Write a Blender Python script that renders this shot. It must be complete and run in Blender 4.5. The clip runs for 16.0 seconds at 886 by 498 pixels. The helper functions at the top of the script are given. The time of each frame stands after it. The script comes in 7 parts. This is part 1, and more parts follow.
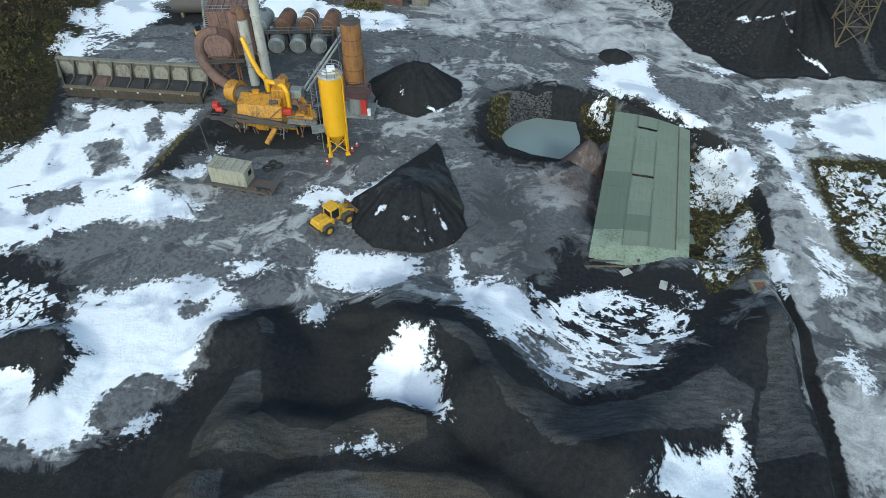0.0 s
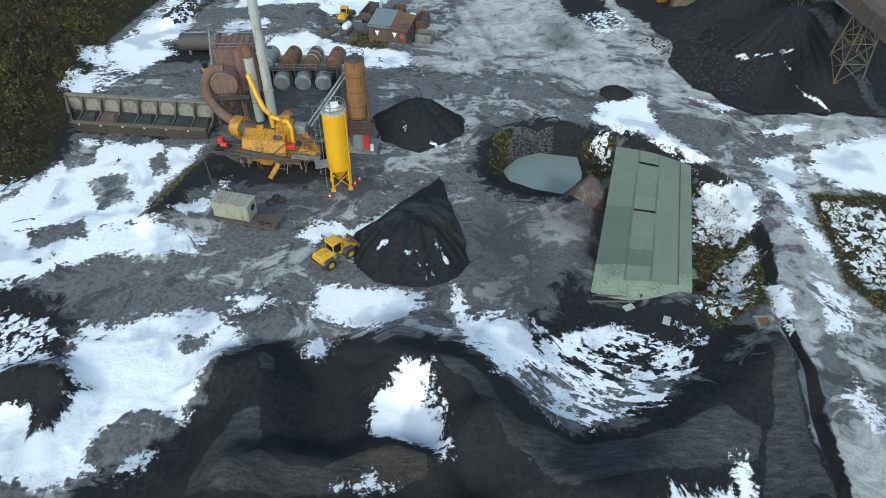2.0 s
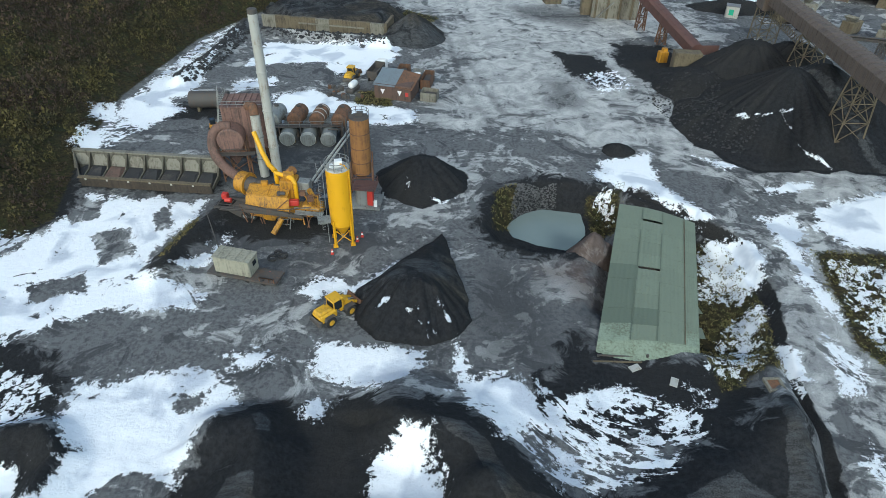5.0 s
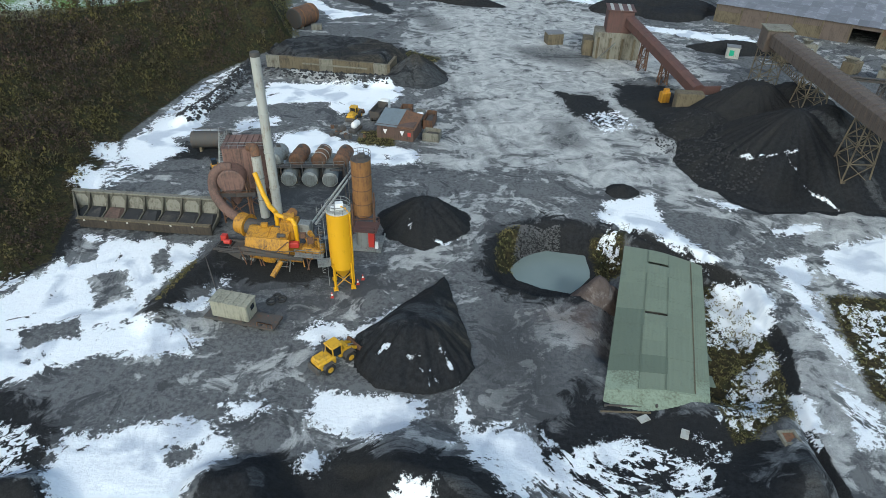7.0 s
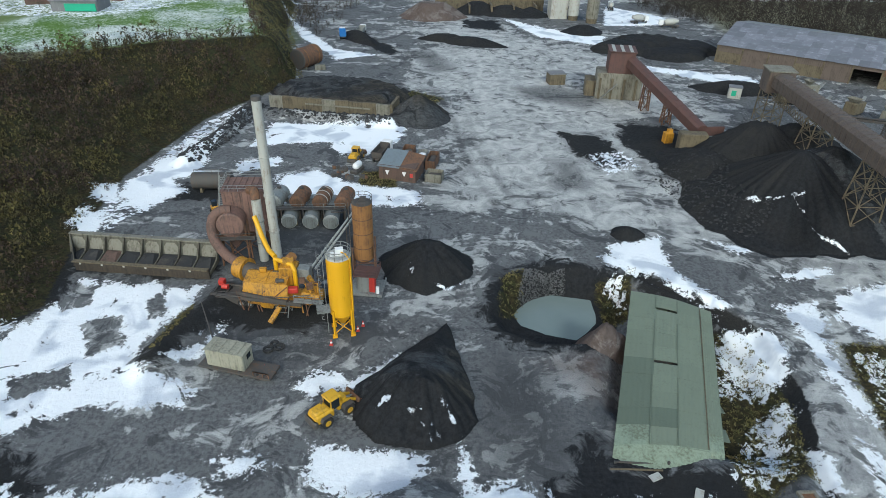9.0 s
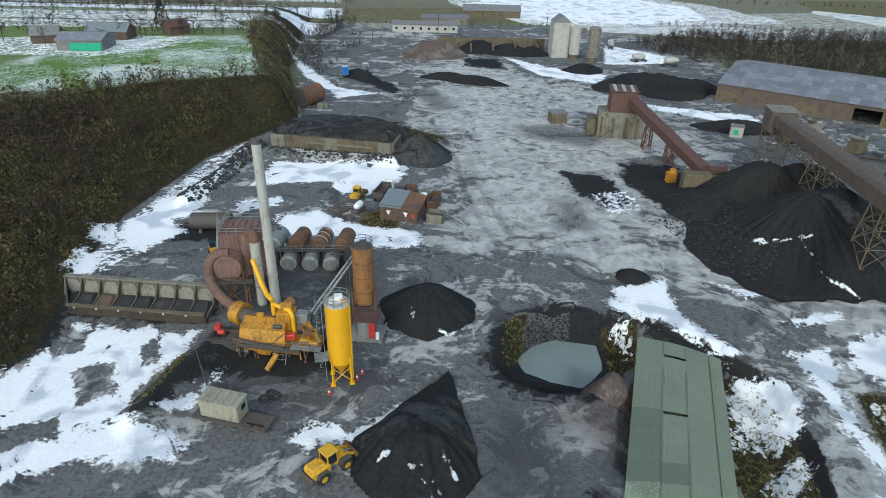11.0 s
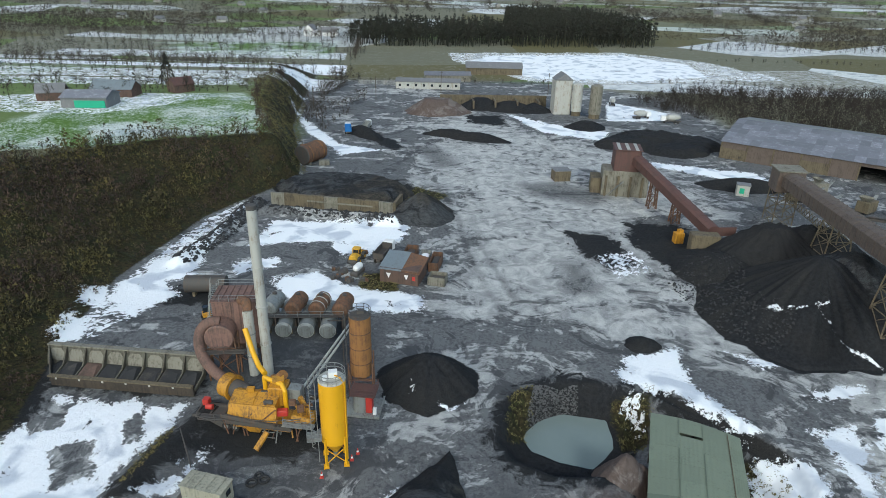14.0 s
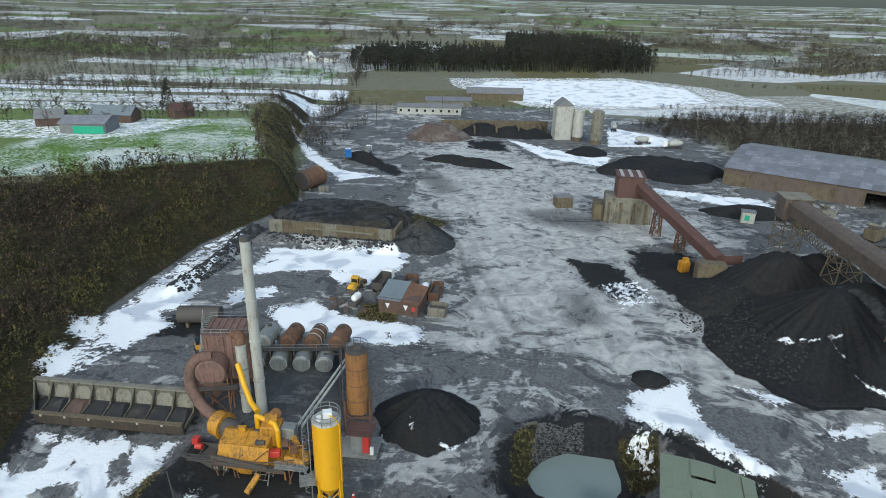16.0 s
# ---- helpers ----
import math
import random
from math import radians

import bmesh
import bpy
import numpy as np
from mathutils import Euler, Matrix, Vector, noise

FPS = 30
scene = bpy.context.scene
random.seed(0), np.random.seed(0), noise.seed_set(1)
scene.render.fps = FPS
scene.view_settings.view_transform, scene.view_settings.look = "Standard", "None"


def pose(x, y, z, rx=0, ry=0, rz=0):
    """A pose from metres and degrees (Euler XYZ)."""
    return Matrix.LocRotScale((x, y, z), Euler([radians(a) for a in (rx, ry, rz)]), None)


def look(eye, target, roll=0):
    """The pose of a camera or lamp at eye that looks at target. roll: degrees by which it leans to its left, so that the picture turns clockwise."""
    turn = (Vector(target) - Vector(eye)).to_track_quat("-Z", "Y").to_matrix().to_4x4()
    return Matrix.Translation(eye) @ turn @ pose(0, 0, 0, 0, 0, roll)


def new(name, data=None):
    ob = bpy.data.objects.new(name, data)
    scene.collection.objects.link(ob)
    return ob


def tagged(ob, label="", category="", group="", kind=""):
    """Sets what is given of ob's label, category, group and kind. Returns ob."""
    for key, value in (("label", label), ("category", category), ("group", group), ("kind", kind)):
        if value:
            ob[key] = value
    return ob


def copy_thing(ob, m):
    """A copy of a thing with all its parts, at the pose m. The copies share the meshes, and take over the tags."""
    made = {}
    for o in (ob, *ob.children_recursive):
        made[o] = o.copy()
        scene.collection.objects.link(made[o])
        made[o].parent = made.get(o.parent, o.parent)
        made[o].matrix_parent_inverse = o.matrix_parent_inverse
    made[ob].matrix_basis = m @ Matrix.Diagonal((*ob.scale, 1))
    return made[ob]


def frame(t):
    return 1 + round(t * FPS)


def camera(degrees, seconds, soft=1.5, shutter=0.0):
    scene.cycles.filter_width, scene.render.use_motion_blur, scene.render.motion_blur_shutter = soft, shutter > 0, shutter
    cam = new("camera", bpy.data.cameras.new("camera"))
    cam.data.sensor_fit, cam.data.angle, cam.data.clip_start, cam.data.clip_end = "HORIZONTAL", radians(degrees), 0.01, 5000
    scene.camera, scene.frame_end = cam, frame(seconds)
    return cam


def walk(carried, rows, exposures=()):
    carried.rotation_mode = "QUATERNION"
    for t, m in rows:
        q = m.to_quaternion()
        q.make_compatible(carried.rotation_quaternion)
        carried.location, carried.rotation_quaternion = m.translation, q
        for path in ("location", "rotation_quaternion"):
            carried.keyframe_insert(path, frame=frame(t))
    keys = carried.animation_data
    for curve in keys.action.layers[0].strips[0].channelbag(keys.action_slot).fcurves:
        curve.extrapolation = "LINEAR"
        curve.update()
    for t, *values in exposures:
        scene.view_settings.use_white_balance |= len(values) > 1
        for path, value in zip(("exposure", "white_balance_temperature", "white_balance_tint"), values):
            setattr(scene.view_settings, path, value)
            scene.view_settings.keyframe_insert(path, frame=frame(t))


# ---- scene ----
cam = camera(70.0, 16.0, soft=0.8)
PATH = [
    (0, (-0.93, 7.901, 58.541), (-0.875, 9.305, 57.117), 1.9),
    (0.5, (-0.902, 7.955, 58.557), (-0.849, 9.378, 57.152), 1.8),
    (1, (-0.851, 8.083, 58.594), (-0.8, 9.523, 57.207), 1.8),
    (1.5, (-0.843, 8.159, 58.619), (-0.795, 9.617, 57.25), 1.8),
    (2, (-0.702, 8.117, 58.633), (-0.659, 9.593, 57.284), 1.6),
    (2.5, (-0.585, 8.099, 58.647), (-0.546, 9.592, 57.318), 1.6),
    (3, (-0.55, 8.184, 58.668), (-0.513, 9.695, 57.358), 1.6),
    (3.5, (-0.539, 8.268, 58.63), (-0.504, 9.797, 57.342), 1.5),
    (4, (-0.48, 8.483, 58.606), (-0.448, 10.03, 57.34), 1.5),
    (6.5, (-0.396, 10.718, 58.644), (-0.375, 12.348, 57.485), 1.4),
    (7, (-0.392, 11.369, 58.704), (-0.374, 13.014, 57.567), 1.4),
    (7.5, (-0.374, 12.126, 58.776), (-0.358, 13.786, 57.661), 1.4),
    (8, (-0.372, 12.796, 58.829), (-0.358, 14.472, 57.737), 1.3),
    (8.5, (-0.406, 13.494, 58.89), (-0.394, 15.184, 57.82), 1.3),
    (9, (-0.435, 14.109, 58.945), (-0.426, 15.813, 57.897), 1.3),
    (11.5, (-0.63, 17.564, 59.658), (-0.628, 19.331, 58.721), 1.3),
    (12, (-0.707, 18.413, 59.747), (-0.706, 20.192, 58.833), 1.3),
    (12.5, (-0.688, 19.276, 59.867), (-0.689, 21.066, 58.976), 1.3),
    (13, (-0.614, 20.025, 60.012), (-0.619, 21.827, 59.144), 1.3),
    (13.5, (-0.55, 20.865, 60.106), (-0.556, 22.678, 59.262), 1.3),
    (14, (-0.453, 21.677, 60.214), (-0.462, 23.501, 59.394), 1.3),
    (14.5, (-0.429, 22.458, 60.222), (-0.44, 24.292, 59.424), 1.3),
    (15, (-0.431, 23.42, 60.243), (-0.442, 25.261, 59.463), 1.3),
    (15.5, (-0.411, 24.211, 60.245), (-0.424, 26.059, 59.48), 1.3),
    (16, (-0.395, 24.968, 60.195), (-0.409, 26.82, 59.442), 1.3),
]
walk(cam, [(t, look(eye, target, roll)) for t, eye, target, roll in PATH], [(0, 0.3, 5750, -6), (6, 0.25, 5900, -4), (16, 0.18, 6000, -2)])

# ---- world and light: bright overcast winter sky ----
SUN_ELEV, SUN_ROT = radians(38), radians(215)
world = bpy.data.worlds.new("world")
scene.world = world
world.use_nodes = True
wn = world.node_tree
sky = wn.nodes.new("ShaderNodeTexSky")
sky.sky_type, sky.sun_disc, sky.sun_elevation, sky.sun_rotation = "NISHITA", False, SUN_ELEV, SUN_ROT
sky.air_density, sky.dust_density, sky.ozone_density = 1.0, 3.0, 1.0
wn.links.new(sky.outputs[0], wn.nodes["Background"].inputs[0])
wn.nodes["Background"].inputs[1].default_value = 0.15
sun_data = bpy.data.lights.new("sun", "SUN")
sun_data.energy, sun_data.angle, sun_data.color = 1.5, radians(11), (1.0, 0.97, 0.93)
sun = new("sun", sun_data)
sun.matrix_world = look((60, -80, 100), (10, 60, 0))


# ---- materials ----
def nodes_of(name):
    m = bpy.data.materials.new(name)
    m.use_nodes = True
    return m, m.node_tree, m.node_tree.nodes["Principled BSDF"]


def link(nt, a, b):
    nt.links.new(a, b)


def noise_node(nt, coord, scale, detail=5.0, rough=0.6, distortion=0.0):
    n = nt.nodes.new("ShaderNodeTexNoise")
    n.inputs["Scale"].default_value, n.inputs["Detail"].default_value = scale, detail
    n.inputs["Roughness"].default_value, n.inputs["Distortion"].default_value = rough, distortion
    link(nt, coord, n.inputs["Vector"])
    return n.outputs["Fac"]


def ramp(nt, fac, lo, hi):
    n = nt.nodes.new("ShaderNodeMapRange")
    n.interpolation_type = "SMOOTHSTEP"
    n.inputs["From Min"].default_value, n.inputs["From Max"].default_value = lo, hi
    link(nt, fac, n.inputs["Value"])
    return n.outputs["Result"]


def mix(nt, fac, a, b):
    n = nt.nodes.new("ShaderNodeMix")
    n.data_type = "RGBA"
    for socket, value in ((n.inputs[0], fac), (n.inputs[6], a), (n.inputs[7], b)):
        if isinstance(value, (int, float)):
            socket.default_value = value
        elif isinstance(value, tuple):
            socket.default_value = (*value, 1)
        else:
            link(nt, value, socket)
    return n.outputs[2]


def maths(nt, op, a, b=0.0, c=0.0):
    n = nt.nodes.new("ShaderNodeMath")
    n.operation = op
    for socket, value in zip(n.inputs, (a, b, c)):
        if isinstance(value, (int, float)):
            socket.default_value = value
        else:
            link(nt, value, socket)
    return n.outputs[0]


def bump(nt, bsdf, height, strength=0.3, distance=0.05):
    n = nt.nodes.new("ShaderNodeBump")
    n.inputs["Strength"].default_value, n.inputs["Distance"].default_value = strength, distance
    link(nt, height, n.inputs["Height"])
    link(nt, n.outputs[0], bsdf.inputs["Normal"])


def stretched(nt, coord, scale):
    n = nt.nodes.new("ShaderNodeMapping")
    n.inputs["Scale"].default_value = scale
    link(nt, coord, n.inputs["Vector"])
    return n.outputs[0]


def worn(name, colour, dirt, amount=0.45, rough=0.65, metal=0.0, fine=3.0, streaks=True, vary=0.0):
    """A weathered surface: base colour, broad stains and fine grain of the dirt colour, streaks running down."""
    m, nt, bsdf = nodes_of(name)
    co = nt.nodes.new("ShaderNodeTexCoord").outputs["Object"]
    big = noise_node(nt, co, 0.5, 4)
    small = noise_node(nt, co, fine, 6, 0.7)
    total = maths(nt, "ADD", maths(nt, "MULTIPLY", big, 0.6), maths(nt, "MULTIPLY", small, 0.4))
    if streaks:
        run = noise_node(nt, stretched(nt, co, (2.2, 2.2, 0.16)), 1.5, 4)
        total = maths(nt, "ADD", maths(nt, "MULTIPLY", total, 0.6), maths(nt, "MULTIPLY", run, 0.4))
    fac = ramp(nt, total, 0.62 - amount * 0.35, 0.78 - amount * 0.25)
    col = mix(nt, fac, colour, dirt)
    if vary:
        info = nt.nodes.new("ShaderNodeObjectInfo").outputs["Random"]
        dark = tuple(v * (1 - vary) for v in colour)
        col = mix(nt, maths(nt, "MULTIPLY", info, 0.7), col, dark)
    link(nt, col, bsdf.inputs["Base Color"])
    bsdf.inputs["Roughness"].default_value, bsdf.inputs["Metallic"].default_value = rough, metal
    bump(nt, bsdf, small, 0.25, 0.03)
    return m


yellow = worn("silo_yellow_paint", (0.68, 0.36, 0.01), (0.38, 0.2, 0.02), 0.2, 0.4)
plant_yellow = worn("plant_yellow_paint", (0.47, 0.23, 0.02), (0.10, 0.055, 0.028), 0.5, 0.5)
loader_yellow = worn("loader_yellow_paint", (0.60, 0.34, 0.02), (0.16, 0.10, 0.04), 0.35, 0.5)
rust = worn("rust", (0.17, 0.085, 0.045), (0.075, 0.05, 0.038), 0.6, 0.85)
rust_light = worn("orange_rust", (0.26, 0.125, 0.04), (0.13, 0.065, 0.032), 0.5, 0.8)
pink_rust = worn("faded_red_paint", (0.20, 0.115, 0.092), (0.09, 0.062, 0.054), 0.6, 0.8)
neck_rust = worn("brown_duct_paint", (0.15, 0.088, 0.068), (0.075, 0.05, 0.042), 0.55, 0.8)
red_brown = worn("red_brown_cladding", (0.10, 0.05, 0.042), (0.065, 0.042, 0.038), 0.5, 0.75)
gallery_brown = worn("brown_gallery_cladding", (0.115, 0.088, 0.072), (0.065, 0.05, 0.043), 0.5, 0.75)
steel_grey = worn("galvanised_steel", (0.25, 0.26, 0.25), (0.12, 0.11, 0.10), 0.45, 0.55, 0.2)
pale_grey = worn("pale_grey_paint", (0.40, 0.40, 0.37), (0.22, 0.17, 0.12), 0.4, 0.55)
dark_steel = worn("dark_steel", (0.07, 0.065, 0.06), (0.12, 0.07, 0.045), 0.4, 0.7)
concrete = worn("dirty_concrete", (0.20, 0.19, 0.155), (0.08, 0.068, 0.05), 0.5, 0.9)
dark_concrete = worn("stained_concrete", (0.135, 0.11, 0.07), (0.05, 0.04, 0.03), 0.5, 0.9)
bin_steel = worn("weathered_bin_steel", (0.105, 0.10, 0.075), (0.042, 0.033, 0.026), 0.6, 0.8)
bin_front = worn("rusty_bin_front", (0.06, 0.046, 0.034), (0.03, 0.025, 0.02), 0.6, 0.85)
cream = worn("cream_grp_panels", (0.31, 0.30, 0.235), (0.13, 0.125, 0.10), 0.5, 0.7)
green_sheet = worn("green_roof_sheet", (0.185, 0.215, 0.155), (0.13, 0.15, 0.105), 0.4, 0.6, vary=0.14)
dark_green_sheet = worn("dark_green_roof_sheet", (0.125, 0.15, 0.108), (0.10, 0.115, 0.085), 0.4, 0.6, vary=0.1)
clear_sheet = worn("weathered_clear_sheet", (0.25, 0.30, 0.22), (0.13, 0.145, 0.095), 0.55, 0.5)
rubber = worn("tyre_rubber", (0.025, 0.025, 0.026), (0.07, 0.06, 0.05), 0.35, 0.85, streaks=False)
glass_dark, _nt, _b = nodes_of("cab_glass")
_b.inputs["Base Color"].default_value, _b.inputs["Roughness"].default_value = (0.02, 0.025, 0.03, 1), 0.08
red_paint = worn("red_paint", (0.45, 0.04, 0.03), (0.2, 0.05, 0.04), 0.3, 0.5)
white_paint = worn("white_paint", (0.75, 0.75, 0.74), (0.4, 0.38, 0.35), 0.2, 0.5)
blue_paint = worn("blue_paint", (0.03, 0.16, 0.42), (0.03, 0.08, 0.2), 0.3, 0.45)
brick_red = worn("old_brick", (0.115, 0.072, 0.056), (0.06, 0.045, 0.038), 0.5, 0.9)
slate = worn("grey_blue_roof", (0.17, 0.20, 0.22), (0.11, 0.12, 0.12), 0.4, 0.6)
snowy_roof = worn("frosted_roof_sheet", (0.20, 0.205, 0.235), (0.40, 0.41, 0.45), 0.35, 0.7, streaks=False, vary=0.55)
grey_sheet = worn("grey_sheet", (0.16, 0.16, 0.165), (0.3, 0.3, 0.31), 0.35, 0.7)
green_paint = worn("bright_green_sheet", (0.03, 0.34, 0.2), (0.03, 0.2, 0.13), 0.3, 0.6)
snow_mat = worn("snow", (0.86, 0.88, 0.92), (0.78, 0.8, 0.84), 0.4, 0.6, streaks=False)
bark = worn("bark", (0.10, 0.075, 0.05), (0.05, 0.04, 0.03), 0.5, 0.95)


def leaf_material(name, a, b, c):
    """Foliage whose clumps differ from one another."""
    m, nt, bsdf = nodes_of(name)
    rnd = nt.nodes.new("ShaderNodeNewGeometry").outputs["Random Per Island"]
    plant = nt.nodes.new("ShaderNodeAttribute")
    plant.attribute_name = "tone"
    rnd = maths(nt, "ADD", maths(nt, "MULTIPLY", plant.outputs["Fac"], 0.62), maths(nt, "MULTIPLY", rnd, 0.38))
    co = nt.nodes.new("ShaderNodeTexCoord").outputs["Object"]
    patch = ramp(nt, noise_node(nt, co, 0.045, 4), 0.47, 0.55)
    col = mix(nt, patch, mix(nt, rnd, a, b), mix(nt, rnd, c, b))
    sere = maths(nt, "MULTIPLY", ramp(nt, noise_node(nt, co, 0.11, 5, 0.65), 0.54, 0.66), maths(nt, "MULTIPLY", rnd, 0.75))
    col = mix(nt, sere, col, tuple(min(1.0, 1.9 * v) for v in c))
    link(nt, col, bsdf.inputs["Base Color"])
    bsdf.inputs["Roughness"].default_value = 0.9
    return m


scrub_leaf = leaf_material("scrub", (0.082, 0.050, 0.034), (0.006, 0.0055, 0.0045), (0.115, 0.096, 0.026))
hedge_leaf = leaf_material("bare_twigs", (0.066, 0.054, 0.041), (0.03, 0.025, 0.02), (0.06, 0.05, 0.034))
conifer_leaf = leaf_material("conifer", (0.014, 0.018, 0.011), (0.03, 0.026, 0.018), (0.02, 0.026, 0.015))
thicket_leaf = leaf_material("thicket_twigs", (0.042, 0.031, 0.024), (0.013, 0.011, 0.009), (0.04, 0.03, 0.019))
grass_leaf = leaf_material("rough_grass", (0.16, 0.14, 0.05), (0.085, 0.085, 0.03), (0.19, 0.15, 0.06))


# ---- ground plan: outlines of the patches on the yard, in metres ----
def outline_distance(X, Y, pts):
    """Distance to a closed outline, positive inside."""
    best = np.full(X.shape, 1e9)
    inside = np.zeros(X.shape, bool)
    for (x0, y0), (x1, y1) in zip(pts, pts[1:] + pts[:1]):
        dx, dy = x1 - x0, y1 - y0
        u = np.clip(((X - x0) * dx + (Y - y0) * dy) / (dx * dx + dy * dy + 1e-9), 0, 1)
        best = np.minimum(best, np.hypot(X - x0 - u * dx, Y - y0 - u * dy))
        cross = (y0 > Y) != (y1 > Y)
        inside ^= cross & (X < (x1 - x0) * (Y - y0) / ((y1 - y0) or 1e-9) + x0)
    return np.where(inside, best, -best)


def line_distance(X, Y, pts):
    best = np.full(X.shape, 1e9)
    for (x0, y0), (x1, y1) in zip(pts, pts[1:]):
        dx, dy = x1 - x0, y1 - y0
        u = np.clip(((X - x0) * dx + (Y - y0) * dy) / (dx * dx + dy * dy + 1e-9), 0, 1)
        best = np.minimum(best, np.hypot(X - x0 - u * dx, Y - y0 - u * dy))
    return best


def smooth(v):
    v = np.clip(v, 0, 1)
    return v * v * (3 - 2 * v)


def wavy(X, Y, scale, seed=0):
    """Cheap smooth noise, about -1 to 1."""
    r = np.random.RandomState(seed)
    out = np.zeros(X.shape)
    for k in range(7):
        a, f, p = r.uniform(0, 6.28), scale * r.uniform(0.6, 2.2), r.uniform(0, 6.28)
        out += np.sin((X * math.cos(a) + Y * math.sin(a)) * f + p + 1.3 * np.sin((X * math.sin(a) - Y * math.cos(a)) * f * 0.7 + p * 2)) / (0.8 + f / scale)
    return out / 3.2


HILL_FOOT = [(-110, 30), (-75, 70), (-60, 91), (-65, 112), (-67.5, 137), (-61.8, 172), (-52, 191), (-45, 206), (-50, 230), (-62, 270), (-70, 330), (-80, 420), (-900, 420), (-900, 30)]
HILL_TOP = [(-160, 110), (-111, 171), (-97, 185), (-80, 198), (-53, 206), (-71, 258), (-84, 330), (-100, 400), (-900, 400), (-900, 110)]
PIT = [(7.2, 92), (9.5, 100), (17.8, 105.7), (29, 104), (33, 99), (27, 85), (14.3, 84.6), (8.7, 87.8)]
POND = [(12.0, 97), (13.8, 101.5), (19, 103), (25.2, 101.5), (25, 95), (21, 91), (16.6, 92), (13, 94)]
SHED_PLOT = [(31, 101), (42, 94.5), (46, 88), (46.5, 77), (43, 66), (38, 64.5), (25, 69), (22, 73), (24, 82)]
DITCH = [(32, 104.2), (41.8, 96), (46.8, 88.5), (47.2, 77), (43.6, 63), (42.2, 50), (40.3, 40), (38, 30), (37, 10)]


def cone(X, Y, x, y, r, h, stretch=1.0, turn=0.0, seed=1, flat=0.0):
    """A tipped cone with straight sides, a blunt tip and gullies running down it."""
    a = math.radians(turn)
    u, v = (X - x) * math.cos(a) + (Y - y) * math.sin(a), (-(X - x) * math.sin(a) + (Y - y) * math.cos(a)) / stretch
    d = np.hypot(u, v)
    ang = np.arctan2(v, u) + 0.12 * wavy(X, Y, 2.2 / r, seed + 60)
    rr = r * (1 + 0.06 * np.sin(3 * ang + seed) + 0.035 * np.sin(7 * ang + 2 * seed) + 0.012 * np.sin(19 * ang + 5 * seed))
    f = np.clip(1 - d / rr, 0, 1)
    gully = 0.05 * (np.abs(np.sin(4.5 * ang + seed)) - 0.6) + 0.030 * (np.abs(np.sin(9.5 * ang + 3 * seed)) - 0.6) + 0.014 * np.sin(31 * ang + 2 * seed)
    gully = gully * np.clip(4 * f * (1 - f), 0, 1)
    f = np.minimum(f, 1 - flat) / (1 - flat)
    blunt = np.where(f > 0.88, 0.88 + 0.12 * np.tanh((f - 0.88) / 0.12) * 0.7, f)
    foot = 0.06 * smooth(f * 6) * (1 - smooth(f * 2.2))
    return h * np.clip(blunt - foot + gully * (f > 0), 0, 2)


TEARDROP = [(0.9, 88.5), (-6.3, 80.2), (-11.2, 74.6), (-10.9, 69.7), (-7.9, 66), (-2.9, 64.8), (2.1, 66), (4.6, 69.3), (4.0, 75), (2.4, 81.6)]


def loaded_heap(X, Y):
    """A heap that rises as a ramp from its tail and breaks off into a steep gullied face."""
    d = outline_distance(X + 0.35 * wavy(X, Y, 0.9, 71), Y + 0.35 * wavy(X, Y, 0.9, 72), TEARDROP)
    ang = np.arctan2(Y - 75.5, X + 2.6) + 0.05 * wavy(X, Y, 0.8, 73)
    face = 0.95 * d + smooth((75 - Y) / 4) * smooth(d / 1.2) * (0.55 * np.abs(np.sin(7.5 * ang)) + 0.28 * np.abs(np.sin(17 * ang + 1)) - 0.5)
    ramp_up = 0.6 + (88.5 - Y) * 0.262 + 0.5 * smooth(1 - np.hypot((X + 1) / 4.5, (Y - 70.5) / 1.6)) + 0.25 * wavy(X, Y, 0.7, 74)
    both = -np.log(np.exp(-1.6 * face) + np.exp(-1.6 * ramp_up)) / 1.6
    return np.where(d > 0, np.maximum(both + 0.43, 0), 0)


PILES = [
    ("black conical stockpile of chippings with snow flecks", "black", [(-2.9, 104.2, 8.0, 5.2, 0.95, 0, 0.06), (-1.0, 104.4, 6.4, 4.9, 0.9, 0, 0.05)]),
    ("large black stockpile with steep gullied face beside a loader", "loaded", [(-2.6, 75, 13.5, 5.0, 0.88, 90, 0.0)]),
    ("small low black heap on the yard", "black", [(34.4, 116.6, 3.6, 1.5, 0.8, 0, 0.1)]),
    ("huge black stockpile of fines under a conveyor", "black", [(69.5, 128.5, 20.0, 13.2, 0.95, 20, 0.0), (77, 131, 21.5, 13.0, 0.95, 10, 0.0), (58.5, 129, 10.5, 4.6, 1.3, 0, 0.1), (85, 128, 18.5, 9.5, 0.9, 40, 0.0)]),
    ("coarse black stockpile at the foot of a conveyor", "black", [(72, 152, 16.5, 9.6, 0.8, 0, 0.12), (82, 153, 15.5, 9.0, 0.85, 0, 0.1), (60, 147, 11.0, 4.0, 1.2, 30, 0.1)]),
    ("blue-grey cone of stone at a bunker wall", "grey", [(-7.0, 177, 9.2, 6.6, 0.9, 0, 0.0)]),
    ("flat-topped black fines filling a bunker", "black", [(-30, 192, 20, 3.6, 0.66, -10, 0.75)]),
]
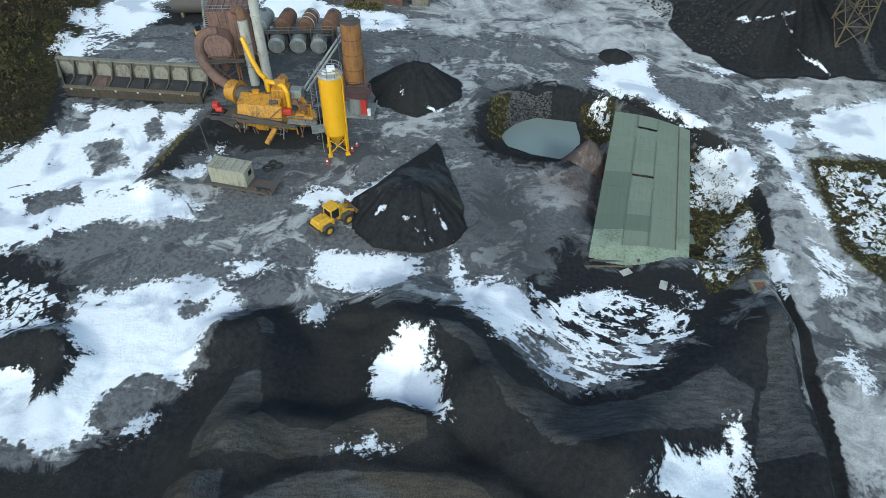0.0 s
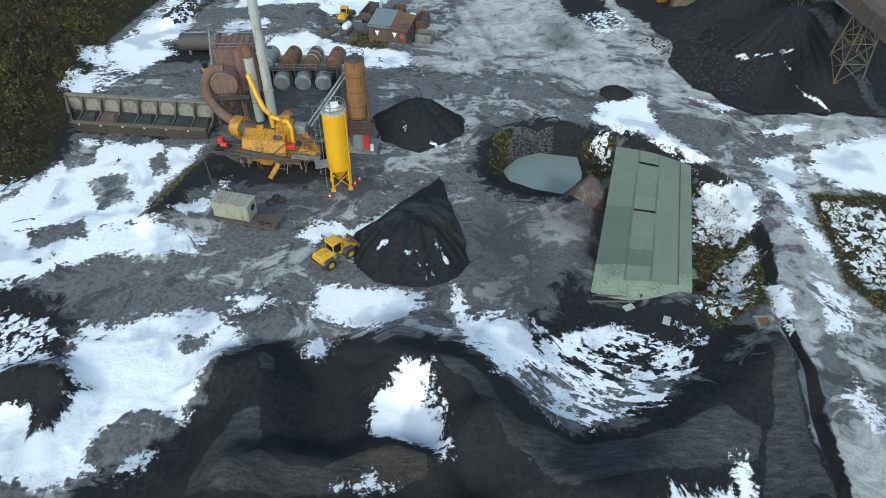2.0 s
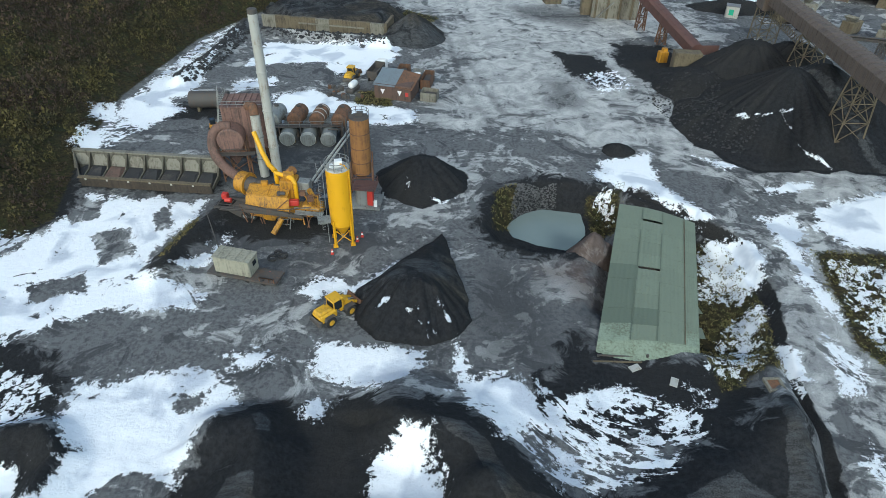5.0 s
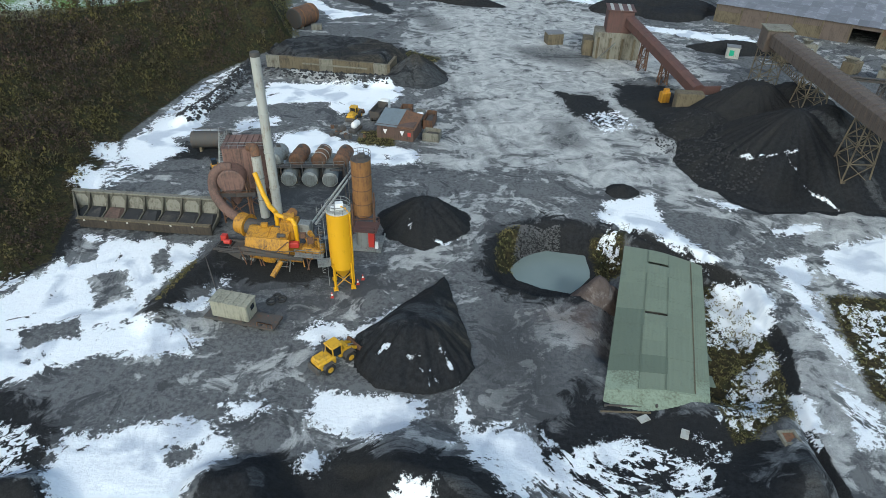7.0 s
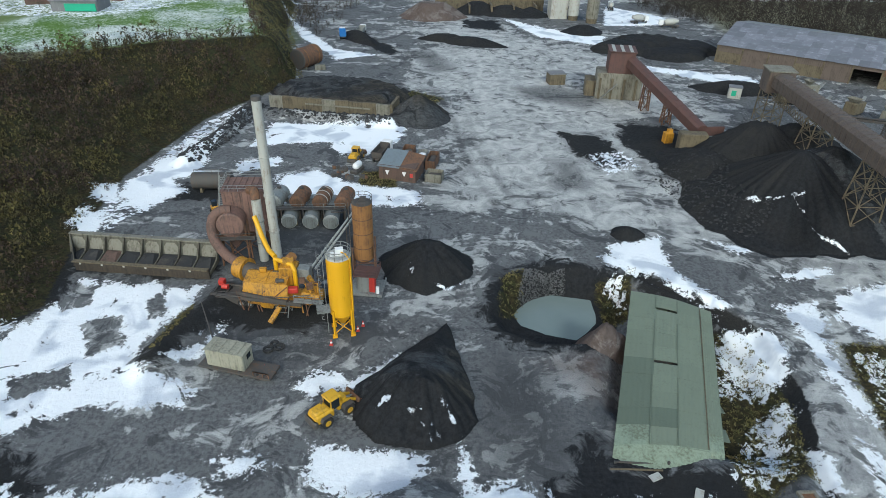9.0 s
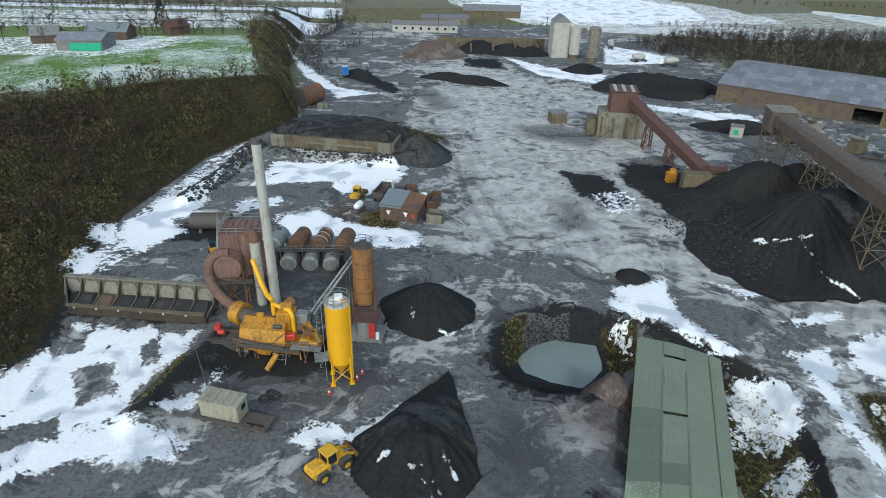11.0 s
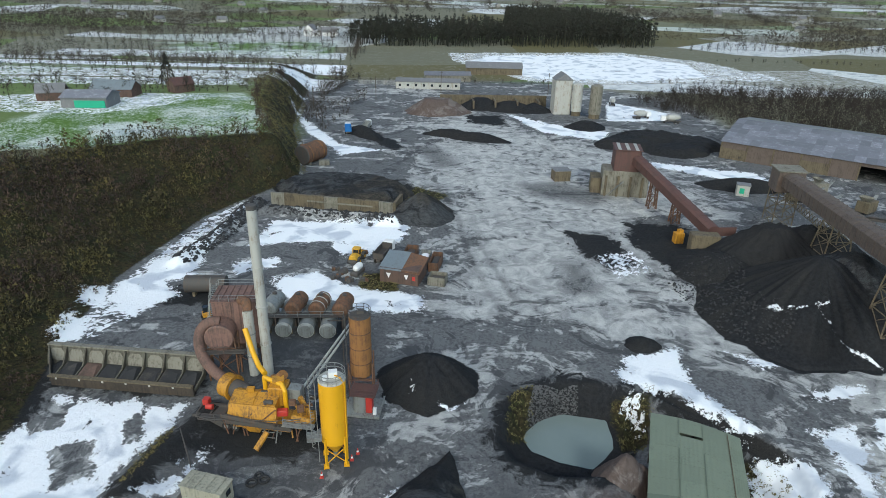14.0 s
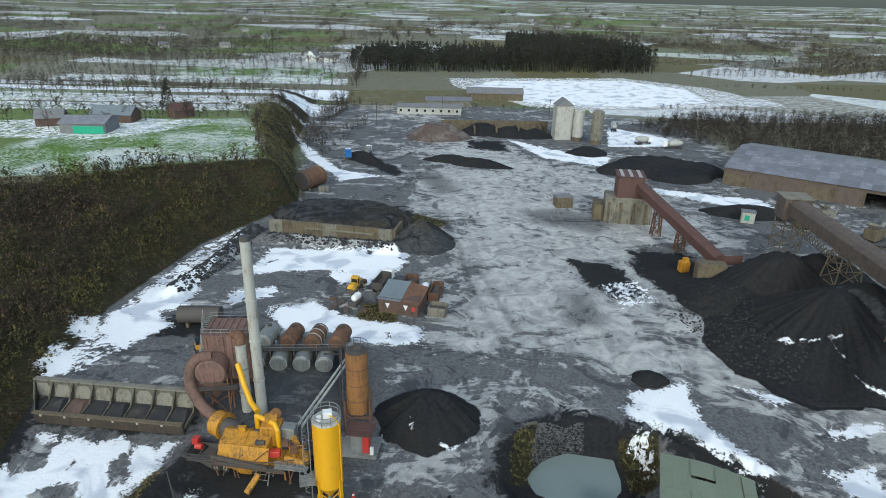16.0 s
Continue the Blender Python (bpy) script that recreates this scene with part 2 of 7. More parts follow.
PILES += [
    ("red-brown stockpile with a dark top by the bays", "brown", [(-6, 304, 15, 6.5, 0.6, 0, 0.3)]),
    ("red-brown earth heap on the pit edge", "brown", [(24.4, 87.2, 4.6, 4.8, 0.9, 0, 0.2)]),
    ("dark aggregate heaps in front of bay walls", "black", [(14, 316, 12, 5.0, 0.6, 5, 0.2), (27, 314, 13, 4.2, 0.6, 5, 0.1), (38, 312, 9, 4.0, 0.8, 5, 0.0)]),
    ("dark mound of broken planings", "lumpy", [(66, 254, 12, 2.4, 0.8, 0, 0.6), (78, 262, 15, 2.6, 0.7, 0, 0.6), (91, 256, 12, 2.2, 0.8, 0, 0.6), (82, 246, 13, 2.0, 0.6, 0, 0.6)]),
    ("long low black heap across the yard", "black", [(0, 263, 11, 2.4, 0.35, -8, 0.3), (10, 258, 14, 2.6, 0.3, -18, 0.3)]),
    ("dark heap partly under snow", "black", [(56, 281, 9, 3.0, 0.7, 0, 0.2)]),
    ("low black heap beside the site hut", "black", [(90, 207, 15, 2.8, 0.4, -5, 0.2)]),
]
PILES += [
    ("dark coal-black bank beside the entrance track", "black", [(-33, 262, 13, 3.0, 0.35, -52, 0.2)]),
]


def pile_height(X, Y, k, grow=1.0):
    label, tint, cones = PILES[k]
    if tint == "loaded":
        return loaded_heap(X, Y)
    up = np.zeros(X.shape)
    for n, (x, y, r, h, stretch, turn, flat) in enumerate(cones):
        up = np.maximum(up, cone(X, Y, x, y, r * grow, h, stretch, turn, k + 3 * n, flat))
    return up


RIDGES = [
    (3.8, 6.5, 5.0, 1, [(-22.6, 50.6), (-19.7, 51.4), (-17.9, 48.4), (-18.2, 44.2), (-19.1, 40.4), (-20.7, 35.8), (-24, 26), (-28, 16)]),
    (4.6, 5.0, 9.0, -1, [(-3.5, 52), (-1.7, 51.5), (2.0, 50.0), (4.2, 45.6), (6.8, 41.6), (10.3, 38.0), (15.1, 34.5), (21, 28), (26, 18)]),
    (3.4, 7.0, 7.5, 1, [(16, 34), (24, 41.5), (33, 47), (38, 52)]),
    (2.8, 4.4, 3.4, 1, [(-18.1, 37.7), (-14.7, 39.8), (-9.2, 38.9), (-4.4, 40.4), (0.1, 39.5), (3, 43)]),
    (3.2, 7.0, 5.0, 1, [(-19, 31), (-14, 34), (-6, 34.5), (6, 33), (14, 26)]),
]
RIDGES += [
    (2.4, 3.4, 3.4, 0, [(-51, 44), (-47, 49), (-42, 50.5), (-38.5, 47), (-39, 43)]),
    (2.0, 4.0, 4.0, 0, [(-39, 78.5), (-38.5, 82), (-36, 88), (-33.5, 95)]),
    (2.2, 3.4, 3.4, 0, [(-58, 145), (-54, 160), (-52.5, 182)]),
    (2.0, 4.0, 4.0, 0, [(40, 60), (38, 50), (37, 38), (35, 25)]),
    (2.2, 3.5, 3.5, 0, [(-47, 176.5), (-14, 171.5)]),
]


def ridge_distance(X, Y, way):
    """Distance to a way, and which side of it: positive to the right."""
    best, side = np.full(X.shape, 1e9), np.ones(X.shape)
    for (x0, y0), (x1, y1) in zip(way, way[1:]):
        dx, dy = x1 - x0, y1 - y0
        u = np.clip(((X - x0) * dx + (Y - y0) * dy) / (dx * dx + dy * dy), 0, 1)
        d = np.hypot(X - x0 - u * dx, Y - y0 - u * dy)
        off = ((X - x0) * dy - (Y - y0) * dx) / math.hypot(dx, dy)
        near = d < best
        best, side = np.where(near, d, best), np.where(near, off, side)
    return best, side


def height(X, Y):
    z = 0.10 * wavy(X, Y, 0.25, 3) + 0.04 * wavy(X, Y, 1.1, 4)
    z = z + smooth((56 - Y) / 6) * smooth((X + 60) / 20) * smooth((40 - X) / 6) * (0.38 * wavy(X, Y, 0.5, 13) + 0.14 * wavy(X, Y, 1.7, 14) + 0.05 * wavy(X, Y, 4.0, 15))
    foot, top = outline_distance(X, Y, HILL_FOOT), outline_distance(X, Y, HILL_TOP)
    climb = np.where(foot <= 0, 0, np.where(top >= 0, 1, foot / (foot - np.minimum(top, 0) + 1e-6)))
    fall = 1 - 0.7 * smooth((Y - 300) / 140)
    z = z + 13.5 * (climb * 0.55 + 0.45 * smooth(climb * 1.25)) * fall + smooth(climb * 5) * smooth((1 - climb) * 5) * (1.3 * wavy(X, Y, 0.3, 8) + 0.6 * wavy(X, Y, 0.8, 18))
    for k, (h, right, left, dusty, way) in enumerate(RIDGES):
        d, side = ridge_distance(X + 0.7 * wavy(X, Y, 0.3, k), Y + 0.7 * wavy(X, Y, 0.3, k + 20), way)
        f = np.clip(1 - d / np.where(side > 0, right, left), 0, 1)
        z = z + h * (0.55 * f + 0.45 * smooth(f)) * (0.9 + 0.15 * wavy(X, Y, 0.35, 40 + k))
    pit = outline_distance(X, Y, PIT)
    z = z - 4.0 * smooth((pit + 0.4) / 4.0) - 1.6 * smooth((outline_distance(X, Y, POND) + 0.7 + 0.3 * wavy(X, Y, 0.8, 5)) / 1.8)
    plot = outline_distance(X, Y, SHED_PLOT)
    z = z - 4.0 * smooth((plot + 2.5) / 6)
    z = z - 1.1 * smooth(1 - line_distance(X, Y, DITCH) / 1.3)
    far = smooth((np.hypot(X, Y - 200) - 350) / 1500)
    return z + far * (6 * wavy(X, Y, 0.004, 9) + 8)


def spaced(*bands):
    out = []
    for a, b, step in bands:
        out += list(np.arange(a, b, step))
    return np.array(out + [bands[-1][1]])


xs = np.concatenate([-np.geomspace(6000, 200, 34), spaced((-190, -120, 3), (-120, -72, 1.2), (-72, 60, 0.5), (60, 100, 0.8), (100, 190, 2.5)), np.geomspace(200, 6000, 34)])
ys = np.concatenate([spaced((-400, -60, 40), (-60, 24, 3), (24, 125, 0.45), (125, 200, 0.8), (200, 340, 1.5), (340, 640, 6)), np.geomspace(660, 9000, 40)])
GX, GY = np.meshgrid(xs, ys)
GZ = height(GX, GY)


def grid_mesh(name, X, Y, Z):
    rows, cols = X.shape
    idx = np.arange(rows * cols).reshape(rows, cols)
    quads = np.stack([idx[:-1, :-1], idx[:-1, 1:], idx[1:, 1:], idx[1:, :-1]], -1).reshape(-1, 4)
    me = bpy.data.meshes.new(name)
    me.from_pydata(np.stack([X, Y, Z], -1).reshape(-1, 3).tolist(), [], quads.tolist())
    me.polygons.foreach_set("use_smooth", np.ones(len(quads), bool))
    return me


def put_attribute(me, name, values):
    me.attributes.new(name, "FLOAT", "POINT").data.foreach_set("value", values.reshape(-1).astype(np.float32))


SNOW = [
    [(-58.5, 98.5), (-38.4, 97), (-38.4, 91), (-42, 84), (-41.8, 78.4), (-31, 73.7), (-32.3, 70.8), (-42.7, 70.7), (-48.8, 67.4), (-54.3, 64), (-66, 77), (-60.7, 88)],
    [(-37.6, 79.1), (-31.9, 87.8), (-31.5, 83.8), (-35.4, 79)],
    [(-43.6, 59.6), (-39.3, 58.7), (-30.4, 61), (-23.7, 58.8), (-22.3, 55.3), (-24.8, 52), (-26.6, 44.6), (-31.6, 45.3), (-33.2, 40), (-36.6, 37.4), (-42.4, 38.3), (-49, 41), (-49, 44.6), (-41.6, 51.2)],
    [(-15.5, 66), (-9.9, 65), (-0.4, 64.2), (-4.2, 58.4), (-10.6, 57.5), (-14.6, 59.8)],
    [(-26.7, 63), (-21.4, 64.6), (-17.7, 61.6), (-22, 60.2)],
]
SNOW += [
    [(2.2, 66.5), (4.5, 60.8), (10.2, 60.8), (12.6, 57.2), (8.6, 51.2), (6.4, 51.6), (2.3, 56.2)],
    [(-9.2, 36.7), (-6, 37.8), (-3.5, 36.9), (-6.5, 36)],
    [(18.7, 32.8), (22.3, 36.2), (30, 37.4), (28.3, 30.7), (17.2, 30.8)],
    [(29.6, 40.4), (31.5, 40), (30.6, 32.7), (29.6, 32.7)],
    [(-19.8, 75.6), (-16.6, 78.7), (-12.9, 77.5), (-13.1, 75), (-16.3, 72.7)],
    [(-12.7, 75.3), (-5.4, 82.3), (-5.6, 78.9), (-11.4, 73.7)],
    [(-13.6, 57.1), (-11.8, 55.3), (-13.5, 53.6), (-15.6, 54.5)],
    [(29.8, 113.5), (40.9, 115.9), (39.2, 105), (45.5, 94.9), (43.9, 93.7), (36.6, 102), (27.5, 106.4)],
    [(48.5, 115), (55.7, 113), (62, 110.5), (52, 110.4)],
]
SNOW += [
    [(56.6, 104.6), (69.2, 106.8), (67.3, 104.5), (56.6, 101.5)],
    [(63.6, 98.4), (80, 104), (96, 102), (95, 86), (75.5, 83.2), (63.4, 87.3), (60.8, 91.8)],
    [(50.7, 68.2), (53.7, 63), (51.5, 57.7), (48, 57.7)],
    [(47.8, 52.1), (49.2, 44.5), (47.7, 41.7), (46.3, 47.4)],
    [(-45, 171), (-9, 171), (-11, 161), (-17.6, 151), (-24, 150), (-28, 158), (-46, 155)],
    [(-46.9, 145.8), (-37.2, 149.4), (-37, 143.4), (-44, 140.2)],
    [(-37, 139), (-27.9, 142), (-17.3, 135), (-4.5, 133), (-4.5, 126), (-14.2, 125.6), (-32, 131)],
    [(-72, 307), (-40, 247), (-23, 240), (-37, 232), (-55, 262)],
]
SNOW += [
    [(24, 306), (48, 282), (65, 274), (57.5, 260), (37, 271)],
    [(77, 338), (100, 315), (95, 297), (67, 294)],
    [(10, 470), (30, 505), (130, 525), (165, 480), (160, 425), (110, 400), (50, 402)],
    [(-6.6, 48.5), (-4.9, 49.1), (-3.2, 50.6), (-0.7, 50.2), (-0.3, 47.3), (0.8, 45.6), (1.7, 41.1), (1.0, 39.4), (-1.3, 41.1), (-3.6, 41.9), (-5.3, 42.9), (-7.0, 44.5)],
    [(1.8, 57.2), (6.2, 59.5), (10.2, 59.3), (12.8, 57.7), (12.1, 55.3), (11.0, 52.4), (7.1, 50.2), (5.8, 52.4), (3.2, 54.2)],
    [(-32.4, 42.3), (-31.4, 44.2), (-29.5, 43.5), (-28.4, 42.0), (-28.7, 40.2), (-31.1, 38.9)],
]
SNOW += [
    [(27.9, 55.4), (28.5, 52.1), (28.4, 51.0), (26.8, 52.6)],
    [(30.5, 59.0), (32.1, 57.5), (31.9, 55.2), (31.0, 55.5), (31.3, 57.5)],
    [(15.6, 48.8), (19.0, 49.4), (21.0, 48.6), (17.5, 47.5), (16.1, 47.3)],
    [(12.2, 44.5), (16.5, 44.1), (20.3, 45.7), (24.1, 48.2), (22.5, 46.1), (19.5, 44.9), (16.2, 44.0)],
    [(12.8, 49.0), (15.2, 48.6), (14.7, 45.7), (12.9, 45.3)],
    [(18.0, 58.4), (23.2, 58.4), (21.6, 54.9), (18.9, 53.0), (17.5, 55.4)],
    [(-61, 152), (-57, 165), (-55, 176), (-52.5, 176), (-53.5, 160), (-57, 148)],
]
SNOW += [
    [(-64.1, 140.8), (-64.0, 147.7), (-57.8, 146.2), (-54.2, 148.2), (-52.3, 138.1), (-57.0, 136.3), (-52.3, 130.6), (-55.8, 126.2), (-58.0, 120.8), (-65.0, 127.2), (-66.8, 134.3)],
    [(-70.2, 115.4), (-69.8, 122.9), (-63.9, 119.3), (-62.3, 113.4), (-66.3, 112.2)],
    [(-69.3, 125.6), (-72.5, 131.1), (-68.4, 133.5), (-64.3, 128.6), (-65.6, 124.4)],
    [(41.6, 89.2), (44.6, 91.1), (46.8, 89.3), (49.9, 88.0), (49.8, 82.7), (48.1, 79.0), (45.1, 78.9), (42.4, 80.6), (40.7, 81.8), (41.4, 85.0)],
    [(42.7, 74.3), (46.3, 75.0), (44.5, 70.2), (42.7, 69.7), (42.8, 67.3), (41.3, 67.3), (41.2, 71.7)],
    [(34.4, 64.0), (36.7, 64.5), (40.2, 64.1), (38.8, 62.4), (36.1, 62.8)],
]
SNOW += [
    [(52.1, 95.2), (55.0, 95.3), (59.8, 96.2), (57.8, 88.5), (56.0, 82.4), (56.0, 76.9), (55.3, 71.0), (54.2, 69.0), (53.2, 74.1), (52.6, 79.2), (52.9, 84.9), (52.8, 90.6)],
    [(44.7, 67.3), (46.0, 65.5), (45.7, 62.9), (45.2, 60.0), (42.6, 59.6), (43.3, 63.7)],
    [(-62, 348), (-330, 338), (-330, 378), (-58, 384)],
    [(-62, 398), (-340, 392), (-340, 434), (-66, 440)],
    [(62, 235), (100, 222), (108, 200), (70, 226)],
]
SWIRL = [(2.3, 59.1), (8.0, 61.0), (13.1, 57.4), (22.0, 60.1), (29.2, 56.5), (32.4, 54.0), (25.5, 46.2), (16.9, 43.8), (11.0, 44.7), (7.1, 49.5)]
SNOW_MOTTLED = [
    SWIRL,
    [(-150, 226), (-117, 224), (-100, 240), (-84, 262), (-130, 266), (-170, 252)],
    [(-260, 268), (-80, 284), (-90, 300), (-300, 290)],
    [(-4, 516), (134, 542), (184, 496), (212, 415), (171, 408), (98, 390), (46, 388), (0, 470)],
    [(-85, 300), (-64, 330), (-330, 322), (-330, 290)],
    [(-300, 455), (-70, 462), (-75, 500), (-300, 490)],
    [(58.2, 85.8), (70, 82), (90, 78), (80, 62), (64.2, 60), (55.1, 66)],
    [(39.8, 87), (47, 81.5), (46.1, 75.7), (37.2, 77.5)],
    [(40.2, 73.8), (45.4, 72.7), (42.1, 62), (36.4, 59), (31.9, 61)],
    [(45.3, 70.4), (46.3, 66), (44.6, 57.3), (42.8, 57.3), (43.3, 65)],
]
SNOW_MOTTLED += [
    [(-67.5, 114), (-67, 139), (-61.8, 173), (-55, 188), (-53.5, 173), (-52.7, 143), (-57.4, 122.5), (-61, 113)],
    [(-60, 62), (-45, 60), (-42, 53), (-48, 47), (-70, 45), (-75, 60)],
    [(-70, 88), (-60, 88), (-66, 76), (-80, 72)],
    [(32, 155), (44, 158), (46, 146), (36, 142)],
    [(26.5, 104), (31, 104.5), (32, 99), (28.5, 94.5)],
]
BLACK = [
    [(-22.3, 53), (-21.7, 55.6), (-13.8, 55.8), (-1.8, 54.5), (2.2, 54.5), (7.3, 51.2), (11.7, 44.5), (17.7, 44.2), (31.8, 52), (39.4, 54.6), (40, 40), (36, 0), (-60, 0), (-50, 36), (-36, 36), (-31, 41), (-26, 45)],
    [(19.7, 64), (32.8, 62.4), (38, 57), (33.9, 51), (28, 50.5), (12, 51), (8, 57), (14, 61), (17, 68)],
    [(-54, 66), (-43, 60), (-42, 54), (-46, 50), (-50, 44), (-90, 44), (-80, 70)],
    [(-51, 48), (-44, 52), (-38, 50), (-36, 44), (-41, 42), (-45, 45)],
    [(5, 92), (9, 102), (18, 107), (30, 105), (26, 84), (13, 83), (8, 86)],
]
BLACK += [
    # shadow band down the embankment by the shed, painted black
    [(32, 102.5), (41, 95), (45.8, 88), (46, 80), (42, 88), (36, 94)],
    [(-62, 106), (-38, 103), (-38, 99), (-61, 101)],
    # shade beneath the mixing plant, painted black on the ground
    [(-36, 96), (-15, 95), (-14, 90), (-20, 86), (-34, 87)],
    [(-41.5, 77), (-40.4, 84), (-37.6, 92), (-35, 97), (-31.5, 95), (-34, 88), (-36, 80), (-37.5, 77)],
    [(-70, 118), (-62, 108), (-60.5, 100), (-58, 92), (-66, 84), (-84, 96)],
    [(-56, 134), (-40, 134), (-40, 127), (-56, 127)],
    [(30, 168), (40, 166), (44, 148), (36, 146), (30, 155)],
    [(46, 175), (60, 175), (62, 150), (50, 146), (44, 160)],
]
BLACK += [
    [(-48, 180), (-14, 174), (-4, 184), (-14, 206), (-48, 206)],
    [(-42, 268), (-20, 240), (-16, 244), (-32, 272)],
    [(8, 285), (24, 280), (22, 300), (8, 300)],
]
ASH = [
    [(-17.7, 44.9), (-20.5, 44.9), (-21.0, 42.8), (-22.6, 39.1), (-23.1, 35.6), (-18.4, 35.6), (-18.4, 38.5), (-17.1, 40.8), (-17.6, 43.4)],
    [(-17.9, 35.9), (-18.7, 37.7), (-16.9, 39.7), (-13.7, 39.1), (-10.5, 38.6), (-9.7, 39.2), (-7.0, 40.4), (-3.5, 41.0), (-0.9, 39.8), (-0.6, 37.7), (-2.7, 37.1), (-6.4, 36.8), (-9.0, 36.0)],
    [(-19.8, 51.8), (-18.9, 52.6), (-17.7, 51.8), (-17.4, 50.0), (-18.5, 49.8)],
]
ASH += [
    [(0.2, 51.1), (3.0, 50.7), (5.4, 48.2), (6.9, 44.9), (8.7, 42.9), (11.6, 42.7), (15.0, 41.6), (17.7, 42.0), (23.8, 42.7), (30.1, 45.8), (31.1, 44.6), (33.7, 43.5), (32.3, 40.2), (30.4, 39.9), (23.2, 38.5), (17.7, 36.2), (15.2, 35.6), (12.1, 35.6), (10.0, 37.5), (7.2, 40.9), (5.1, 43.8), (3.6, 47.3), (1.6, 49.0)],
    [(33.6, 54.6), (37.9, 54.9), (36.7, 49.8), (35.0, 44.4), (31.8, 36.3), (39.0, 36.3), (38.2, 39.3), (39.1, 47.7), (38.9, 54.4)],
    [(-24, 33), (-19, 34), (-19, 20), (-30, 20)],
    [(-19, 30.5), (-12, 34.5), (2, 34), (8, 30), (6, 24), (-19, 24)],
]
BROWN = [
    [(31.5, 48.4), (34.5, 48.9), (35.9, 47.8), (34.9, 46.2), (31.7, 45.8)],
    [(31.2, 43.6), (33.6, 43.6), (33.2, 42.6), (31.2, 42.7)],
    [(12, 81), (25.8, 87), (25, 73), (19, 73)],
    [(15, 91), (26, 92), (27, 84), (18, 83)],
    [(-20, 297), (8, 297), (8, 306), (-20, 306)],
    [(80, 268), (100, 262), (100, 246), (86, 252)],
]
BANK = [(-44, 206), (-49, 230), (-61, 270), (-68, 320), (-84, 325), (-72, 258), (-53, 207)]
GRASS = [
    [(41.5, 92), (46.5, 87), (46.5, 76), (43, 62), (34, 58), (34, 64), (41, 88)],
    [(58, 86), (90, 84), (90, 50), (62, 50), (54, 66)],
    [(10, 101), (14, 104), (12, 96), (9, 93)], [(26, 103), (32, 103), (31, 96), (26, 94)],
    [(-39, 90), (-37.5, 92), (-38, 86), (-39.5, 80), (-40, 80)],
    [(-18, 142), (-10, 142), (-10, 134), (-18, 135)],
    [(-10, 200), (0, 193), (-6, 184), (-14, 186)],
]
ROAD = [[(-20, 250), (44, 262), (66, 225), (84, 180), (50, 180), (46, 150), (44, 122), (8, 122), (2, 150), (-4, 200)], [(-30, 372), (-18, 372), (-6, 260), (10, 200), (26, 150), (48, 116), (62, 100), (52, 84), (49, 64), (45, 45), (40, 20), (46, 18), (53, 50), (60, 84), (72, 100), (100, 108), (100, 116), (62, 117), (50, 140), (56, 190), (60, 230), (40, 262), (10, 300)]]


def layer(polys, soft, lim=4.0):
    out = np.full(GX.shape, -lim)
    for pts in polys:
        p = np.array(pts)
        x0, y0, x1, y1 = p[:, 0].min() - lim, p[:, 1].min() - lim, p[:, 0].max() + lim, p[:, 1].max() + lim
        c0, c1 = np.searchsorted(xs, (x0, x1))
        r0, r1 = np.searchsorted(ys, (y0, y1))
        if r1 > r0 and c1 > c0:
            part_d = outline_distance(GX[r0:r1, c0:c1], GY[r0:r1, c0:c1], pts)
            out[r0:r1, c0:c1] = np.maximum(out[r0:r1, c0:c1], part_d)
    return np.clip(out / soft, -1, 1) if soft else np.clip(out, -lim, lim)


ground_mesh = grid_mesh("ground", GX, GY, GZ)
solid, mottled = np.minimum(layer(SNOW, 0), 2.4), np.clip(layer(SNOW_MOTTLED, 0) / 1.6, -1, 1)
heaps_black = np.zeros(GX.shape)
for k, (label, tint, cones) in enumerate(PILES):
    if tint != "brown":
        heaps_black = np.maximum(heaps_black, smooth(pile_height(GX, GY, k, 1.07) * 1.4))
snow_field = solid - 3.2 * heaps_black
put_attribute(ground_mesh, "mottle", np.where(heaps_black > 0.3, -1, mottled))
# wheel marks curl round the hollow by the shed and run along the slopes elsewhere
curl = outline_distance(GX, GY, SWIRL) > -2
put_attribute(ground_mesh, "flow_u", np.where(curl, np.hypot(GX - 25, GY - 63), 0.75 * GX - 0.66 * GY))
put_attribute(ground_mesh, "flow_v", np.where(curl, np.arctan2(GY - 63, GX - 25) * 13.0, 2.4 * (0.66 * GX + 0.75 * GY)))
STREAKS = [((-7.6, 69.2), (-6.2, 69.7)), ((-3.9, 68.4), (-2.5, 68.1)), ((0.2, 69.4), (2.2, 66.9)), ((-0.9, 66.8), (1.0, 65.6)), ((-2.2, 67.0), (-0.3, 64.7)), ((-5.2, 101), (-4.8, 99.4)), ((-1.2, 98.2), (1.0, 97.4)), ((1.0, 97.4), (2.4, 98.8)),
           ((58.2, 122.5), (63.4, 119.9)), ((64.6, 119.4), (67.6, 114.6)), ((67.6, 114.6), (71.2, 112.4)), ((65.2, 119.8), (67.2, 120.2)), ((71.2, 112.4), (73, 110.2))]
for a, b in STREAKS:
    snow_field = np.maximum(snow_field, np.clip(0.75 - 2.8 * line_distance(GX + 0.2 * wavy(GX, GY, 1.5, 7), GY, [a, b]), -4, 1.5))
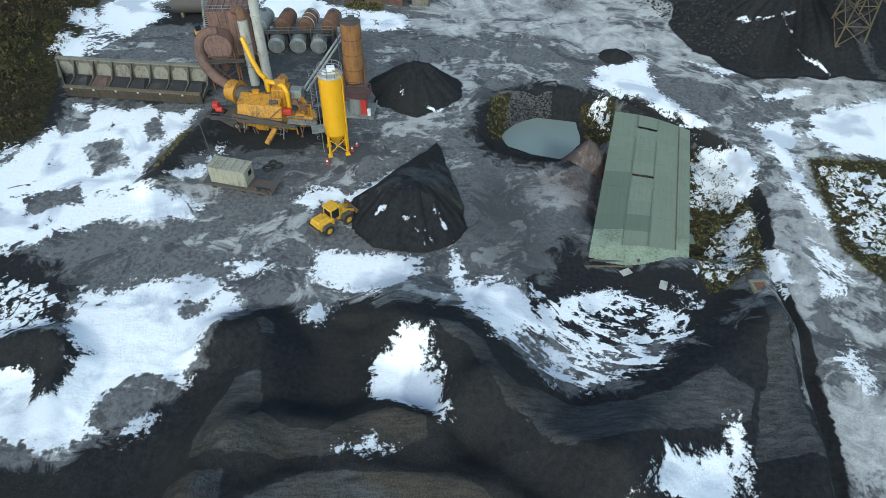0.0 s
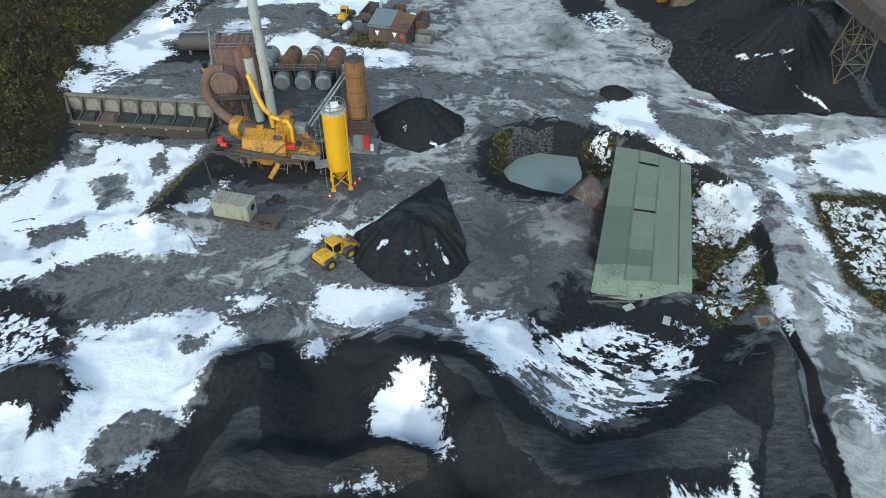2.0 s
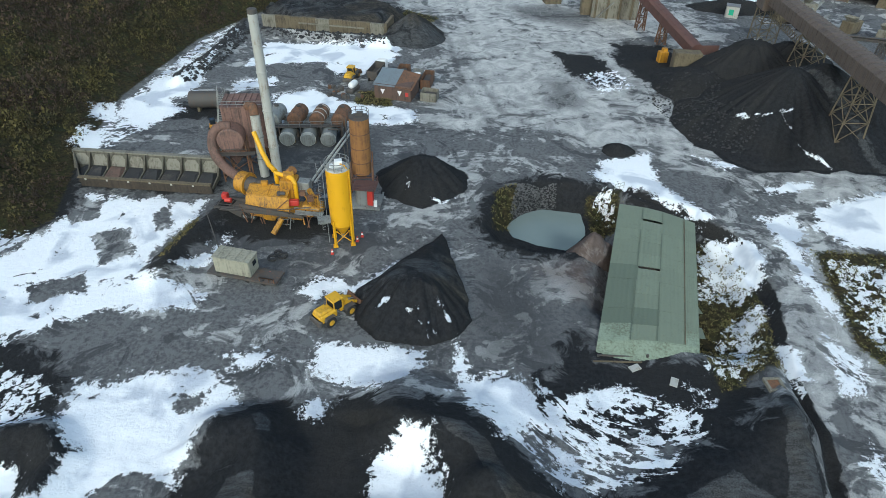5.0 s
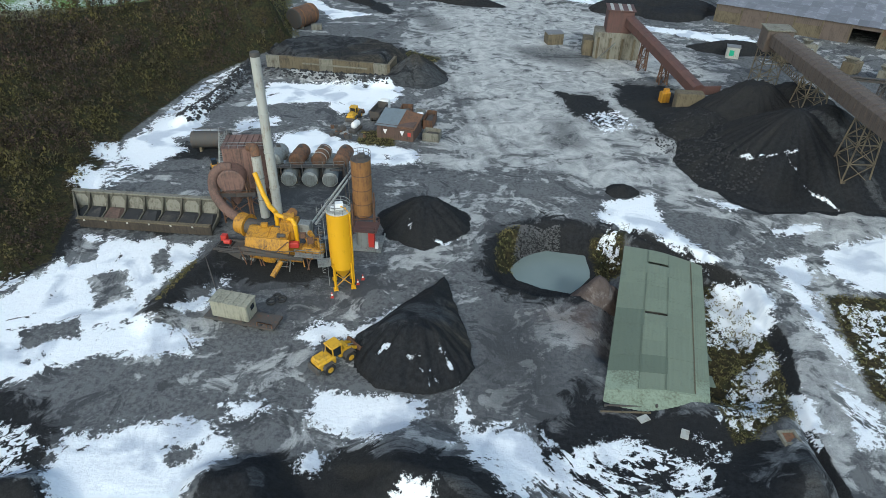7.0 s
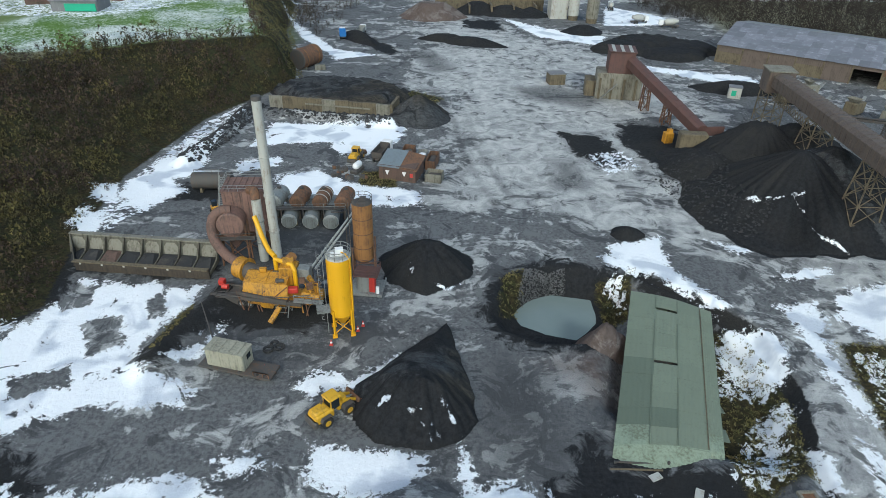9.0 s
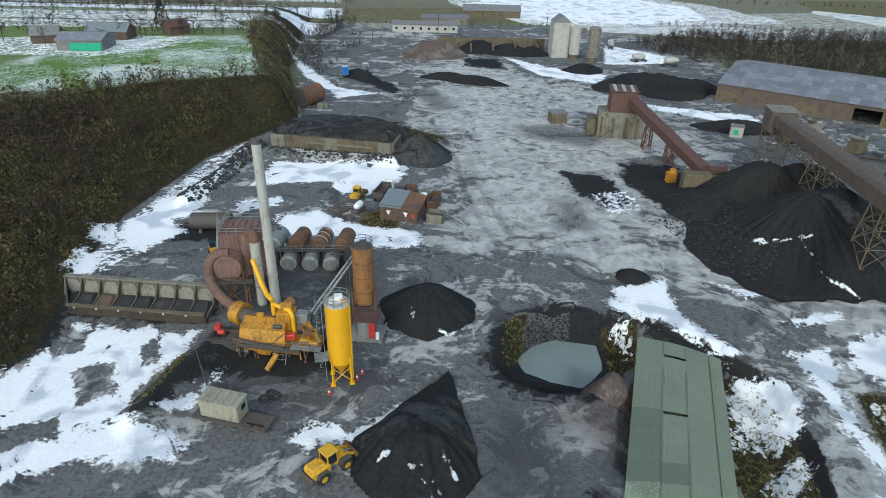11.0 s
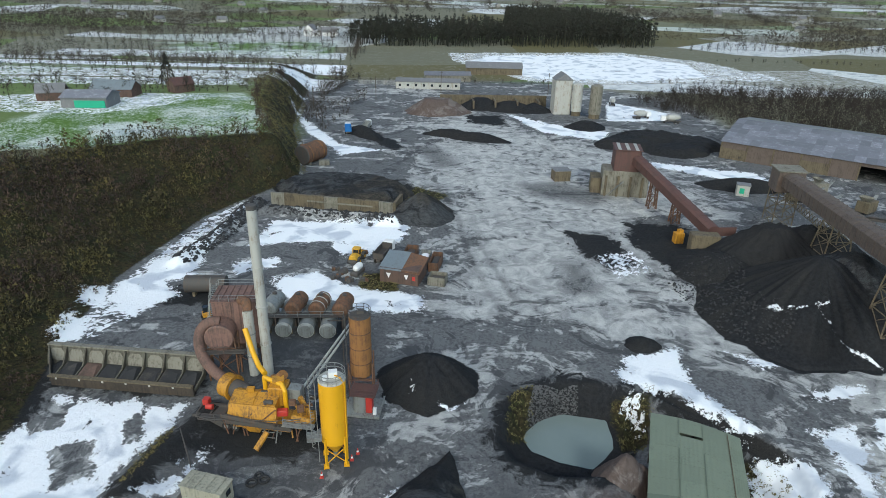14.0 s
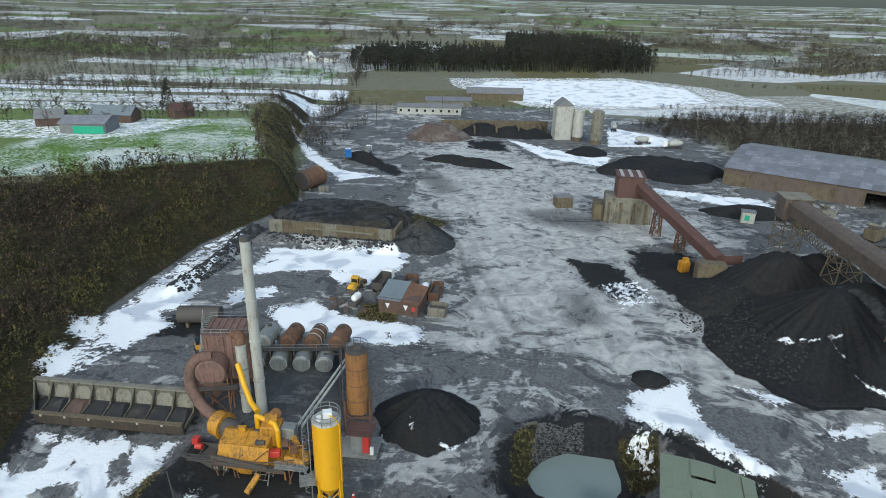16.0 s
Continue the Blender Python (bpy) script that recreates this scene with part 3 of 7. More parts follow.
BARE = [
    [(-51, 46), (-48, 50.5), (-42, 51.5), (-37.5, 48.5), (-37.5, 43.5), (-41, 43), (-42.5, 46.5), (-46.5, 47.5)],
    [(-53, 87), (-48, 89), (-44.5, 83), (-48, 80)],
    [(-46, 93), (-43.5, 95), (-42, 90), (-44, 88)],
    [(-56, 76), (-50, 78), (-48, 74), (-54, 72)],
    [(-30, 57), (-26.5, 57.5), (-26, 55), (-29, 55)],
    [(-34.5, 45), (-31, 46), (-30.5, 42), (-33.5, 41)],
    [(-60, 97), (-55, 96.5), (-53, 92), (-58, 90)],
    [(14.8, 50.3), (18.1, 50.5), (18.6, 49.2), (14.4, 48.1)],
    [(15.6, 46.9), (22.9, 47.7), (20.3, 45.5), (15.7, 45.1)],
    [(12.2, 56.1), (17.5, 55.6), (17.1, 53.0), (11.9, 53.4)],
]
BARE += [
    [(20.4, 54.7), (21.6, 54.9), (20.6, 52.1), (20.0, 52.5)],
    [(-31.9, 44.6), (-29.6, 45.7), (-27.4, 44.2), (-27.7, 43.1), (-28.7, 43.1), (-30.6, 43.8)],
]
bare = np.full(GX.shape, -4.0)
for pts in BARE:
    bare = np.maximum(bare, outline_distance(GX + 1.1 * wavy(GX, GY, 0.5, 51), GY + 0.9 * wavy(GX, GY, 0.5, 52), pts))
snow_field = snow_field - 3.4 * smooth((bare + 1.6) / 2.6)
put_attribute(ground_mesh, "snow", snow_field)
# the ditch is painted black too, for the shade in it
put_attribute(ground_mesh, "black", np.maximum(heaps_black, np.maximum(0.5 + 0.55 * layer(BLACK, 3.2), smooth(1.5 - line_distance(GX, GY, DITCH) / 1.1))))
ash = smooth(0.5 + 0.5 * layer(ASH, 0.9))
put_attribute(ground_mesh, "ash", ash)
put_attribute(ground_mesh, "brown", 0.5 + 0.5 * layer(BROWN, 5.0, 8.0))
hill_in = outline_distance(GX, GY, HILL_FOOT)
hill_up = outline_distance(GX, GY, HILL_TOP)
wild = np.maximum(0.5 + 0.5 * layer(GRASS, 1.5), smooth((hill_in + 1) / 3))
put_attribute(ground_mesh, "grass", wild)
HAUL = [[(-25, 372), (-12, 290), (0, 235), (10, 185), (16, 145), (13, 118), (5, 97), (-4, 86), (-18, 70), (-34, 62), (-46, 52)],
        [(14, 160), (24, 132), (38, 113), (47, 99), (54, 86), (52, 68), (47, 48), (42, 20)],
        [(24, 132), (44, 118), (62, 106), (85, 104), (120, 112)],
        [(60, 300), (40, 262), (44, 225), (40, 190), (28, 160), (17, 135)],
        [(-46, 170), (-30, 150), (-10, 128), (8, 118)]]
road_u, road_v = np.full(GX.shape, 60.0), np.zeros(GX.shape)
for k, way in enumerate(HAUL):
    run = 200.0 * k
    for (x0, y0), (x1, y1) in zip(way, way[1:]):
        dx, dy = x1 - x0, y1 - y0
        ln = math.hypot(dx, dy)
        u = np.clip(((GX - x0) * dx + (GY - y0) * dy) / (ln * ln), 0, 1)
        d = np.hypot(GX - x0 - u * dx, GY - y0 - u * dy)
        near = d < np.abs(road_u)
        side = np.where((GX - x0) * dy - (GY - y0) * dx > 0, 1.0, -1.0)
        road_u, road_v = np.where(near, d * side, road_u), np.where(near, run + u * ln, road_v)
        run += ln
RUTS = [[(2.3, 178), (4.8, 155), (8.8, 133.6), (11.6, 119)], [(5.5, 180), (8.2, 155), (14, 131)], [(-23.5, 265), (-10.6, 227), (-0.8, 193.7), (3, 176)], [(46, 150), (50, 131), (54, 117), (66, 107.6), (84, 106)], [(9, 66), (12, 72), (11, 80), (4, 88)], [(12, 64), (15, 71), (14, 79)]]
rut_and_shade = np.zeros(GX.shape)
for k, way in enumerate(RUTS):
    d = line_distance(GX + 1.0 * wavy(GX, GY, 0.12, k + 90), GY, way)
    rut_and_shade = np.maximum(rut_and_shade, smooth(1.3 - d / (0.9 + 0.3 * wavy(GX, GY, 0.15, k + 70))) * smooth(0.55 + wavy(GX, GY, 0.09, k + 80)) * 0.7)
# damp ground; the patches beneath the plant also paint in its shade
DAMP_AND_SHADE = [[(-36, 96), (-13, 96), (-11, 86), (-18, 79), (-26, 80), (-38, 79), (-37, 86)], [(-40, 122), (-12, 122), (-12, 104), (-40, 104)], [(-58, 134), (-40, 134), (-40, 127), (-58, 127)], [(23, 74.4), (18.7, 72.3), (16.7, 65), (11.6, 61.5), (19.3, 59), (22, 66)], [(25, 150), (31, 150), (30, 135), (24, 136)], [(20, 205), (34, 208), (48, 195), (40, 186), (24, 196)], [(-14, 246), (-4, 246), (4, 222), (-4, 220)], [(5, 62), (16, 62), (15, 80), (7, 82)]]
rut_and_shade = np.maximum(rut_and_shade, 0.9 * smooth(0.5 + 0.5 * layer(DAMP_AND_SHADE, 3.5, 5.0)))
put_attribute(ground_mesh, "rut_and_shade", rut_and_shade)
put_attribute(ground_mesh, "road_u", road_u)
put_attribute(ground_mesh, "road_v", road_v)
MEADOW = [(-80, 470), (-190, 480), (-230, 540), (-90, 575)]
FIELD = [(-119, 181), (-98, 187), (-80, 200), (-54, 208), (-71, 256), (-80, 268), (-112, 262), (-135, 222), (-140, 190)]
put_attribute(ground_mesh, "pasture", np.maximum(smooth((outline_distance(GX, GY, FIELD) + 1.5) / 3), smooth(outline_distance(GX, GY, MEADOW) / 8)))
YARD = [(-1, -500), (-70, 60), (-64, 200), (-50, 260), (-75, 330), (-60, 380), (50, 385), (110, 345), (112, 275), (165, 235), (130, 150), (110, 60), (100, -500), (60, -500)]
out_of_yard = smooth((-outline_distance(GX, GY, YARD)) / 12)
out_of_yard = np.where((hill_in > 0) & (hill_up < 0), 0, out_of_yard)
put_attribute(ground_mesh, "country", np.where(hill_up > 1.5, 1.0, out_of_yard))
put_attribute(ground_mesh, "road", 0.5 + 0.5 * layer(ROAD, 12.0, 14.0))


def ground_material():
    m, nt, bsdf = nodes_of("ground")
    co = nt.nodes.new("ShaderNodeTexCoord").outputs["Object"]

    def attribute(name):
        n = nt.nodes.new("ShaderNodeAttribute")
        n.attribute_name = name
        return n.outputs["Fac"]

    broad, mid = noise_node(nt, co, 0.035, 6, 0.62, 0.6), noise_node(nt, co, 0.22, 8, 0.66, 1.2)
    fine, grit = noise_node(nt, co, 1.6, 7, 0.7), noise_node(nt, co, 7.0, 5, 0.75)
    blots = noise_node(nt, co, 0.11, 9, 0.68, 1.6)
    along = nt.nodes.new("ShaderNodeCombineXYZ")
    link(nt, maths(nt, "ADD", attribute("road_u"), maths(nt, "MULTIPLY", mid, 3.0)), along.inputs[0])
    link(nt, maths(nt, "MULTIPLY", attribute("road_v"), 0.045), along.inputs[1])
    tracks = noise_node(nt, along.outputs[0], 0.75, 5, 0.65, 0.5)
    closeness = ramp(nt, maths(nt, "ABSOLUTE", attribute("road_u")), 15.0, 5.0)
    # wet trodden gravel with pale frozen slush
    gravel = mix(nt, ramp(nt, fine, 0.34, 0.66), (0.078, 0.08, 0.084), (0.168, 0.169, 0.172))
    gravel = mix(nt, ramp(nt, noise_node(nt, stretched(nt, co, (1.0, 0.6, 1.0)), 0.45, 8, 0.7, 0.9), 0.50, 0.60), gravel, (0.15, 0.152, 0.155))
    gravel = mix(nt, ramp(nt, blots, 0.54, 0.60), gravel, (0.06, 0.062, 0.065))
    gravel = mix(nt, maths(nt, "MULTIPLY", ramp(nt, tracks, 0.44, 0.36), maths(nt, "MULTIPLY", closeness, 0.3)), gravel, (0.05, 0.052, 0.055))
    slush = mix(nt, ramp(nt, maths(nt, "ADD", maths(nt, "MULTIPLY", grit, 0.5), maths(nt, "MULTIPLY", mid, 0.5)), 0.4, 0.6), (0.29, 0.292, 0.292), (0.54, 0.54, 0.525))
    amount = maths(nt, "ADD", maths(nt, "MULTIPLY", mid, 0.5), maths(nt, "ADD", maths(nt, "MULTIPLY", maths(nt, "MULTIPLY", maths(nt, "SUBTRACT", tracks, 0.5), 0.18), closeness), maths(nt, "ADD", 0.135, maths(nt, "MULTIPLY", attribute("road"), 0.20))))
    amount = maths(nt, "ADD", amount, maths(nt, "MULTIPLY", broad, 0.3))
    amount = maths(nt, "ADD", amount, maths(nt, "MULTIPLY", maths(nt, "SUBTRACT", noise_node(nt, stretched(nt, co, (0.55, 1.0, 1.0)), 0.075, 9, 0.68, 1.2), 0.5), 0.95))
    sheet = maths(nt, "MULTIPLY", ramp(nt, amount, 0.58, 0.63), 0.7)
    col = mix(nt, maths(nt, "ADD", sheet, maths(nt, "MULTIPLY", ramp(nt, amount, 0.63, 0.78), 0.3)), gravel, slush)
    # dark ruts and damp, plus the shade painted beneath the plant
    worn_and_shaded = maths(nt, "MULTIPLY", attribute("rut_and_shade"), ramp(nt, maths(nt, "ADD", maths(nt, "MULTIPLY", mid, 0.5), maths(nt, "MULTIPLY", fine, 0.5)), 0.36, 0.52))
    col = mix(nt, maths(nt, "MULTIPLY", worn_and_shaded, 0.8), col, (0.042, 0.043, 0.046))
    col = mix(nt, maths(nt, "MULTIPLY", ramp(nt, blots, 0.55, 0.63), 0.8), col, mix(nt, fine, (0.05, 0.052, 0.055), (0.10, 0.10, 0.105)))
    # red-brown earth
    earth = mix(nt, fine, (0.062, 0.043, 0.036), (0.125, 0.088, 0.072))
    edge = maths(nt, "ADD", attribute("brown"), maths(nt, "MULTIPLY", maths(nt, "SUBTRACT", mid, 0.5), 1.2))
    col = mix(nt, maths(nt, "MULTIPLY", ramp(nt, edge, 0.3, 1.15), 0.8), col, earth)
    # black chippings, their colour also painted where plant, embankment and ditch are shaded
    chip = mix(nt, ramp(nt, broad, 0.38, 0.66), mix(nt, ramp(nt, fine, 0.3, 0.7), (0.011, 0.0115, 0.013), (0.026, 0.027, 0.030)), mix(nt, ramp(nt, grit, 0.36, 0.64), (0.014, 0.014, 0.014), (0.040, 0.038, 0.036)))
    edge = maths(nt, "ADD", attribute("black"), maths(nt, "MULTIPLY", maths(nt, "SUBTRACT", mid, 0.5), 2.4))
    black = ramp(nt, edge, 0.35, 0.62)
    col = mix(nt, black, col, chip)
    dusty = mix(nt, ramp(nt, maths(nt, "ADD", maths(nt, "MULTIPLY", grit, 0.55), maths(nt, "MULTIPLY", noise_node(nt, stretched(nt, co, (0.5, 2.4, 1.0)), 0.9, 6, 0.7, 0.5), 0.45)), 0.38, 0.62), (0.024, 0.024, 0.024), mix(nt, ramp(nt, broad, 0.45, 0.55), (0.095, 0.10, 0.106), (0.085, 0.074, 0.058)))
    edge = maths(nt, "ADD", attribute("ash"), maths(nt, "MULTIPLY", maths(nt, "SUBTRACT", mid, 0.5), 1.5))
    col = mix(nt, maths(nt, "MULTIPLY", ramp(nt, edge, 0.42, 0.60), 0.8), col, dusty)
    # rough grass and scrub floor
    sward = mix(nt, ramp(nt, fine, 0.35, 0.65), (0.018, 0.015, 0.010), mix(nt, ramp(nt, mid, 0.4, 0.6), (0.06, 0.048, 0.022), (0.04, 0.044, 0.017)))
    edge = maths(nt, "ADD", attribute("grass"), maths(nt, "MULTIPLY", maths(nt, "SUBTRACT", fine, 0.5), 1.0))
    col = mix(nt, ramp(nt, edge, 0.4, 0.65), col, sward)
    # farmland, its colours lightened to stand in for distance haze
    cells = nt.nodes.new("ShaderNodeTexVoronoi")
    cells.inputs["Scale"].default_value = 0.0105
    link(nt, stretched(nt, co, (0.75, 1.25, 0)), cells.inputs["Vector"])
    tone = nt.nodes.new("ShaderNodeSeparateColor")
    link(nt, cells.outputs["Color"], tone.inputs[0])
    pasture = mix(nt, mid, (0.10, 0.15, 0.042), (0.17, 0.22, 0.075))
    moor = mix(nt, mid, (0.165, 0.138, 0.066), (0.10, 0.10, 0.052))
    land = mix(nt, ramp(nt, tone.outputs[0], 0.42, 0.5), pasture, moor)
    hazed_land = mix(nt, ramp(nt, tone.outputs[2], 0.3, 0.7), land, mix(nt, mid, (0.135, 0.135, 0.092), (0.20, 0.19, 0.135)))
    col = mix(nt, attribute("country"), col, hazed_land)
    lush = mix(nt, ramp(nt, fine, 0.35, 0.65), (0.075, 0.14, 0.022), (0.14, 0.23, 0.05))
    col = mix(nt, attribute("pasture"), col, lush)
    # snow: patches with ragged edges, dustings on the farmland raised to paint in haze
    ragged = maths(nt, "ADD", maths(nt, "MULTIPLY", maths(nt, "SUBTRACT", mid, 0.5), 7.0), maths(nt, "ADD", maths(nt, "MULTIPLY", maths(nt, "SUBTRACT", fine, 0.5), 5.0), maths(nt, "MULTIPLY", maths(nt, "SUBTRACT", grit, 0.5), 2.5)))
    melt = maths(nt, "MULTIPLY", ramp(nt, blots, 0.56, 0.68), 2.6)
    snow = ramp(nt, maths(nt, "SUBTRACT", maths(nt, "ADD", attribute("snow"), ragged), melt), 0.0, 0.45)
    flow = nt.nodes.new("ShaderNodeCombineXYZ")
    link(nt, attribute("flow_u"), flow.inputs[0])
    link(nt, maths(nt, "MULTIPLY", attribute("flow_v"), 0.28), flow.inputs[1])
    brushed = maths(nt, "ADD", maths(nt, "MULTIPLY", noise_node(nt, flow.outputs[0], 0.95, 6, 0.62, 0.8), 0.5), maths(nt, "ADD", maths(nt, "MULTIPLY", mid, 0.25), maths(nt, "MULTIPLY", fine, 0.25)))
    snow = maths(nt, "MAXIMUM", snow, ramp(nt, maths(nt, "ADD", brushed, maths(nt, "MULTIPLY", attribute("mottle"), 0.11)), 0.59, 0.62))
    dust_amount = maths(nt, "ADD", maths(nt, "MULTIPLY", tone.outputs[1], 0.45), maths(nt, "ADD", maths(nt, "MULTIPLY", mid, 0.3), maths(nt, "MULTIPLY", fine, 0.4)))
    dust = maths(nt, "MULTIPLY", ramp(nt, dust_amount, 0.62, 0.80), maths(nt, "MULTIPLY", attribute("country"), 0.7))
    sprinkle = ramp(nt, maths(nt, "ADD", fine, maths(nt, "MULTIPLY", maths(nt, "SUBTRACT", broad, 0.45), 0.9)), 0.46, 0.66)
    dust = mix(nt, attribute("pasture"), dust, maths(nt, "MULTIPLY", sprinkle, 0.7))
    snow = maths(nt, "MAXIMUM", snow, dust)
    white = mix(nt, ramp(nt, noise_node(nt, co, 0.13, 3, 0.5, 0.6), 0.36, 0.5), (0.56, 0.60, 0.67), (0.87, 0.89, 0.92))
    col = mix(nt, snow, col, white)
    link(nt, col, bsdf.inputs["Base Color"])
    wet = maths(nt, "SUBTRACT", 0.85, maths(nt, "MULTIPLY", ramp(nt, mid, 0.45, 0.7), 0.3))
    link(nt, maths(nt, "MAXIMUM", wet, maths(nt, "MAXIMUM", snow, maths(nt, "MULTIPLY", black, 0.9))), bsdf.inputs["Roughness"])
    bsdf.inputs["Specular IOR Level"].default_value = 0.14
    relief = maths(nt, "ADD", maths(nt, "MULTIPLY", fine, 1.0), maths(nt, "ADD", maths(nt, "MULTIPLY", grit, 0.35), maths(nt, "MULTIPLY", snow, 0.5)))
    bump(nt, bsdf, relief, 0.6, 0.28)
    return m


ground_look = ground_material()
ground_mesh.materials.append(ground_look)
ground = tagged(new("ground", ground_mesh), "quarry yard of wet gravel, black chippings and patchy snow", "ground", kind="structure")


def ground_z(x, y):
    return float(height(np.array([[float(x)]]), np.array([[float(y)]]))[0, 0])


for k, (label, tint, cones) in enumerate(PILES):
    x0, x1 = min(c[0] - c[2] * 1.15 for c in cones), max(c[0] + c[2] * 1.15 for c in cones)
    y0, y1 = min(c[1] - c[2] * 1.15 * max(1, c[4]) for c in cones), max(c[1] + c[2] * 1.15 * max(1, c[4]) for c in cones)
    step = 0.16 if tint == "loaded" else 0.3 if y0 < 170 else 0.6
    PX, PY = np.meshgrid(np.arange(x0, x1, step), np.arange(y0, y1, step))
    up = pile_height(PX, PY, k)
    grain = 0.07 * wavy(PX, PY, 1.6, k) + 0.05 * wavy(PX, PY, 4.0, k + 3)
    if tint == "lumpy":
        grain = grain + 0.9 * np.abs(wavy(PX, PY, 0.55, 33)) + 0.4 * np.abs(wavy(PX, PY, 1.3, 34))
    if k == 4:
        grain = grain + 0.35 * np.abs(wavy(PX, PY, 1.2, 35)) + 0.3 * np.abs(wavy(PX, PY, 2.4, 36))
    PZ = height(PX, PY) + up - 0.25 + (0.3 + grain) * smooth(up / 0.35)
    rows, cols = PX.shape
    idx = np.arange(rows * cols).reshape(rows, cols)
    quads = np.stack([idx[:-1, :-1], idx[:-1, 1:], idx[1:, 1:], idx[1:, :-1]], -1).reshape(-1, 4)
    quads = quads[(up.reshape(-1)[quads] > 0.0).any(1)]
    used = np.unique(quads)
    renumber = np.zeros(rows * cols, int)
    renumber[used] = np.arange(len(used))
    hm = bpy.data.meshes.new("stockpile")
    hm.from_pydata(np.stack([PX, PY, PZ], -1).reshape(-1, 3)[used].tolist(), [], renumber[quads].tolist())
    hm.polygons.foreach_set("use_smooth", np.ones(len(quads), bool))
    flecks = np.full(PX.shape, -4.0)
    for a, b in STREAKS:
        flecks = np.maximum(flecks, np.clip(0.62 - 3.2 * line_distance(PX + 0.25 * wavy(PX, PY, 1.5, 7), PY + 0.2 * wavy(PX, PY, 2.5, 8), [a, b]), -4, 1.5))
    dusty = 0.58 if tint == "grey" else 0.22
    if tint == "loaded":
        dusty = 0.2 + 0.32 * smooth((PY - 70.5) / 3.0) * smooth((86 - PY) / 8)
    elif k == 6:
        dusty = 0.52
    elif k == 3:
        dusty = 0.2 + 0.45 * smooth(1 - np.abs((PX - 79) * 0.9 + (PY - 118) * 0.35) / 2.5)
    for name, values in (("black", 0.0 if tint == "brown" else 1.6), ("brown", 1.6 if tint == "brown" else 0.0), ("ash", dusty), ("snow", flecks), ("mottle", -1.0), ("road_u", 60.0)):
        put_attribute(hm, name, (np.zeros(PX.shape) + values).reshape(-1)[used])
    hm.materials.append(ground_look)
    tagged(new("stockpile", hm), label, "stockpile")


# grey-green pond at the bottom of the pit
pond_material, _nt, _b = nodes_of("pond_water")
_co = _nt.nodes.new("ShaderNodeTexCoord").outputs["Object"]
link(_nt, mix(_nt, noise_node(_nt, _co, 0.15, 3), (0.16, 0.20, 0.19), (0.21, 0.25, 0.24)), _b.inputs["Base Color"])
_b.inputs["Roughness"].default_value = 0.15
bump(_nt, _b, noise_node(_nt, _co, 3.0, 3), 0.05, 0.02)
pm = bpy.data.meshes.new("water")
pm.from_pydata([(19 + (x - 19) * 1.3, 97 + (y - 97) * 1.3, -4.45) for x, y in POND], [], [list(range(len(POND)))])
pm.materials.append(pond_material)
tagged(new("water", pm), "murky grey-green pond at the bottom of a pit", "pond", kind="structure")


def stones(name, label, spots, seed, material):
    """Loose angular stones, each a squashed and turned octahedron."""
    r = np.random.RandomState(seed)
    corners = np.array([(1, 0, 0), (0, 1, 0), (-1, 0, 0), (0, -1, 0), (0, 0, 1), (0, 0, -1)], float)
    tris = [(0, 1, 4), (1, 2, 4), (2, 3, 4), (3, 0, 4), (1, 0, 5), (2, 1, 5), (3, 2, 5), (0, 3, 5)]
    verts, faces = [], []
    for x, y, z, size in spots:
        a = r.rand() * 6.283
        p = corners * (1 + 0.5 * (r.rand(6, 1) - 0.5)) * size * np.array([r.uniform(0.7, 1.3), r.uniform(0.6, 1.1), r.uniform(0.5, 0.9)])
        q = np.stack([p[:, 0] * math.cos(a) - p[:, 1] * math.sin(a) + x, p[:, 0] * math.sin(a) + p[:, 1] * math.cos(a) + y, p[:, 2] + z + 0.2 * size], 1)
        n = len(verts)
        verts += q.tolist()
        faces += [tuple(i + n for i in t) for t in tris]
    me = bpy.data.meshes.new(name)
    me.from_pydata(verts, [], faces)
    me.materials.append(material)
    return tagged(new(name, me), label, "stones", kind="stuff")


def scatter(pts, count, lo, hi, seed):
    r = np.random.RandomState(seed)
    p = np.array(pts)
    x, y = r.uniform(p[:, 0].min(), p[:, 0].max(), count), r.uniform(p[:, 1].min(), p[:, 1].max(), count)
    ok = outline_distance(x, y, pts) > 0
    x, y = x[ok], y[ok]
    return x, y, lo + (hi - lo) * r.rand(len(x)) ** 3


grey_stone = worn("grey_stone", (0.10, 0.10, 0.103), (0.05, 0.05, 0.052), 0.5, 0.9, streaks=False)
black_stone = worn("black_stone", (0.032, 0.032, 0.034), (0.017, 0.017, 0.018), 0.5, 0.9, streaks=False)
gx, gy, gs = scatter([(12.5, 99.5), (14, 104), (21, 105), (21, 100.5), (16.4, 98.8)], 3200, 0.1, 0.24, 61)
stones("pit_rubble", "grey broken stones tipped down the pit side", zip(gx, gy, height(gx, gy), gs), 62, grey_stone)
gx, gy, gs = scatter([(46, 140), (50, 122), (57, 114), (62, 119), (57, 130), (64, 146), (54, 152)], 3000, 0.08, 0.42, 63)
stones("spilled_boulders", "black boulders spilled along the foot of a stockpile", zip(gx, gy, height(gx, gy) + np.maximum(pile_height(gx, gy, 3), pile_height(gx, gy, 4)), gs), 64, black_stone)
gx, gy, gs = scatter([(-60, 145), (-56, 162), (-54, 184), (-49, 184), (-51, 160), (-55.5, 144)], 1400, 0.25, 0.75, 65)
stones("rubble_bank", "dark broken stones heaped along the yard edge", zip(gx, gy, height(gx, gy), gs), 66, black_stone)
gx, gy, gs = scatter([(-47, 174.2), (-14, 169.4), (-14, 173.4), (-46, 178.4)], 900, 0.25, 0.7, 67)
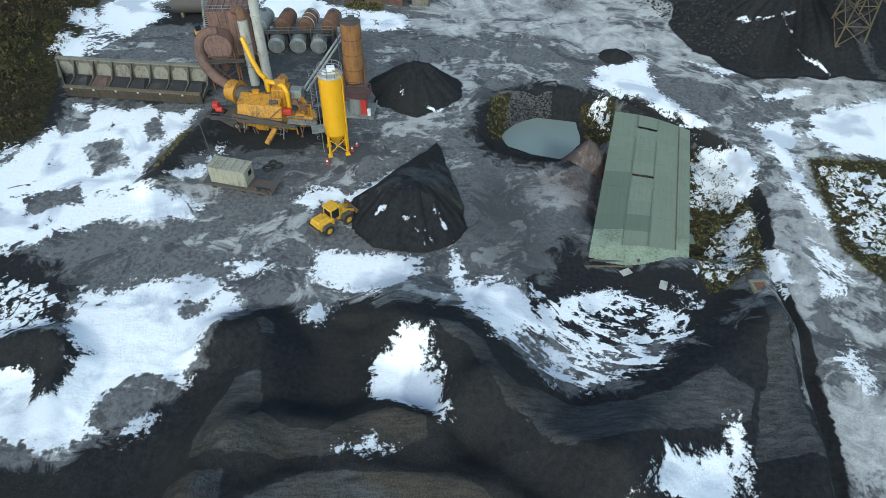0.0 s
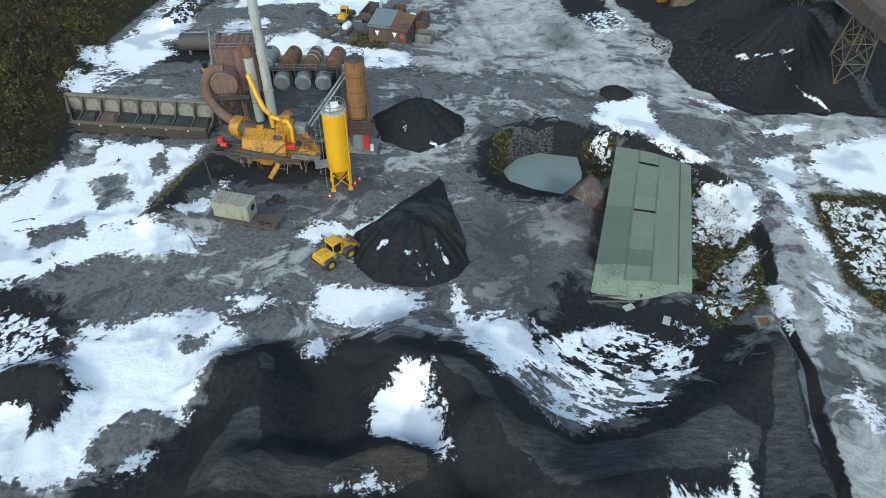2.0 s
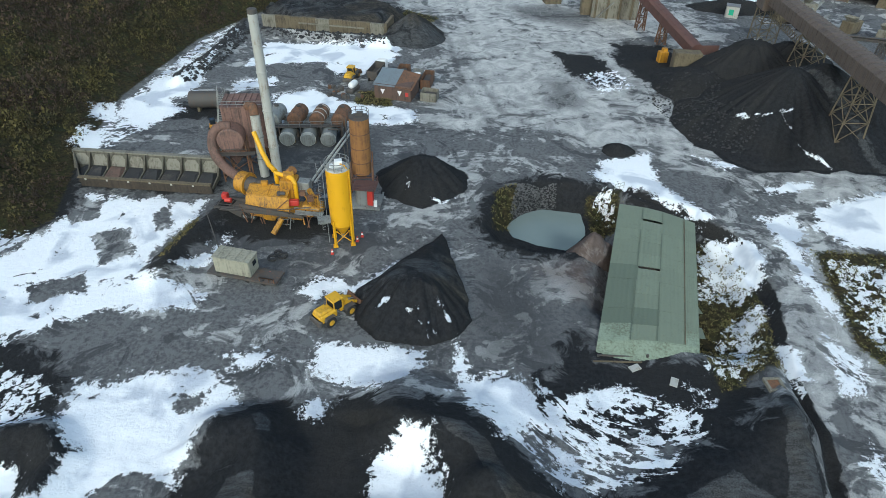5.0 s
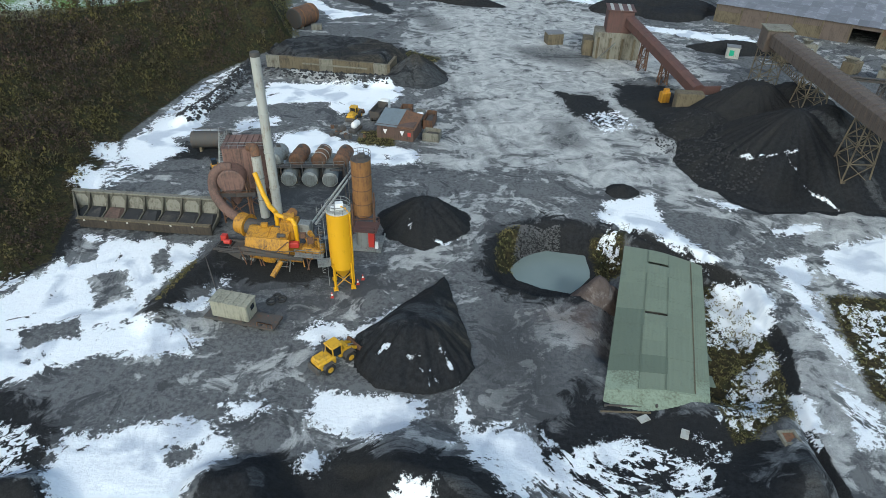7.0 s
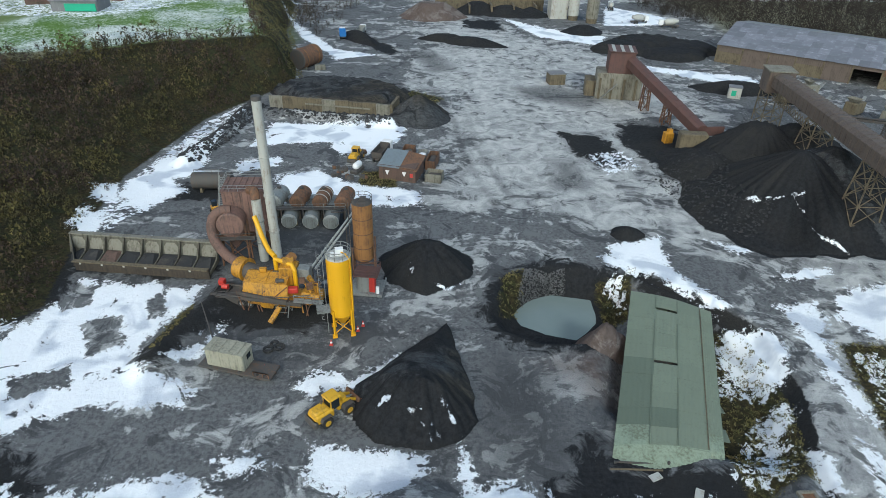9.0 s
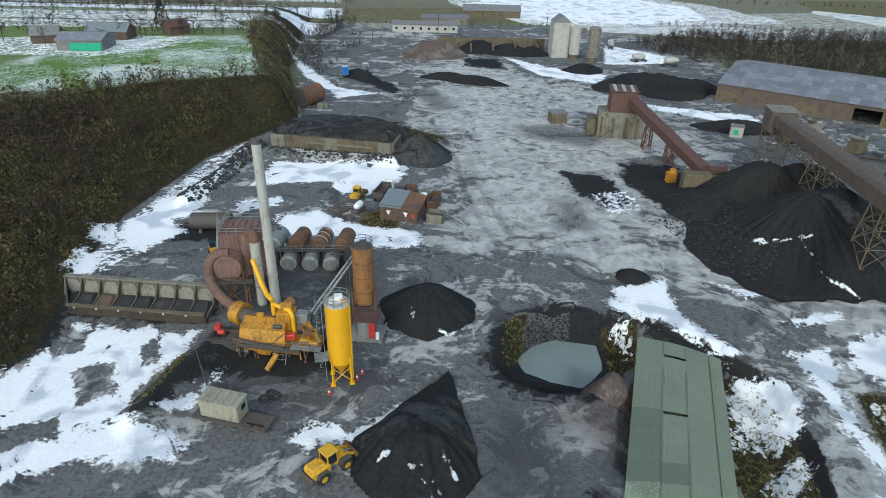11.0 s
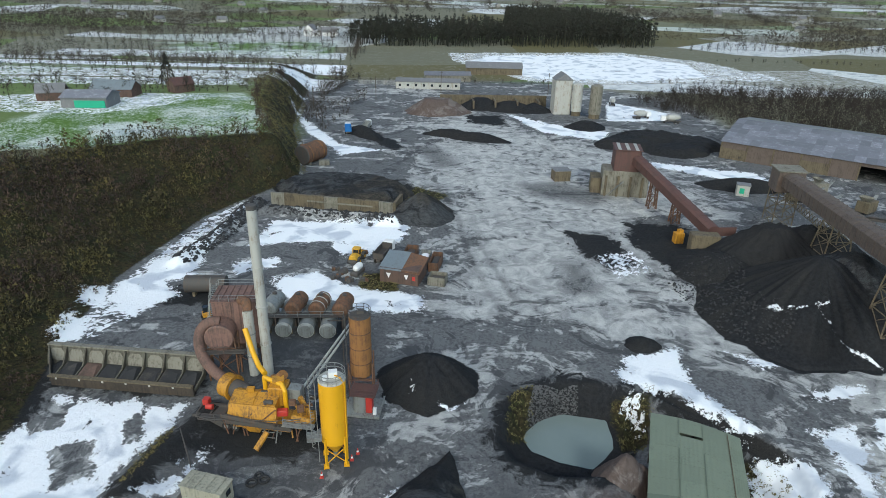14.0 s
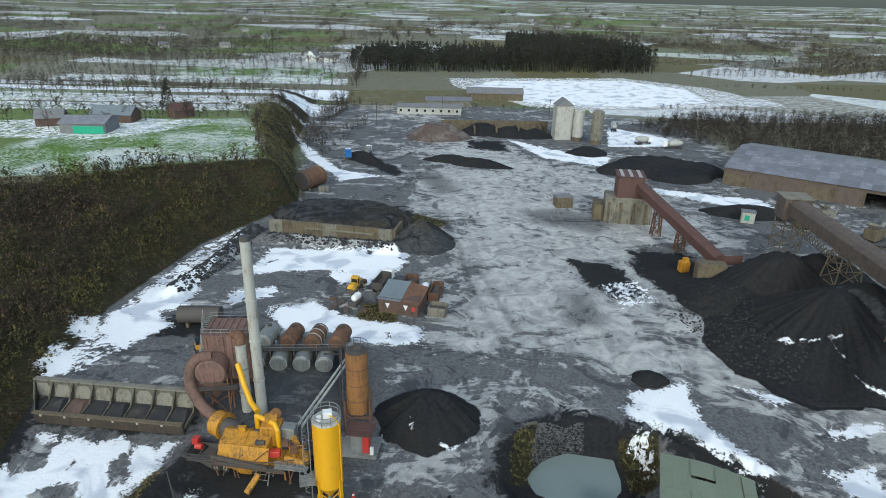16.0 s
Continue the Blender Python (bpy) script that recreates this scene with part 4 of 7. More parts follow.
stones("rubble_bank", "dark broken stones at the foot of the bunker wall", zip(gx, gy, height(gx, gy), gs), 68, black_stone)


# ---- building blocks ----
class Shape:
    """Collects solids into one mesh."""

    def __init__(self):
        self.v, self.f, self.smooth = [], [], []

    def add(self, verts, faces, smooth_faces=False):
        n = len(self.v)
        self.v += [tuple(p) for p in verts]
        self.f += [tuple(i + n for i in f) for f in faces]
        self.smooth += [smooth_faces] * len(faces)
        return self

    def box(self, x, y, z, sx, sy, sz, turn=0.0, bevel=0.0, m=None):
        """A box standing at height z, centred on x, y, with chamfered upright and top edges."""
        b = bevel or min(sx, sy, sz) * 0.04
        a = radians(turn)
        ca, sa = math.cos(a), math.sin(a)
        rings = []
        for k, (inset, h) in enumerate(((0, 0), (0, sz - b), (b, sz))):
            hx, hy = sx / 2 - inset, sy / 2 - inset
            ring = [(hx - b, -hy), (hx, -hy + b), (hx, hy - b), (hx - b, hy), (-hx + b, hy), (-hx, hy - b), (-hx, -hy + b), (-hx + b, -hy)]
            rings.append([(x + px * ca - py * sa, y + px * sa + py * ca, z + h) for px, py in ring])
        verts = [p for r in rings for p in r]
        if m is not None:
            verts = [m @ Vector(p) for p in verts]
        faces = [tuple(range(7, -1, -1)), tuple(range(16, 24))]
        for r in range(2):
            for i in range(8):
                j = (i + 1) % 8
                faces.append((r * 8 + i, r * 8 + j, r * 8 + 8 + j, r * 8 + 8 + i))
        return self.add(verts, faces)

    def tube(self, p0, p1, r0, r1=None, n=16, caps=True):
        p0, p1 = Vector(p0), Vector(p1)
        r1 = r0 if r1 is None else r1
        q = (p1 - p0).to_track_quat("Z", "Y")
        verts = []
        for p, r in ((p0, r0), (p1, r1)):
            for i in range(n):
                a = 2 * math.pi * i / n
                verts.append(p + q @ Vector((r * math.cos(a), r * math.sin(a), 0)))
        faces = [(i, (i + 1) % n, n + (i + 1) % n, n + i) for i in range(n)]
        self.add(verts, faces, n > 6)
        if caps:
            self.add(verts[:n], [tuple(range(n - 1, -1, -1))])
            self.add(verts[n:], [tuple(range(n))])
        return self

    def beam(self, p0, p1, w, h=None):
        """A rectangular bar between two points."""
        p0, p1 = Vector(p0), Vector(p1)
        h = h or w
        d = (p1 - p0).normalized()
        side = d.cross(Vector((0, 0, 1)))
        side = side.normalized() if side.length > 0.01 else Vector((1, 0, 0))
        up = side.cross(d)
        verts = [p + side * (sx * w / 2) + up * (sz * h / 2) for p in (p0, p1) for sx, sz in ((-1, -1), (1, -1), (1, 1), (-1, 1))]
        return self.add(verts, [(0, 1, 5, 4), (1, 2, 6, 5), (2, 3, 7, 6), (3, 0, 4, 7), (3, 2, 1, 0), (4, 5, 6, 7)])

    def path(self, pts, r, n=12):
        for a, b in zip(pts, pts[1:]):
            self.tube(a, b, r, r, n)
        for p in pts[1:-1]:
            self.ball(p, r * 1.02)
        return self

    def ball(self, c, r, squash=1.0, n=10):
        verts, faces = [], []
        for i in range(n // 2 + 1):
            t = math.pi * i / (n // 2)
            for j in range(n):
                a = 2 * math.pi * j / n
                verts.append((c[0] + r * math.sin(t) * math.cos(a), c[1] + r * math.sin(t) * math.sin(a), c[2] + r * squash * math.cos(t)))
        for i in range(n // 2):
            for j in range(n):
                faces.append((i * n + j, (i + 1) * n + j, (i + 1) * n + (j + 1) % n, i * n + (j + 1) % n))
        return self.add(verts, faces, True)

    def prism(self, outline, axis, a, b):
        """An outline in the plane across an axis, drawn out from a to b."""
        def at(u, v, w):
            return {"x": (w, u, v), "y": (u, w, v), "z": (u, v, w)}[axis]
        n = len(outline)
        verts = [at(u, v, w) for w in (a, b) for u, v in outline]
        faces = [tuple(range(n)), tuple(range(2 * n - 1, n - 1, -1))] + [((i + 1) % n, i, n + i, n + (i + 1) % n) for i in range(n)]
        return self.add(verts, faces)

    def mesh(self, name, material):
        me = bpy.data.meshes.new(name)
        me.from_pydata(self.v, [], self.f)
        bm = bmesh.new()
        bm.from_mesh(me)
        bmesh.ops.recalc_face_normals(bm, faces=bm.faces)
        bm.to_mesh(me)
        bm.free()
        me.polygons.foreach_set("use_smooth", self.smooth)
        me.materials.append(material)
        return me


def part(name, shape, material, parent, label=""):
    ob = new(name, shape.mesh(name, material))
    ob.parent = parent
    return tagged(ob, label) if label else ob


def thing(name, x, y, turn, label, category, group="", z=None):
    ob = new(name)
    ob.empty_display_size = 0.3
    ob.matrix_world = pose(x, y, ground_z(x, y) if z is None else z, 0, 0, turn)
    return tagged(ob, label, category, group)


def handrail(sh, pts, h=1.1, r=0.04, close=False):
    pts = pts + pts[:1] if close else pts
    for a, b in zip(pts, pts[1:]):
        for k in (0.5, 1.0):
            sh.beam((a[0], a[1], a[2] + h * k), (b[0], b[1], b[2] + h * k), r * 1.6)
        sh.beam(a, (a[0], a[1], a[2] + h), r * 1.6)
    sh.beam(pts[-1], (pts[-1][0], pts[-1][1], pts[-1][2] + h), r * 1.6)
    return sh


def ladder(sh, x, y, z0, z1, turn=0.0, w=0.5):
    a = radians(turn)
    dx, dy = math.cos(a) * w / 2, math.sin(a) * w / 2
    for s in (-1, 1):
        sh.beam((x + s * dx, y + s * dy, z0), (x + s * dx, y + s * dy, z1), 0.08)
    z = z0 + 0.3
    while z < z1:
        sh.beam((x - dx, y - dy, z), (x + dx, y + dy, z), 0.06)
        z += 0.45
    return sh


def ring(sh, x, y, z, r, w=0.08, n=16, a0=0.0, a1=6.2832):
    pts = [(x + r * math.cos(a0 + (a1 - a0) * i / n), y + r * math.sin(a0 + (a1 - a0) * i / n), z) for i in range(n + 1)]
    for a, b in zip(pts, pts[1:]):
        sh.beam(a, b, w)
    return sh


# ---- the asphalt plant ----
def yellow_silo():
    t = thing("silo", -14.3, 86.7, 12, "bright yellow cylindrical filler silo on four legs with ladder", "silo", z=0)
    R = 1.72
    part("body", Shape().tube((0, 0, 3.6), (0, 0, 12.3), R, R, 32).tube((0, 0, 12.3), (0, 0, 12.9), R * 0.99, R * 0.97, 32), yellow, t)
    part("hopper", Shape().tube((0, 0, 1.5), (0, 0, 3.6), 0.35, R, 32), yellow, t)
    part("outlet", Shape().tube((0, 0, 0.7), (0, 0, 1.5), 0.28, 0.35, 14), steel_grey, t)
    part("roof", Shape().tube((0, 0, 12.9), (0, 0, 13.1), R * 1.02, R * 0.9, 32), pale_grey, t, "pale grey silo top")
    part("filter", Shape().box(0.2, 0.1, 13.1, 1.1, 0.9, 0.9).tube((-0.8, -0.3, 13.1), (-0.8, -0.3, 13.6), 0.3), white_paint, t, "white dust filter on the silo top")
    rail = Shape()
    for k in (0.55, 1.1):
        ring(rail, 0, 0, 13.05 + k, R * 1.0, 0.07, 20)
    for i in range(10):
        a = i * 0.628
        rail.beam((R * math.cos(a), R * math.sin(a), 13), (R * math.cos(a), R * math.sin(a), 14.15), 0.07)
    part("railing", rail, steel_grey, t)
    for sx, sy in ((1, 1), (1, -1), (-1, 1), (-1, -1)):
        part("leg", Shape().beam((sx * 1.3, sy * 1.3, 0.2), (sx * 1.25, sy * 1.25, 4.6), 0.26).box(sx * 1.3, sy * 1.3, 0.0, 0.7, 0.7, 0.25), yellow, t)
    for (ax, ay), (bx, by) in (((1, 1), (1, -1)), ((1, -1), (-1, -1)), ((-1, -1), (-1, 1)), ((-1, 1), (1, 1))):
        part("brace", Shape().beam((ax * 1.28, ay * 1.28, 0.5), (bx * 1.28, by * 1.28, 3.0), 0.1).beam((bx * 1.28, by * 1.28, 0.5), (ax * 1.28, ay * 1.28, 3.0), 0.1), yellow, t)
    lad = ladder(Shape(), -2.15, -0.2, 0.3, 14.0, 90, 0.6)
    for i in range(12):
        ring(lad, -2.5, -0.2, 2.8 + i * 0.95, 0.42, 0.06, 8, 1.57, 4.71)
    for y in (-0.5, -0.2, 0.1):
        lad.beam((-2.9, y, 2.8), (-2.9, y, 13.8), 0.05)
    part("ladder", lad, steel_grey, t, "galvanised caged ladder")
    part("fill_pipe", Shape().path([(1.5, -1.1, 0.8), (1.5, -1.1, 12.6), (1.0, -0.7, 13.5), (0.4, -0.3, 13.6)], 0.1, 8), yellow, t)
    land = Shape().box(-2.6, -0.6, 4.6, 1.9, 2.0, 0.1)
    handrail(land, [(-3.5, -1.6, 4.7), (-1.7, -1.6, 4.7)])
    handrail(land, [(-3.5, 0.4, 4.7), (-3.5, -1.6, 4.7)])
    part("landing", land, steel_grey, t)


def brown_silo():
    t = thing("silo", -12.8, 101.6, 4, "tall rusty brown bitumen silo in a steel frame", "silo", z=0)
    R = 1.6
    part("body", Shape().tube((0, 0, 3.4), (0, 0, 13.4), R, R, 32), rust_light, t)
    for z in (5.6, 8.2, 10.8):
        part("band", Shape().tube((0, 0, z), (0, 0, z + 0.14), R * 1.03, R * 1.03, 32), rust, t)
    part("hopper", Shape().tube((0, 0, 2.4), (0, 0, 3.4), 0.6, R, 24), rust, t)
    part("roof", Shape().tube((0, 0, 13.4), (0, 0, 13.7), R, R * 0.55, 32).box(0.2, 0.2, 13.6, 1.0, 0.8, 0.6), dark_steel, t)
    rail = Shape()
    for k in (0.55, 1.1):
        ring(rail, 0, 0, 13.4 + k, R * 1.02, 0.06, 20)
    for i in range(10):
        a = i * 0.628
        rail.beam((R * math.cos(a), R * math.sin(a), 13.3), (R * math.cos(a), R * math.sin(a), 14.5), 0.06)
    part("railing", rail, dark_steel, t)
    for sx, sy in ((1, 1), (1, -1), (-1, 1), (-1, -1)):
        part("leg", Shape().beam((sx * 1.75, sy * 1.75, 0), (sx * 1.75, sy * 1.75, 6.2), 0.22), rust, t)
    part("frame", Shape().beam((-1.75, -1.75, 3.2), (1.75, -1.75, 3.2), 0.2).beam((-1.75, 1.75, 3.2), (1.75, 1.75, 3.2), 0.2).beam((-1.75, -1.75, 3.2), (-1.75, 1.75, 3.2), 0.2).beam((1.75, -1.75, 3.2), (1.75, 1.75, 3.2), 0.2), rust, t)
    part("ladder", ladder(Shape(), -2.1, -0.3, 0, 13.5, 90), dark_steel, t)
    s = thing("filler_unit", -11.8, 96.5, -6, "grey and red filler weighing tank on a steel skid", "tank", z=0)
    part("skid", Shape().box(-0.2, 0.6, 0.35, 5.4, 4.2, 0.18).beam((-2.7, -1.4, 0.3), (2.5, -1.4, 0.3), 0.3).beam((-2.7, 2.4, 0.3), (2.5, 2.4, 0.3), 0.3).beam((2.4, -1.6, 0.3), (2.4, 2.9, 0.9), 0.25), steel_grey, s)
    part("tank", Shape().tube((-0.5, 0.3, 0.5), (-0.5, 0.3, 3.3), 1.25, 1.25, 24), steel_grey, s, "grey steel weighing tank")
    part("cover", Shape().box(0.85, -0.2, 0.5, 0.9, 1.2, 2.9), red_paint, s, "red painted cover panel")
    top = Shape().box(-0.1, 0.6, 3.35, 3.8, 3.2, 0.12)
    handrail(top, [(-1.9, -0.9, 3.4), (1.7, -0.9, 3.4), (1.7, 2.1, 3.4), (-1.9, 2.1, 3.4)], close=True)
    part("platform", top, red_brown, s, "rusty red platform with railing")
    part("panel_box", Shape().box(1.75, -0.9, 0.5, 0.5, 0.4, 1.2), white_paint, s)


def chimneys():
    t = thing("chimney", -27.75, 104.0, 0, "tall pale grey steel chimney with dark rim", "chimney", z=0)
    part("flue", Shape().tube((0, 0, 0), (0, 0, 28.6), 0.8, 0.72, 28), pale_grey, t)
    part("rim", Shape().tube((0, 0, 28.55), (0, 0, 29.2), 0.76, 0.7, 28), dark_steel, t, "sooty dark rim")
    for z in (6.5, 13, 19.5):
        part("flange", Shape().tube((0, 0, z), (0, 0, z + 0.16), 0.88, 0.88, 28), pale_grey, t)
    d = thing("exhaust_duct", -30.2, 104.6, 0, "pale grey upright exhaust duct with rusty elbow", "duct", z=0)
    part("pipe", Shape().tube((0, 0, 0.5), (0, 0, 12.0), 0.78, 0.78, 24), pale_grey, d)
    part("elbow", Shape().path([(0, 0, 11.8), (-0.3, 0.8, 13.0), (-1.6, 2.2, 12.6)], 0.76, 18), rust, d, "rust streaked elbow")
    for z in (4, 8):
        part("flange", Shape().tube((0, 0, z), (0, 0, z + 0.14), 0.88, 0.88, 24), steel_grey, d)


def baghouse():
    t = thing("bag_filter", -32.9, 108.8, 4, "faded red bag filter house raised on steel legs", "filter house", z=0)
    part("body", Shape().box(0, 0, 5.0, 7.0, 5.2, 7.4, bevel=0.12), pink_rust, t)
    for i in range(6):
        part("rib", Shape().box(-3.0 + i * 1.2, -2.66, 5.2, 0.16, 0.14, 7.0), pink_rust, t)
    roof = Shape().box(0, 0, 12.4, 7.3, 5.5, 0.16)
    part("roof", roof, pink_rust, t)
    for i in range(7):
        part("roof_rib", Shape().box(-3 + i * 1.0, 0, 12.56, 0.1, 5.2, 0.16), pink_rust, t)
    rail = handrail(Shape(), [(-3.6, -2.7, 12.5), (3.6, -2.7, 12.5), (3.6, 2.7, 12.5), (-3.6, 2.7, 12.5)], close=True)
    for i in range(6):
        rail.beam((-3.6 + i * 1.44, -2.7, 12.5), (-3.6 + i * 1.44, -2.7, 13.6), 0.06)
    part("railing", rail, steel_grey, t)
    part("hopper", Shape().add([(-3.4, -2.5, 5), (3.4, -2.5, 5), (3.4, 2.5, 5), (-3.4, 2.5, 5), (-3.0, -0.4, 2.6), (3.0, -0.4, 2.6), (3.0, 0.4, 2.6), (-3.0, 0.4, 2.6)],
         [(0, 1, 5, 4), (1, 2, 6, 5), (2, 3, 7, 6), (3, 0, 4, 7), (4, 5, 6, 7), (3, 2, 1, 0)]), rust, t)
    for sx in (-1, 1):
        for sy in (-1, 1):
            part("leg", Shape().beam((sx * 3.3, sy * 2.4, 0), (sx * 3.3, sy * 2.4, 5.2), 0.3), rust, t)
        part("brace", Shape().beam((sx * 3.3, -2.4, 0.3), (sx * 3.3, 2.4, 4.6), 0.14).beam((sx * 3.3, 2.4, 0.3), (sx * 3.3, -2.4, 4.6), 0.14), rust, t)
    part("brace", Shape().beam((-3.3, -2.4, 0.3), (3.3, -2.4, 4.6), 0.14).beam((3.3, -2.4, 0.3), (-3.3, -2.4, 4.6), 0.14), rust, t)
    stairs = Shape()
    for i in range(28):
        stairs.box(-4.3, -2.4 + i * 0.17, 6.0 + i * 0.25, 0.9, 0.25, 0.05)
    stairs.beam((-4.75, -2.6, 5.8), (-4.75, 2.6, 13.0), 0.1, 0.25).beam((-3.85, -2.6, 5.8), (-3.85, 2.6, 13.0), 0.1, 0.25)
    stairs.beam((-4.75, -2.6, 6.9), (-4.75, 2.6, 14.1), 0.07).beam((-4.75, -2.4, 0), (-4.75, -2.4, 6), 0.15)
    part("stairs", stairs, steel_grey, t)
    c = thing("cyclone", -34.6, 104.0, 6, "faded red cyclone with rusty swan-neck duct", "cyclone", z=0)
    part("drum", Shape().tube((0, -1.0, 7.9), (0, 1.9, 7.9), 2.2, 2.2, 32).tube((0, -1.15, 7.9), (0, -1.0, 7.9), 2.0, 2.2, 32), pink_rust, c)
    part("cone", Shape().tube((0.2, 0.4, 3.2), (0.1, 0.4, 6.6), 0.4, 2.0, 24), pink_rust, c)
    neck = [(0.2, 0.2, 10.1), (-1.0, 0.1, 10.2), (-2.0, -0.1, 9.8), (-2.7, -0.4, 9.0), (-3.0, -0.7, 7.9), (-3.0, -1.1, 6.8), (-2.6, -1.9, 5.8), (-1.7, -3.0, 5.0), (-0.4, -4.3, 4.3), (0.9, -5.3, 3.9), (2.2, -6.2, 3.6)]
    part("duct", Shape().path(neck, 0.8, 18), neck_rust, c, "rusty brown swan-neck duct")
    frame_sh = Shape()
    for sx in (-2.2, 2.2):
        for sy in (-0.6, 1.6):
            frame_sh.beam((sx, sy, 0), (sx, sy, 7.6), 0.25)
        frame_sh.beam((sx, -0.6, 0.5), (sx, 1.6, 5.5), 0.12)
    frame_sh.beam((-2.2, -0.6, 5.8), (2.2, -0.6, 5.8), 0.25).beam((-2.2, -0.6, 0.6), (2.2, -0.6, 5.6), 0.12).beam((2.2, -0.6, 0.6), (-2.2, -0.6, 5.6), 0.12)
    part("frame", frame_sh, rust, c)
    walk_sh = Shape().box(0.8, -1.6, 5.8, 6.0, 1.2, 0.08)
    handrail(walk_sh, [(-2.2, -2.2, 5.9), (0.8, -2.2, 5.9), (3.8, -2.2, 5.9)])
    part("walkway", walk_sh, dark_steel, c)


def mixing_plant():
    t = thing("asphalt_mixer", -26.0, 93.2, -7, "worn yellow mobile asphalt drum plant on wheeled chassis", "asphalt plant", z=0)
    ch = Shape()
    for y in (-1.3, 1.3):
        ch.beam((-9.5, y, 1.5), (7.5, y, 1.5), 0.3, 0.5)
    for i in range(9):
        ch.beam((-9.2 + i * 2, -1.3, 1.5), (-9.2 + i * 2, 1.3, 1.5), 0.2)
    part("chassis", ch, dark_steel, t, "dirty dark steel chassis")
    for i, x in enumerate((-4.4, -3.1)):
        for y in (-1.65, 1.65):
            w = part("wheel", Shape().tube((x, y - 0.25, 0.62), (x, y + 0.25, 0.62), 0.62, 0.62, 20), rubber, t, "black tyre")
            part("rim", Shape().tube((x, y - 0.28, 0.62), (x, y + 0.28, 0.62), 0.32, 0.32, 14), steel_grey, w)
    part("collar", Shape().tube((-6.6, 3.6, 3.6), (-5.2, 3.0, 3.6), 1.75, 1.75, 28).tube((-5.2, 3.0, 3.6), (-4.9, 2.9, 3.6), 1.9, 1.9, 28), plant_yellow, t, "yellow drum inlet collar")
    part("drum", Shape().tube((-5.0, 2.9, 3.6), (-2.4, 1.9, 3.6), 1.35, 1.35, 24), dark_steel, t, "grey steel dryer drum")
    part("casing", Shape().prism([(-2.2, 1.7), (2.2, 1.7), (2.4, 3.2), (1.5, 4.9), (0.4, 5.4), (-1.6, 4.8), (-2.5, 3.2)], "x", -3.6, 3.0), plant_yellow, t)
    part("casing_band", Shape().prism([(-2.32, 1.6), (2.32, 1.6), (2.52, 3.2), (1.6, 5.0), (0.4, 5.52), (-1.7, 4.9), (-2.62, 3.2)], "x", -0.4, -0.15), plant_yellow, t)
    part("lower_casing", Shape().prism([(-2.0, 0.9), (-2.6, 2.4), (1.0, 2.4), (1.0, 0.9)], "x", -3.2, 5.0), plant_yellow, t)
    part("screen_box", Shape().box(2.6, 1.2, 3.6, 2.6, 2.4, 2.9, turn=6).box(2.6, 1.2, 6.4, 1.6, 1.4, 1.0, turn=20), plant_yellow, t)
    part("burner", Shape().tube((1.6, 2.6, 5.6), (3.0, 2.2, 7.4), 0.9, 0.7, 18), rust_light, t, "rusty orange burner housing")
    part("control_cabinet", Shape().box(5.0, 1.2, 4.6, 1.9, 1.6, 1.7), steel_grey, t, "grey control cabinet")
    part("conveyor", Shape().beam((-3.6, -2.9, 2.6), (5.6, -2.7, 2.2), 0.9, 0.35).beam((-3.6, -3.35, 2.9), (5.6, -3.15, 2.5), 0.1, 0.3), dark_steel, t, "dark belt conveyor")
    part("pugmill", Shape().box(6.6, -0.6, 1.8, 3.0, 2.0, 1.5, turn=-4).tube((5.4, -1.7, 3.4), (8.0, -1.7, 3.0), 0.45, 0.45, 14), plant_yellow, t)
    part("arm", Shape().beam((5.8, 0.4, 5.2), (8.2, -1.4, 3.0), 0.5, 0.7).beam((5.2, -0.4, 5.0), (7.4, -2.0, 2.6), 0.2, 0.3), plant_yellow, t)
    part("air_pipe", Shape().path([(-5.6, 9.4, 9.6), (-3.9, 7.6, 6.9), (-2.4, 6.0, 5.6), (-0.9, 4.6, 5.4)], 0.4, 14), yellow, t, "yellow air pipe")
    part("riser_pipe", Shape().path([(0.4, 1.6, 4.6), (0.4, 1.6, 7.0), (3.4, 0.4, 7.0), (4.0, -0.2, 6.4), (4.0, -0.2, 3.4)], 0.34, 12), yellow, t, "yellow riser pipe")
    lat = Shape()
    for x in (1.6, 3.4):
        for y in (-3.4, -1.6):
            lat.beam((x, y, 0), (x + 0.3, y + 0.6, 2.6), 0.12)
        lat.beam((x, -3.4, 0.2), (x, -1.6, 2.2), 0.08).beam((x, -1.6, 0.2), (x, -3.4, 2.2), 0.08)
    for z in (0.9, 1.8):
        lat.beam((1.6, -3.4, z), (3.4, -3.4, z), 0.08)
    part("lattice_leg", lat, steel_grey, t)
    part("chute", Shape().beam((2.4, -3.6, 2.0), (1.4, -5.4, 0.3), 0.8, 0.3), plant_yellow, t)
    ct = Shape()
    for i in range(8):
        ct.box(8.0 + i * 0.28, -1.6, 0.4 + i * 0.3, 0.3, 0.8, 0.05)
    handrail(ct, [(4.6, -3.2, 3.0), (8.5, -3.4, 3.0)])
    ct.box(6.6, -2.8, 2.9, 4.4, 1.1, 0.08)
    part("catwalk", ct, steel_grey, t)
    for i in range(8):
        r = random.Random(i)
        part("bracket", Shape().beam((r.uniform(-3, 4), -2.7, r.uniform(1.5, 3.5)), (r.uniform(-3, 5), -2.4, r.uniform(2, 5)), 0.14), rust if i % 2 else plant_yellow, t)
